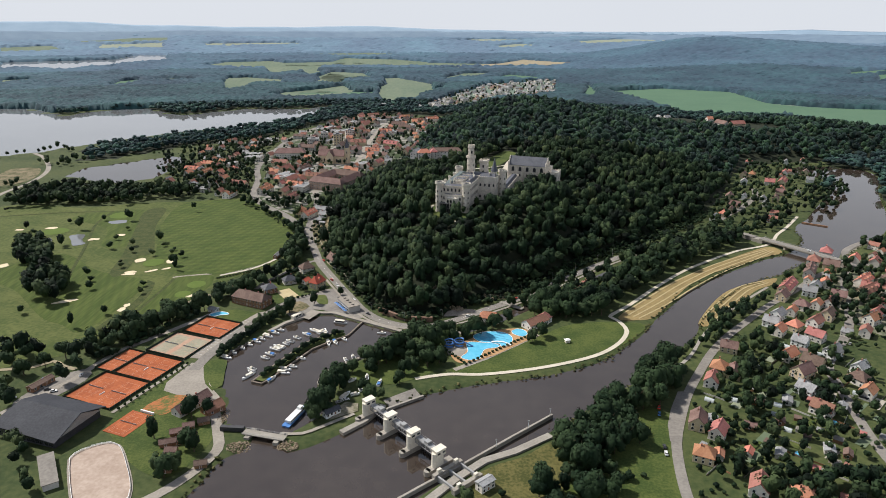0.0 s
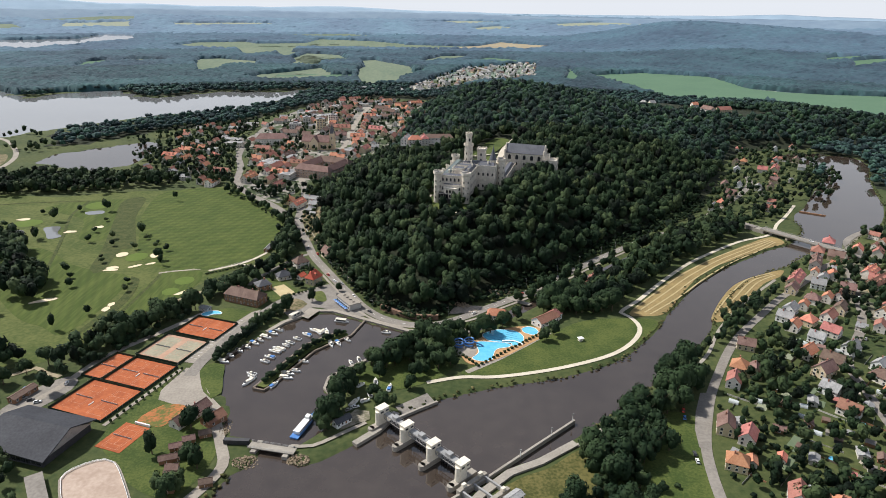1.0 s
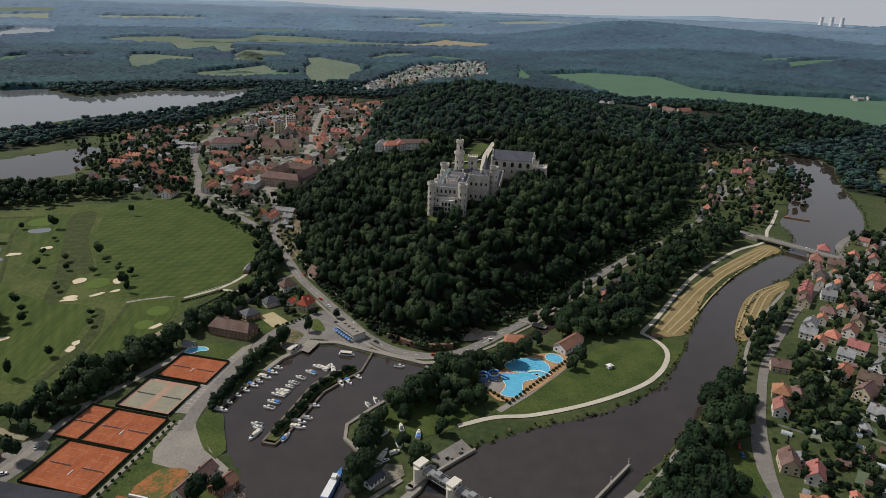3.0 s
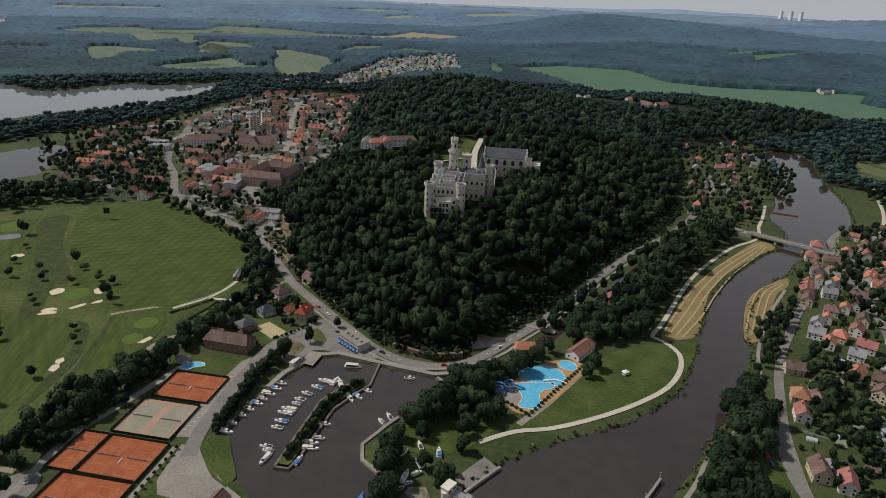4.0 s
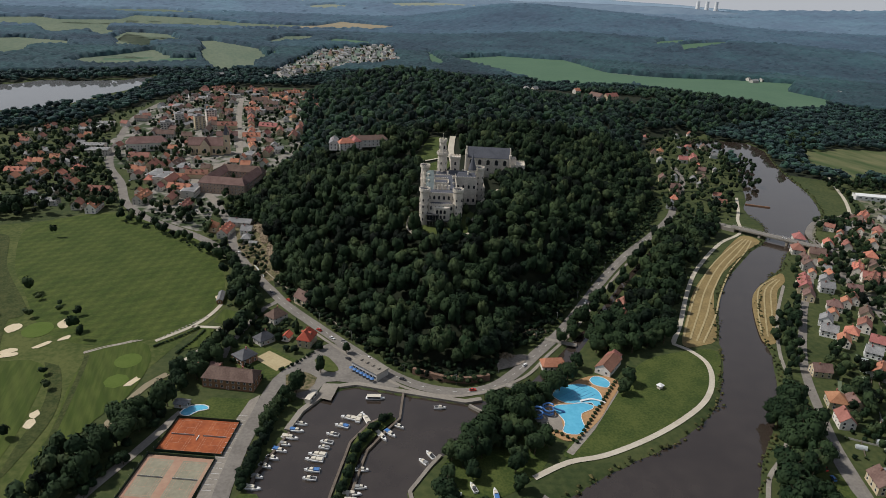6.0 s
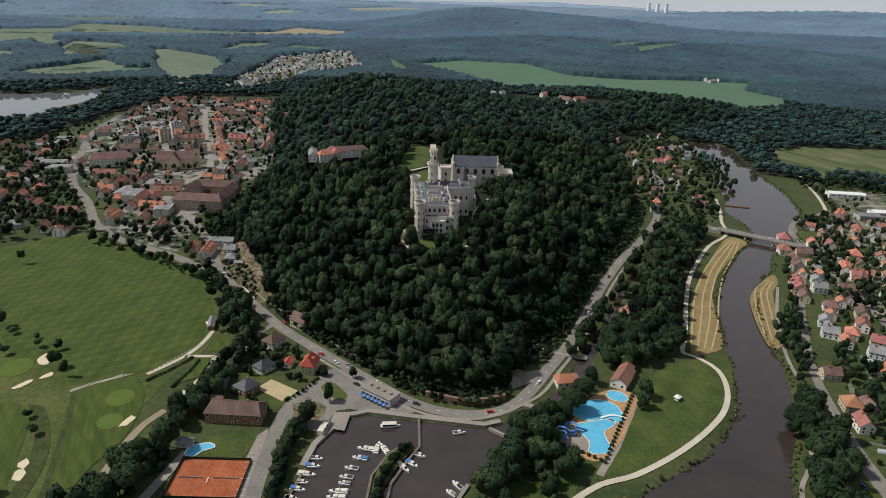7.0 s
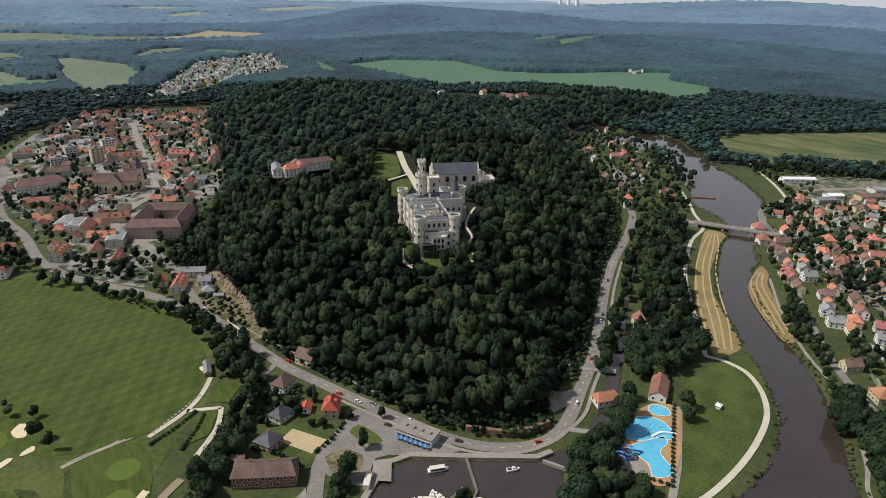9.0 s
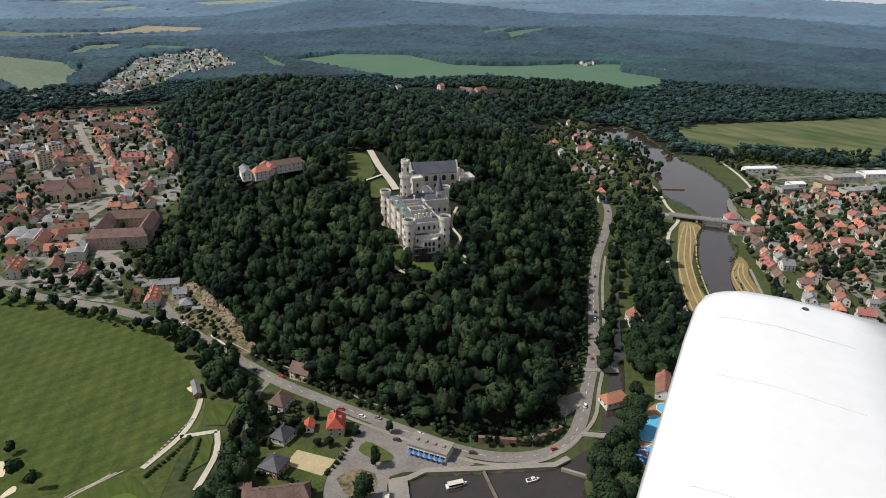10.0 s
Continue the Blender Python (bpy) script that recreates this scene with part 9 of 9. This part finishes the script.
# ---- vehicles ----
def make_car(paint, label, l=4.3, van=False):
    e = thing("car", label, "car", "cars")
    bm = bmesh.new()
    solid(bm, [(-l / 2, -0.85, 0.3), (l / 2, -0.8, 0.3), (l / 2, 0.8, 0.3), (-l / 2, 0.85, 0.3)], [(-l / 2 + 0.08, -0.85, 0.95), (l / 2 - 0.2, -0.78, 0.85), (l / 2 - 0.2, 0.78, 0.85), (-l / 2 + 0.08, 0.85, 0.95)])
    part("body", bm, paint, e)
    h = 1.9 if van else 1.45
    bm = bmesh.new()
    solid(bm, [(-l * 0.42, -0.78, 0.9), (l * 0.2, -0.76, 0.9), (l * 0.2, 0.76, 0.9), (-l * 0.42, 0.78, 0.9)], [(-l * 0.32, -0.62, h), (l * 0.06, -0.62, h), (l * 0.06, 0.62, h), (-l * 0.32, 0.62, h)])
    part("glazing", bm, M["window"], e)
    bm = bmesh.new()
    box(bm, -l * 0.31, l * 0.05, -0.6, 0.6, h, h + 0.05)
    part("roof", bm, paint, e)
    for x in (-l * 0.3, l * 0.31):
        for y in (-0.8, 0.8):
            bm = bmesh.new()
            tube(bm, (x, y - 0.1, 0.32), (x, y + 0.1, 0.32), 0.32, 10)
            part("wheel", bm, M["dark"], e)
    return e


CARS = [make_car(M["white"], "white parked family car"), make_car(M["dark"], "dark grey family car"), make_car(M["steel"], "silver grey family car"), make_car(M["redpaint"], "bright red small car"), make_car(M["blue"], "blue family hatchback car"), make_car(M["white"], "tall white delivery van", 5.2, True)]
car_spots = [(-94, 536, -55, 0), (-101, 549, 125, 3), (-87, 530, -55, 2), (-75, 505, -55, 0), (-88, 470 + 38, 125, 1), (-128, 614, -70, 2), (-117, 599, 115, 3), (62, 509, 44, 3), (104, 546, 224, 0), (113, 554, 44, 1), (160, 599, 222, 1), (226, 652, 40, 2)]
car_spots += [(-22, 456, -8, 3), (-60, 477, -42, 1), (20, 474, 36, 0), (300, 712, 42, 1), (-150, 700, 80, 0), (-139, 655, 110, 2), (-247, 360, 20, 0), (-252, 362, 20, 1), (-257, 364, 20, 2), (-268, 352, 20, 0), (-262, 374, 100, 4), (-240, 380, 100, 0)]
car_spots2 = [(123, 300, 80, 0), (124, 306, 80, 1), (133, 345, 70, 3), (131, 338, 70, 4), (140, 360, 62, 0), (256, 392, 60, 0), (262, 398, 60, 3), (272, 404, 50, 1), (300, 430, 50, 2), (340, 500, 60, 0), (372, 566, 55, 1), (380, 575, 55, 0), (386, 584, 55, 3), (370, 622, -56, 0), (-182, 815, 60, 1), (-188, 820, 60, 0), (-176, 808, 60, 2), (-205, 846, 45, 0), (-262, 940, 70, 5), (-60, 352, 20, 0), (-64, 349, 30, 2), (-215, 318, 70, 5), (-212, 322, 70, 0), (-209, 326, 70, 5)]
for i, (x, y, a, k) in enumerate(car_spots + car_spots2):
    z = max(hz(x, y), 0) + 0.38 + (4.5 if abs(x - 370) < 1 else 0)
    m = pose(x, y, z, 0, 0, a)
    if "placed" not in CARS[k]:
        CARS[k]["placed"] = 1
        CARS[k].matrix_basis = m
    else:
        copy_thing(CARS[k], m)

# ---- street lamps along the main road ----
lamp = thing("street_lamp", "tall grey steel street lamp", "street lamp", "street lamps")
bm = bmesh.new()
tube(bm, (0, 0, 0), (0, 0, 8), 0.1)
tube(bm, (0, 0, 8), (1.6, 0, 8.3), 0.07)
part("pole", bm, M["steel"], lamp)
bm = bmesh.new()
box(bm, 1.3, 2.1, -0.15, 0.15, 8.2, 8.4)
part("head", bm, M["steel"], lamp)
lp = curve_pts([(-113, 585), (-82, 530), (-58, 482), (-30, 464), (0, 470), (40, 500), (100, 552), (170, 615)], 30)
for i, p in enumerate(lp):
    m = pose(p[0], p[1], max(hz(p[0], p[1]), 0), 0, 0, 200 + 4 * i)
    if i == 0:
        lamp.matrix_basis = m
    else:
        copy_thing(lamp, m)
# centre line of the road
for nm, off in (("road_marking", 0.0),):
    C = curve_pts(MAIN_ROAD[4:20], 1.0)
    bm = bmesh.new()
    for i in range(0, len(C) - 4, 9):
        a, b = C[i], C[i + 3]
        t = (b - a) / (np.linalg.norm(b - a) + 1e-9)
        n = np.array([-t[1], t[0]]) * 0.09
        z = 0.45 + max(0, hz(*a))
        bm.faces.new([bm.verts.new((*p, z)) for p in (a + n, a - n, b - n, b + n)])
    tagged(new(nm, data(nm, bm, M["white"])), "dashed white centre line on the road", "road marking", kind="structure")

# boats laid up on the grass behind the weir, and a hut
for x, y, a, k in ((-59, 375, 40, 3), (-53, 365, 110, 0), (-41, 372, 80, 1), (-55, 358, 20, 3), (-50, 379, 95, 0), (-61, 357, 60, 2)):
    copy_thing(BOATS[k], pose(x, y, 0.35, 0, 0, a))
hut = house(4.5, 10, 3.0, 1.3, "s", "w", 0, (4, 1), 0, 0, name="boathouse", label="small white boathouse with a dark shallow roof", cat="boathouse", group="")
hut.matrix_basis = pose(-66.5, 336.5, 0.4, 0, 0, 42)

# ---- garden clutter in the village ----
M["film"] = mat("greenhouse_film", (0.4, 0.44, 0.45), (0.55, 0.58, 0.58), 0.35, 0.4, 2.0)
yard_rnd = random.Random(23)


def garden_spot():
    """A free place among the village gardens."""
    while True:
        x, y = yard_rnd.uniform(140, 300), yard_rnd.uniform(262, 430)
        if inside(np.array([(140, 330), (190, 396), (246, 428), (300, 420), (280, 330), (206, 262), (128, 263)], float), np.array(x), np.array(y)) and dist(np.array(ROAD_EAST), np.array(x), np.array(y), False) > 8:
            return x, y


for i in range(16):
    x, y = garden_spot()
    g = thing("greenhouse", "small arched garden greenhouse of pale film", "greenhouse", "greenhouses", pose(x, y, 0.2, 0, 0, yard_rnd.choice((45, 52, 135, 60))))
    w, l = yard_rnd.uniform(1.3, 1.9), yard_rnd.uniform(2.2, 3.6)
    bm = bmesh.new()
    ends = [[(w * math.cos(a), s * l, 2.1 * math.sin(a)) for a in [math.pi * k / 8 for k in range(9)]] for s in (-1, 1)]
    solid(bm, ends[0], ends[1])
    part("cover", bm, M["film"], g)
    bm = bmesh.new()
    box(bm, -0.45, 0.45, -l - 0.06, -l - 0.01, 0, 1.7)
    part("door", bm, M["white"], g)
for i in range(26):
    x, y = garden_spot()
    k = yard_rnd.choice(("wood", "dark", "plaster_g", "stone_dark"))
    g = thing("garden_hut", "small garden hut with a lean-to roof", "hut", "garden huts", pose(x, y, 0.1, 0, 0, yard_rnd.choice((45, 52, 135, 60))))
    w, l = yard_rnd.uniform(1.2, 2.0), yard_rnd.uniform(1.4, 2.6)
    bm = bmesh.new()
    solid(bm, [(-w, -l, -0.3), (w, -l, -0.3), (w, l, -0.3), (-w, l, -0.3)], [(-w, -l, 2.0), (w, -l, 2.4), (w, l, 2.4), (-w, l, 2.0)])
    part("wall", bm, M[k], g)
    bm = bmesh.new()
    lo = [(-w - 0.2, -l - 0.2, 1.97), (w + 0.2, -l - 0.2, 2.45), (w + 0.2, l + 0.2, 2.45), (-w - 0.2, l + 0.2, 1.97)]
    solid(bm, lo, [(a, b, c + 0.12) for a, b, c in lo])
    part("roof", bm, M[yard_rnd.choice(("tile_g", "tile_b", "tile_r", "asphalt"))], g)
for i in range(34):
    x, y = garden_spot()
    a, l = radians(yard_rnd.choice((42, 50, 132, 140))), yard_rnd.uniform(8, 20)
    d = np.array([math.cos(a), math.sin(a)])
    e = thing("garden_fence", "low wooden fence between garden plots", "fence", "garden fences", pose(x, y, 0, 0, 0, math.degrees(a)))
    bm = bmesh.new()
    box(bm, -l / 2, l / 2, -0.04, 0.04, 0.1, 1.2)
    part("panel", bm, M[yard_rnd.choice(("wood", "old_timber", "plaster_g"))], e)
for x, y, r in ((196, 300, 2.2), (232, 330, 1.8), (268, 400, 2.0)):
    g = thing("garden_pool", "small round blue garden pool", "pool", "garden pools", pose(x, y, 0.1))
    bm = bmesh.new()
    solid(bm, ring(0, 0, r, -0.2, 20), ring(0, 0, r, 0.9, 20))
    part("wall", bm, M["blue"], g)
    bm = bmesh.new()
    solid(bm, ring(0, 0, r * 0.93, 0.8, 20), ring(0, 0, r * 0.93, 0.91, 20))
    part("water", bm, M["poolwater"], g)

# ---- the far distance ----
# pale blue base colours paint the haze onto the backdrop hills
M["far_hill"] = mat("haze_blue_hills", (0.2162, 0.3, 0.3885), (0.2632, 0.35, 0.441), 1.0, 0.001, 0.01)
M["near_hill"] = mat("haze_blue_ridge", (0.141, 0.2, 0.273), (0.1786, 0.245, 0.315), 1.0, 0.002, 0.02)


def ridge(r, az, tops, material, label, wob):
    """A line of far hills at the radius r, its crest through the given heights by azimuth."""
    v, f, n = [], [], 300
    for i in range(n + 1):
        deg = -60 + 150 * i / n
        top = float(np.interp(deg, az, tops)) + wob * noise.noise((i * 0.11, r * 0.01, 0)) + 0.4 * wob * noise.noise((i * 0.43, r * 0.01, 2))
        for rr2, zz in ((r - 330, top - 95), (r - 60, top - 7), (r, top), (r + 6, 40)):
            v.append((CX + rr2 * math.sin(radians(deg)), CY + rr2 * math.cos(radians(deg)), zz))
    for i in range(n):
        for k in range(3):
            f.append((4 * i + k, 4 * i + 4 + k, 4 * i + 5 + k, 4 * i + 1 + k))
    tagged(mesh_ob("backdrop", v, f, material, True), label, "hills", kind="structure")


ridge(4738, (-60, -32, -27, -23, -17, -11, -5, 0, 7, 12, 18, 25, 30, 36, 40, 44, 48, 53, 60, 90), (195, 196, 194, 178, 167, 164, 172, 156, 146, 143, 146, 155, 172, 160, 150, 140, 138, 150, 150, 150), M["far_hill"], "low horizon hills tinted blue for haze", 5)
ridge(4560, (-60, -30, -20, -10, 0, 10, 18, 24, 30, 36, 44, 60, 90), (150, 148, 150, 140, 142, 136, 128, 134, 148, 146, 122, 110, 110), M["near_hill"], "wooded ridge before the horizon, tinted for haze", 7)
for i in range(3):
    e = thing("cooling_tower", "pale far-off power station cooling tower", "cooling tower", "cooling towers", pose(2672 + 42 * i, 3788 - 33 * i, 124))
    bm = bmesh.new()
    zs, rs4 = (0, 20, 42, 58, 68), (17, 13.5, 11, 10.6, 11.2)
    for k in range(4):
        solid(bm, ring(0, 0, rs4[k], zs[k], 20), ring(0, 0, rs4[k + 1], zs[k + 1], 20))
    part("shell", bm, M["white"], e)

# ---- the aeroplane's wing, placed to fit the camera's view at the flight's end ----
wing_ob = thing("aircraft_wing", "white riveted aeroplane wing with a rounded tip", "aircraft wing", m=pose(-229.9, 261.95, 227.485, 0, 0, 29.4))


def wing_shell():
    """Span along +x towards the tip, chord towards -y; airfoil sections."""
    bm = bmesh.new()
    prof = ((0.0, 0.0), (0.012, 0.035), (0.05, 0.07), (0.15, 0.105), (0.35, 0.115), (0.65, 0.08), (1.0, 0.015), (1.0, 0.0), (0.6, -0.03), (0.2, -0.045), (0.04, -0.035))
    secs = []
    for x, lead, chord, th in ((-1.6, 0.0, 1.36, 1.0), (-0.8, 0.0, 1.33, 1.0), (0.0, 0.0, 1.3, 1.0), (0.8, 0.0, 1.27, 1.0), (1.25, 0.01, 1.25, 0.96), (1.41, 0.04, 1.2, 0.86), (1.51, 0.11, 1.08, 0.65), (1.55, 0.22, 0.92, 0.35)):
        secs.append([bm.verts.new((x, -lead - c * chord, z * th - 0.1)) for c, z in prof])
    k = len(prof)
    for a, b in zip(secs, secs[1:]):
        for i in range(k):
            f = bm.faces.new((a[i], a[(i + 1) % k], b[(i + 1) % k], b[i]))
            f.smooth = True
    bm.faces.new(secs[0][::-1])
    bm.faces.new(secs[-1])
    return bm


M["wing_seam"] = mat("seam_sealant", (0.5, 0.5, 0.5), (0.6, 0.6, 0.6), 0.6, 3.0, 20.0)
M["wing"] = mat("glossy_white_paint", (0.8, 0.8, 0.8), (0.84, 0.84, 0.84), 0.25, 1.5, 12.0)
part("skin", wing_shell(), M["wing"], wing_ob)
for x in (-0.5, 0.35, 1.0):
    bm = bmesh.new()
    for c0, z0, c1, z1 in ((0.03, 0.053, 0.15, 0.106), (0.15, 0.106, 0.35, 0.116), (0.35, 0.116, 0.65, 0.081)):
        tube(bm, (x, -c0 * 1.28, z0 - 0.1), (x, -c1 * 1.28, z1 - 0.1), 0.0009, 4)
    part("seam", bm, M["wing_seam"], wing_ob)
for y in (-0.5, -0.6):
    bm = bmesh.new()
    solid(bm, ring(1.36, y, 0.03, -0.03, 10), ring(1.36, y, 0.018, -0.004, 10))
    part("vent", bm, M["dark"], wing_ob)
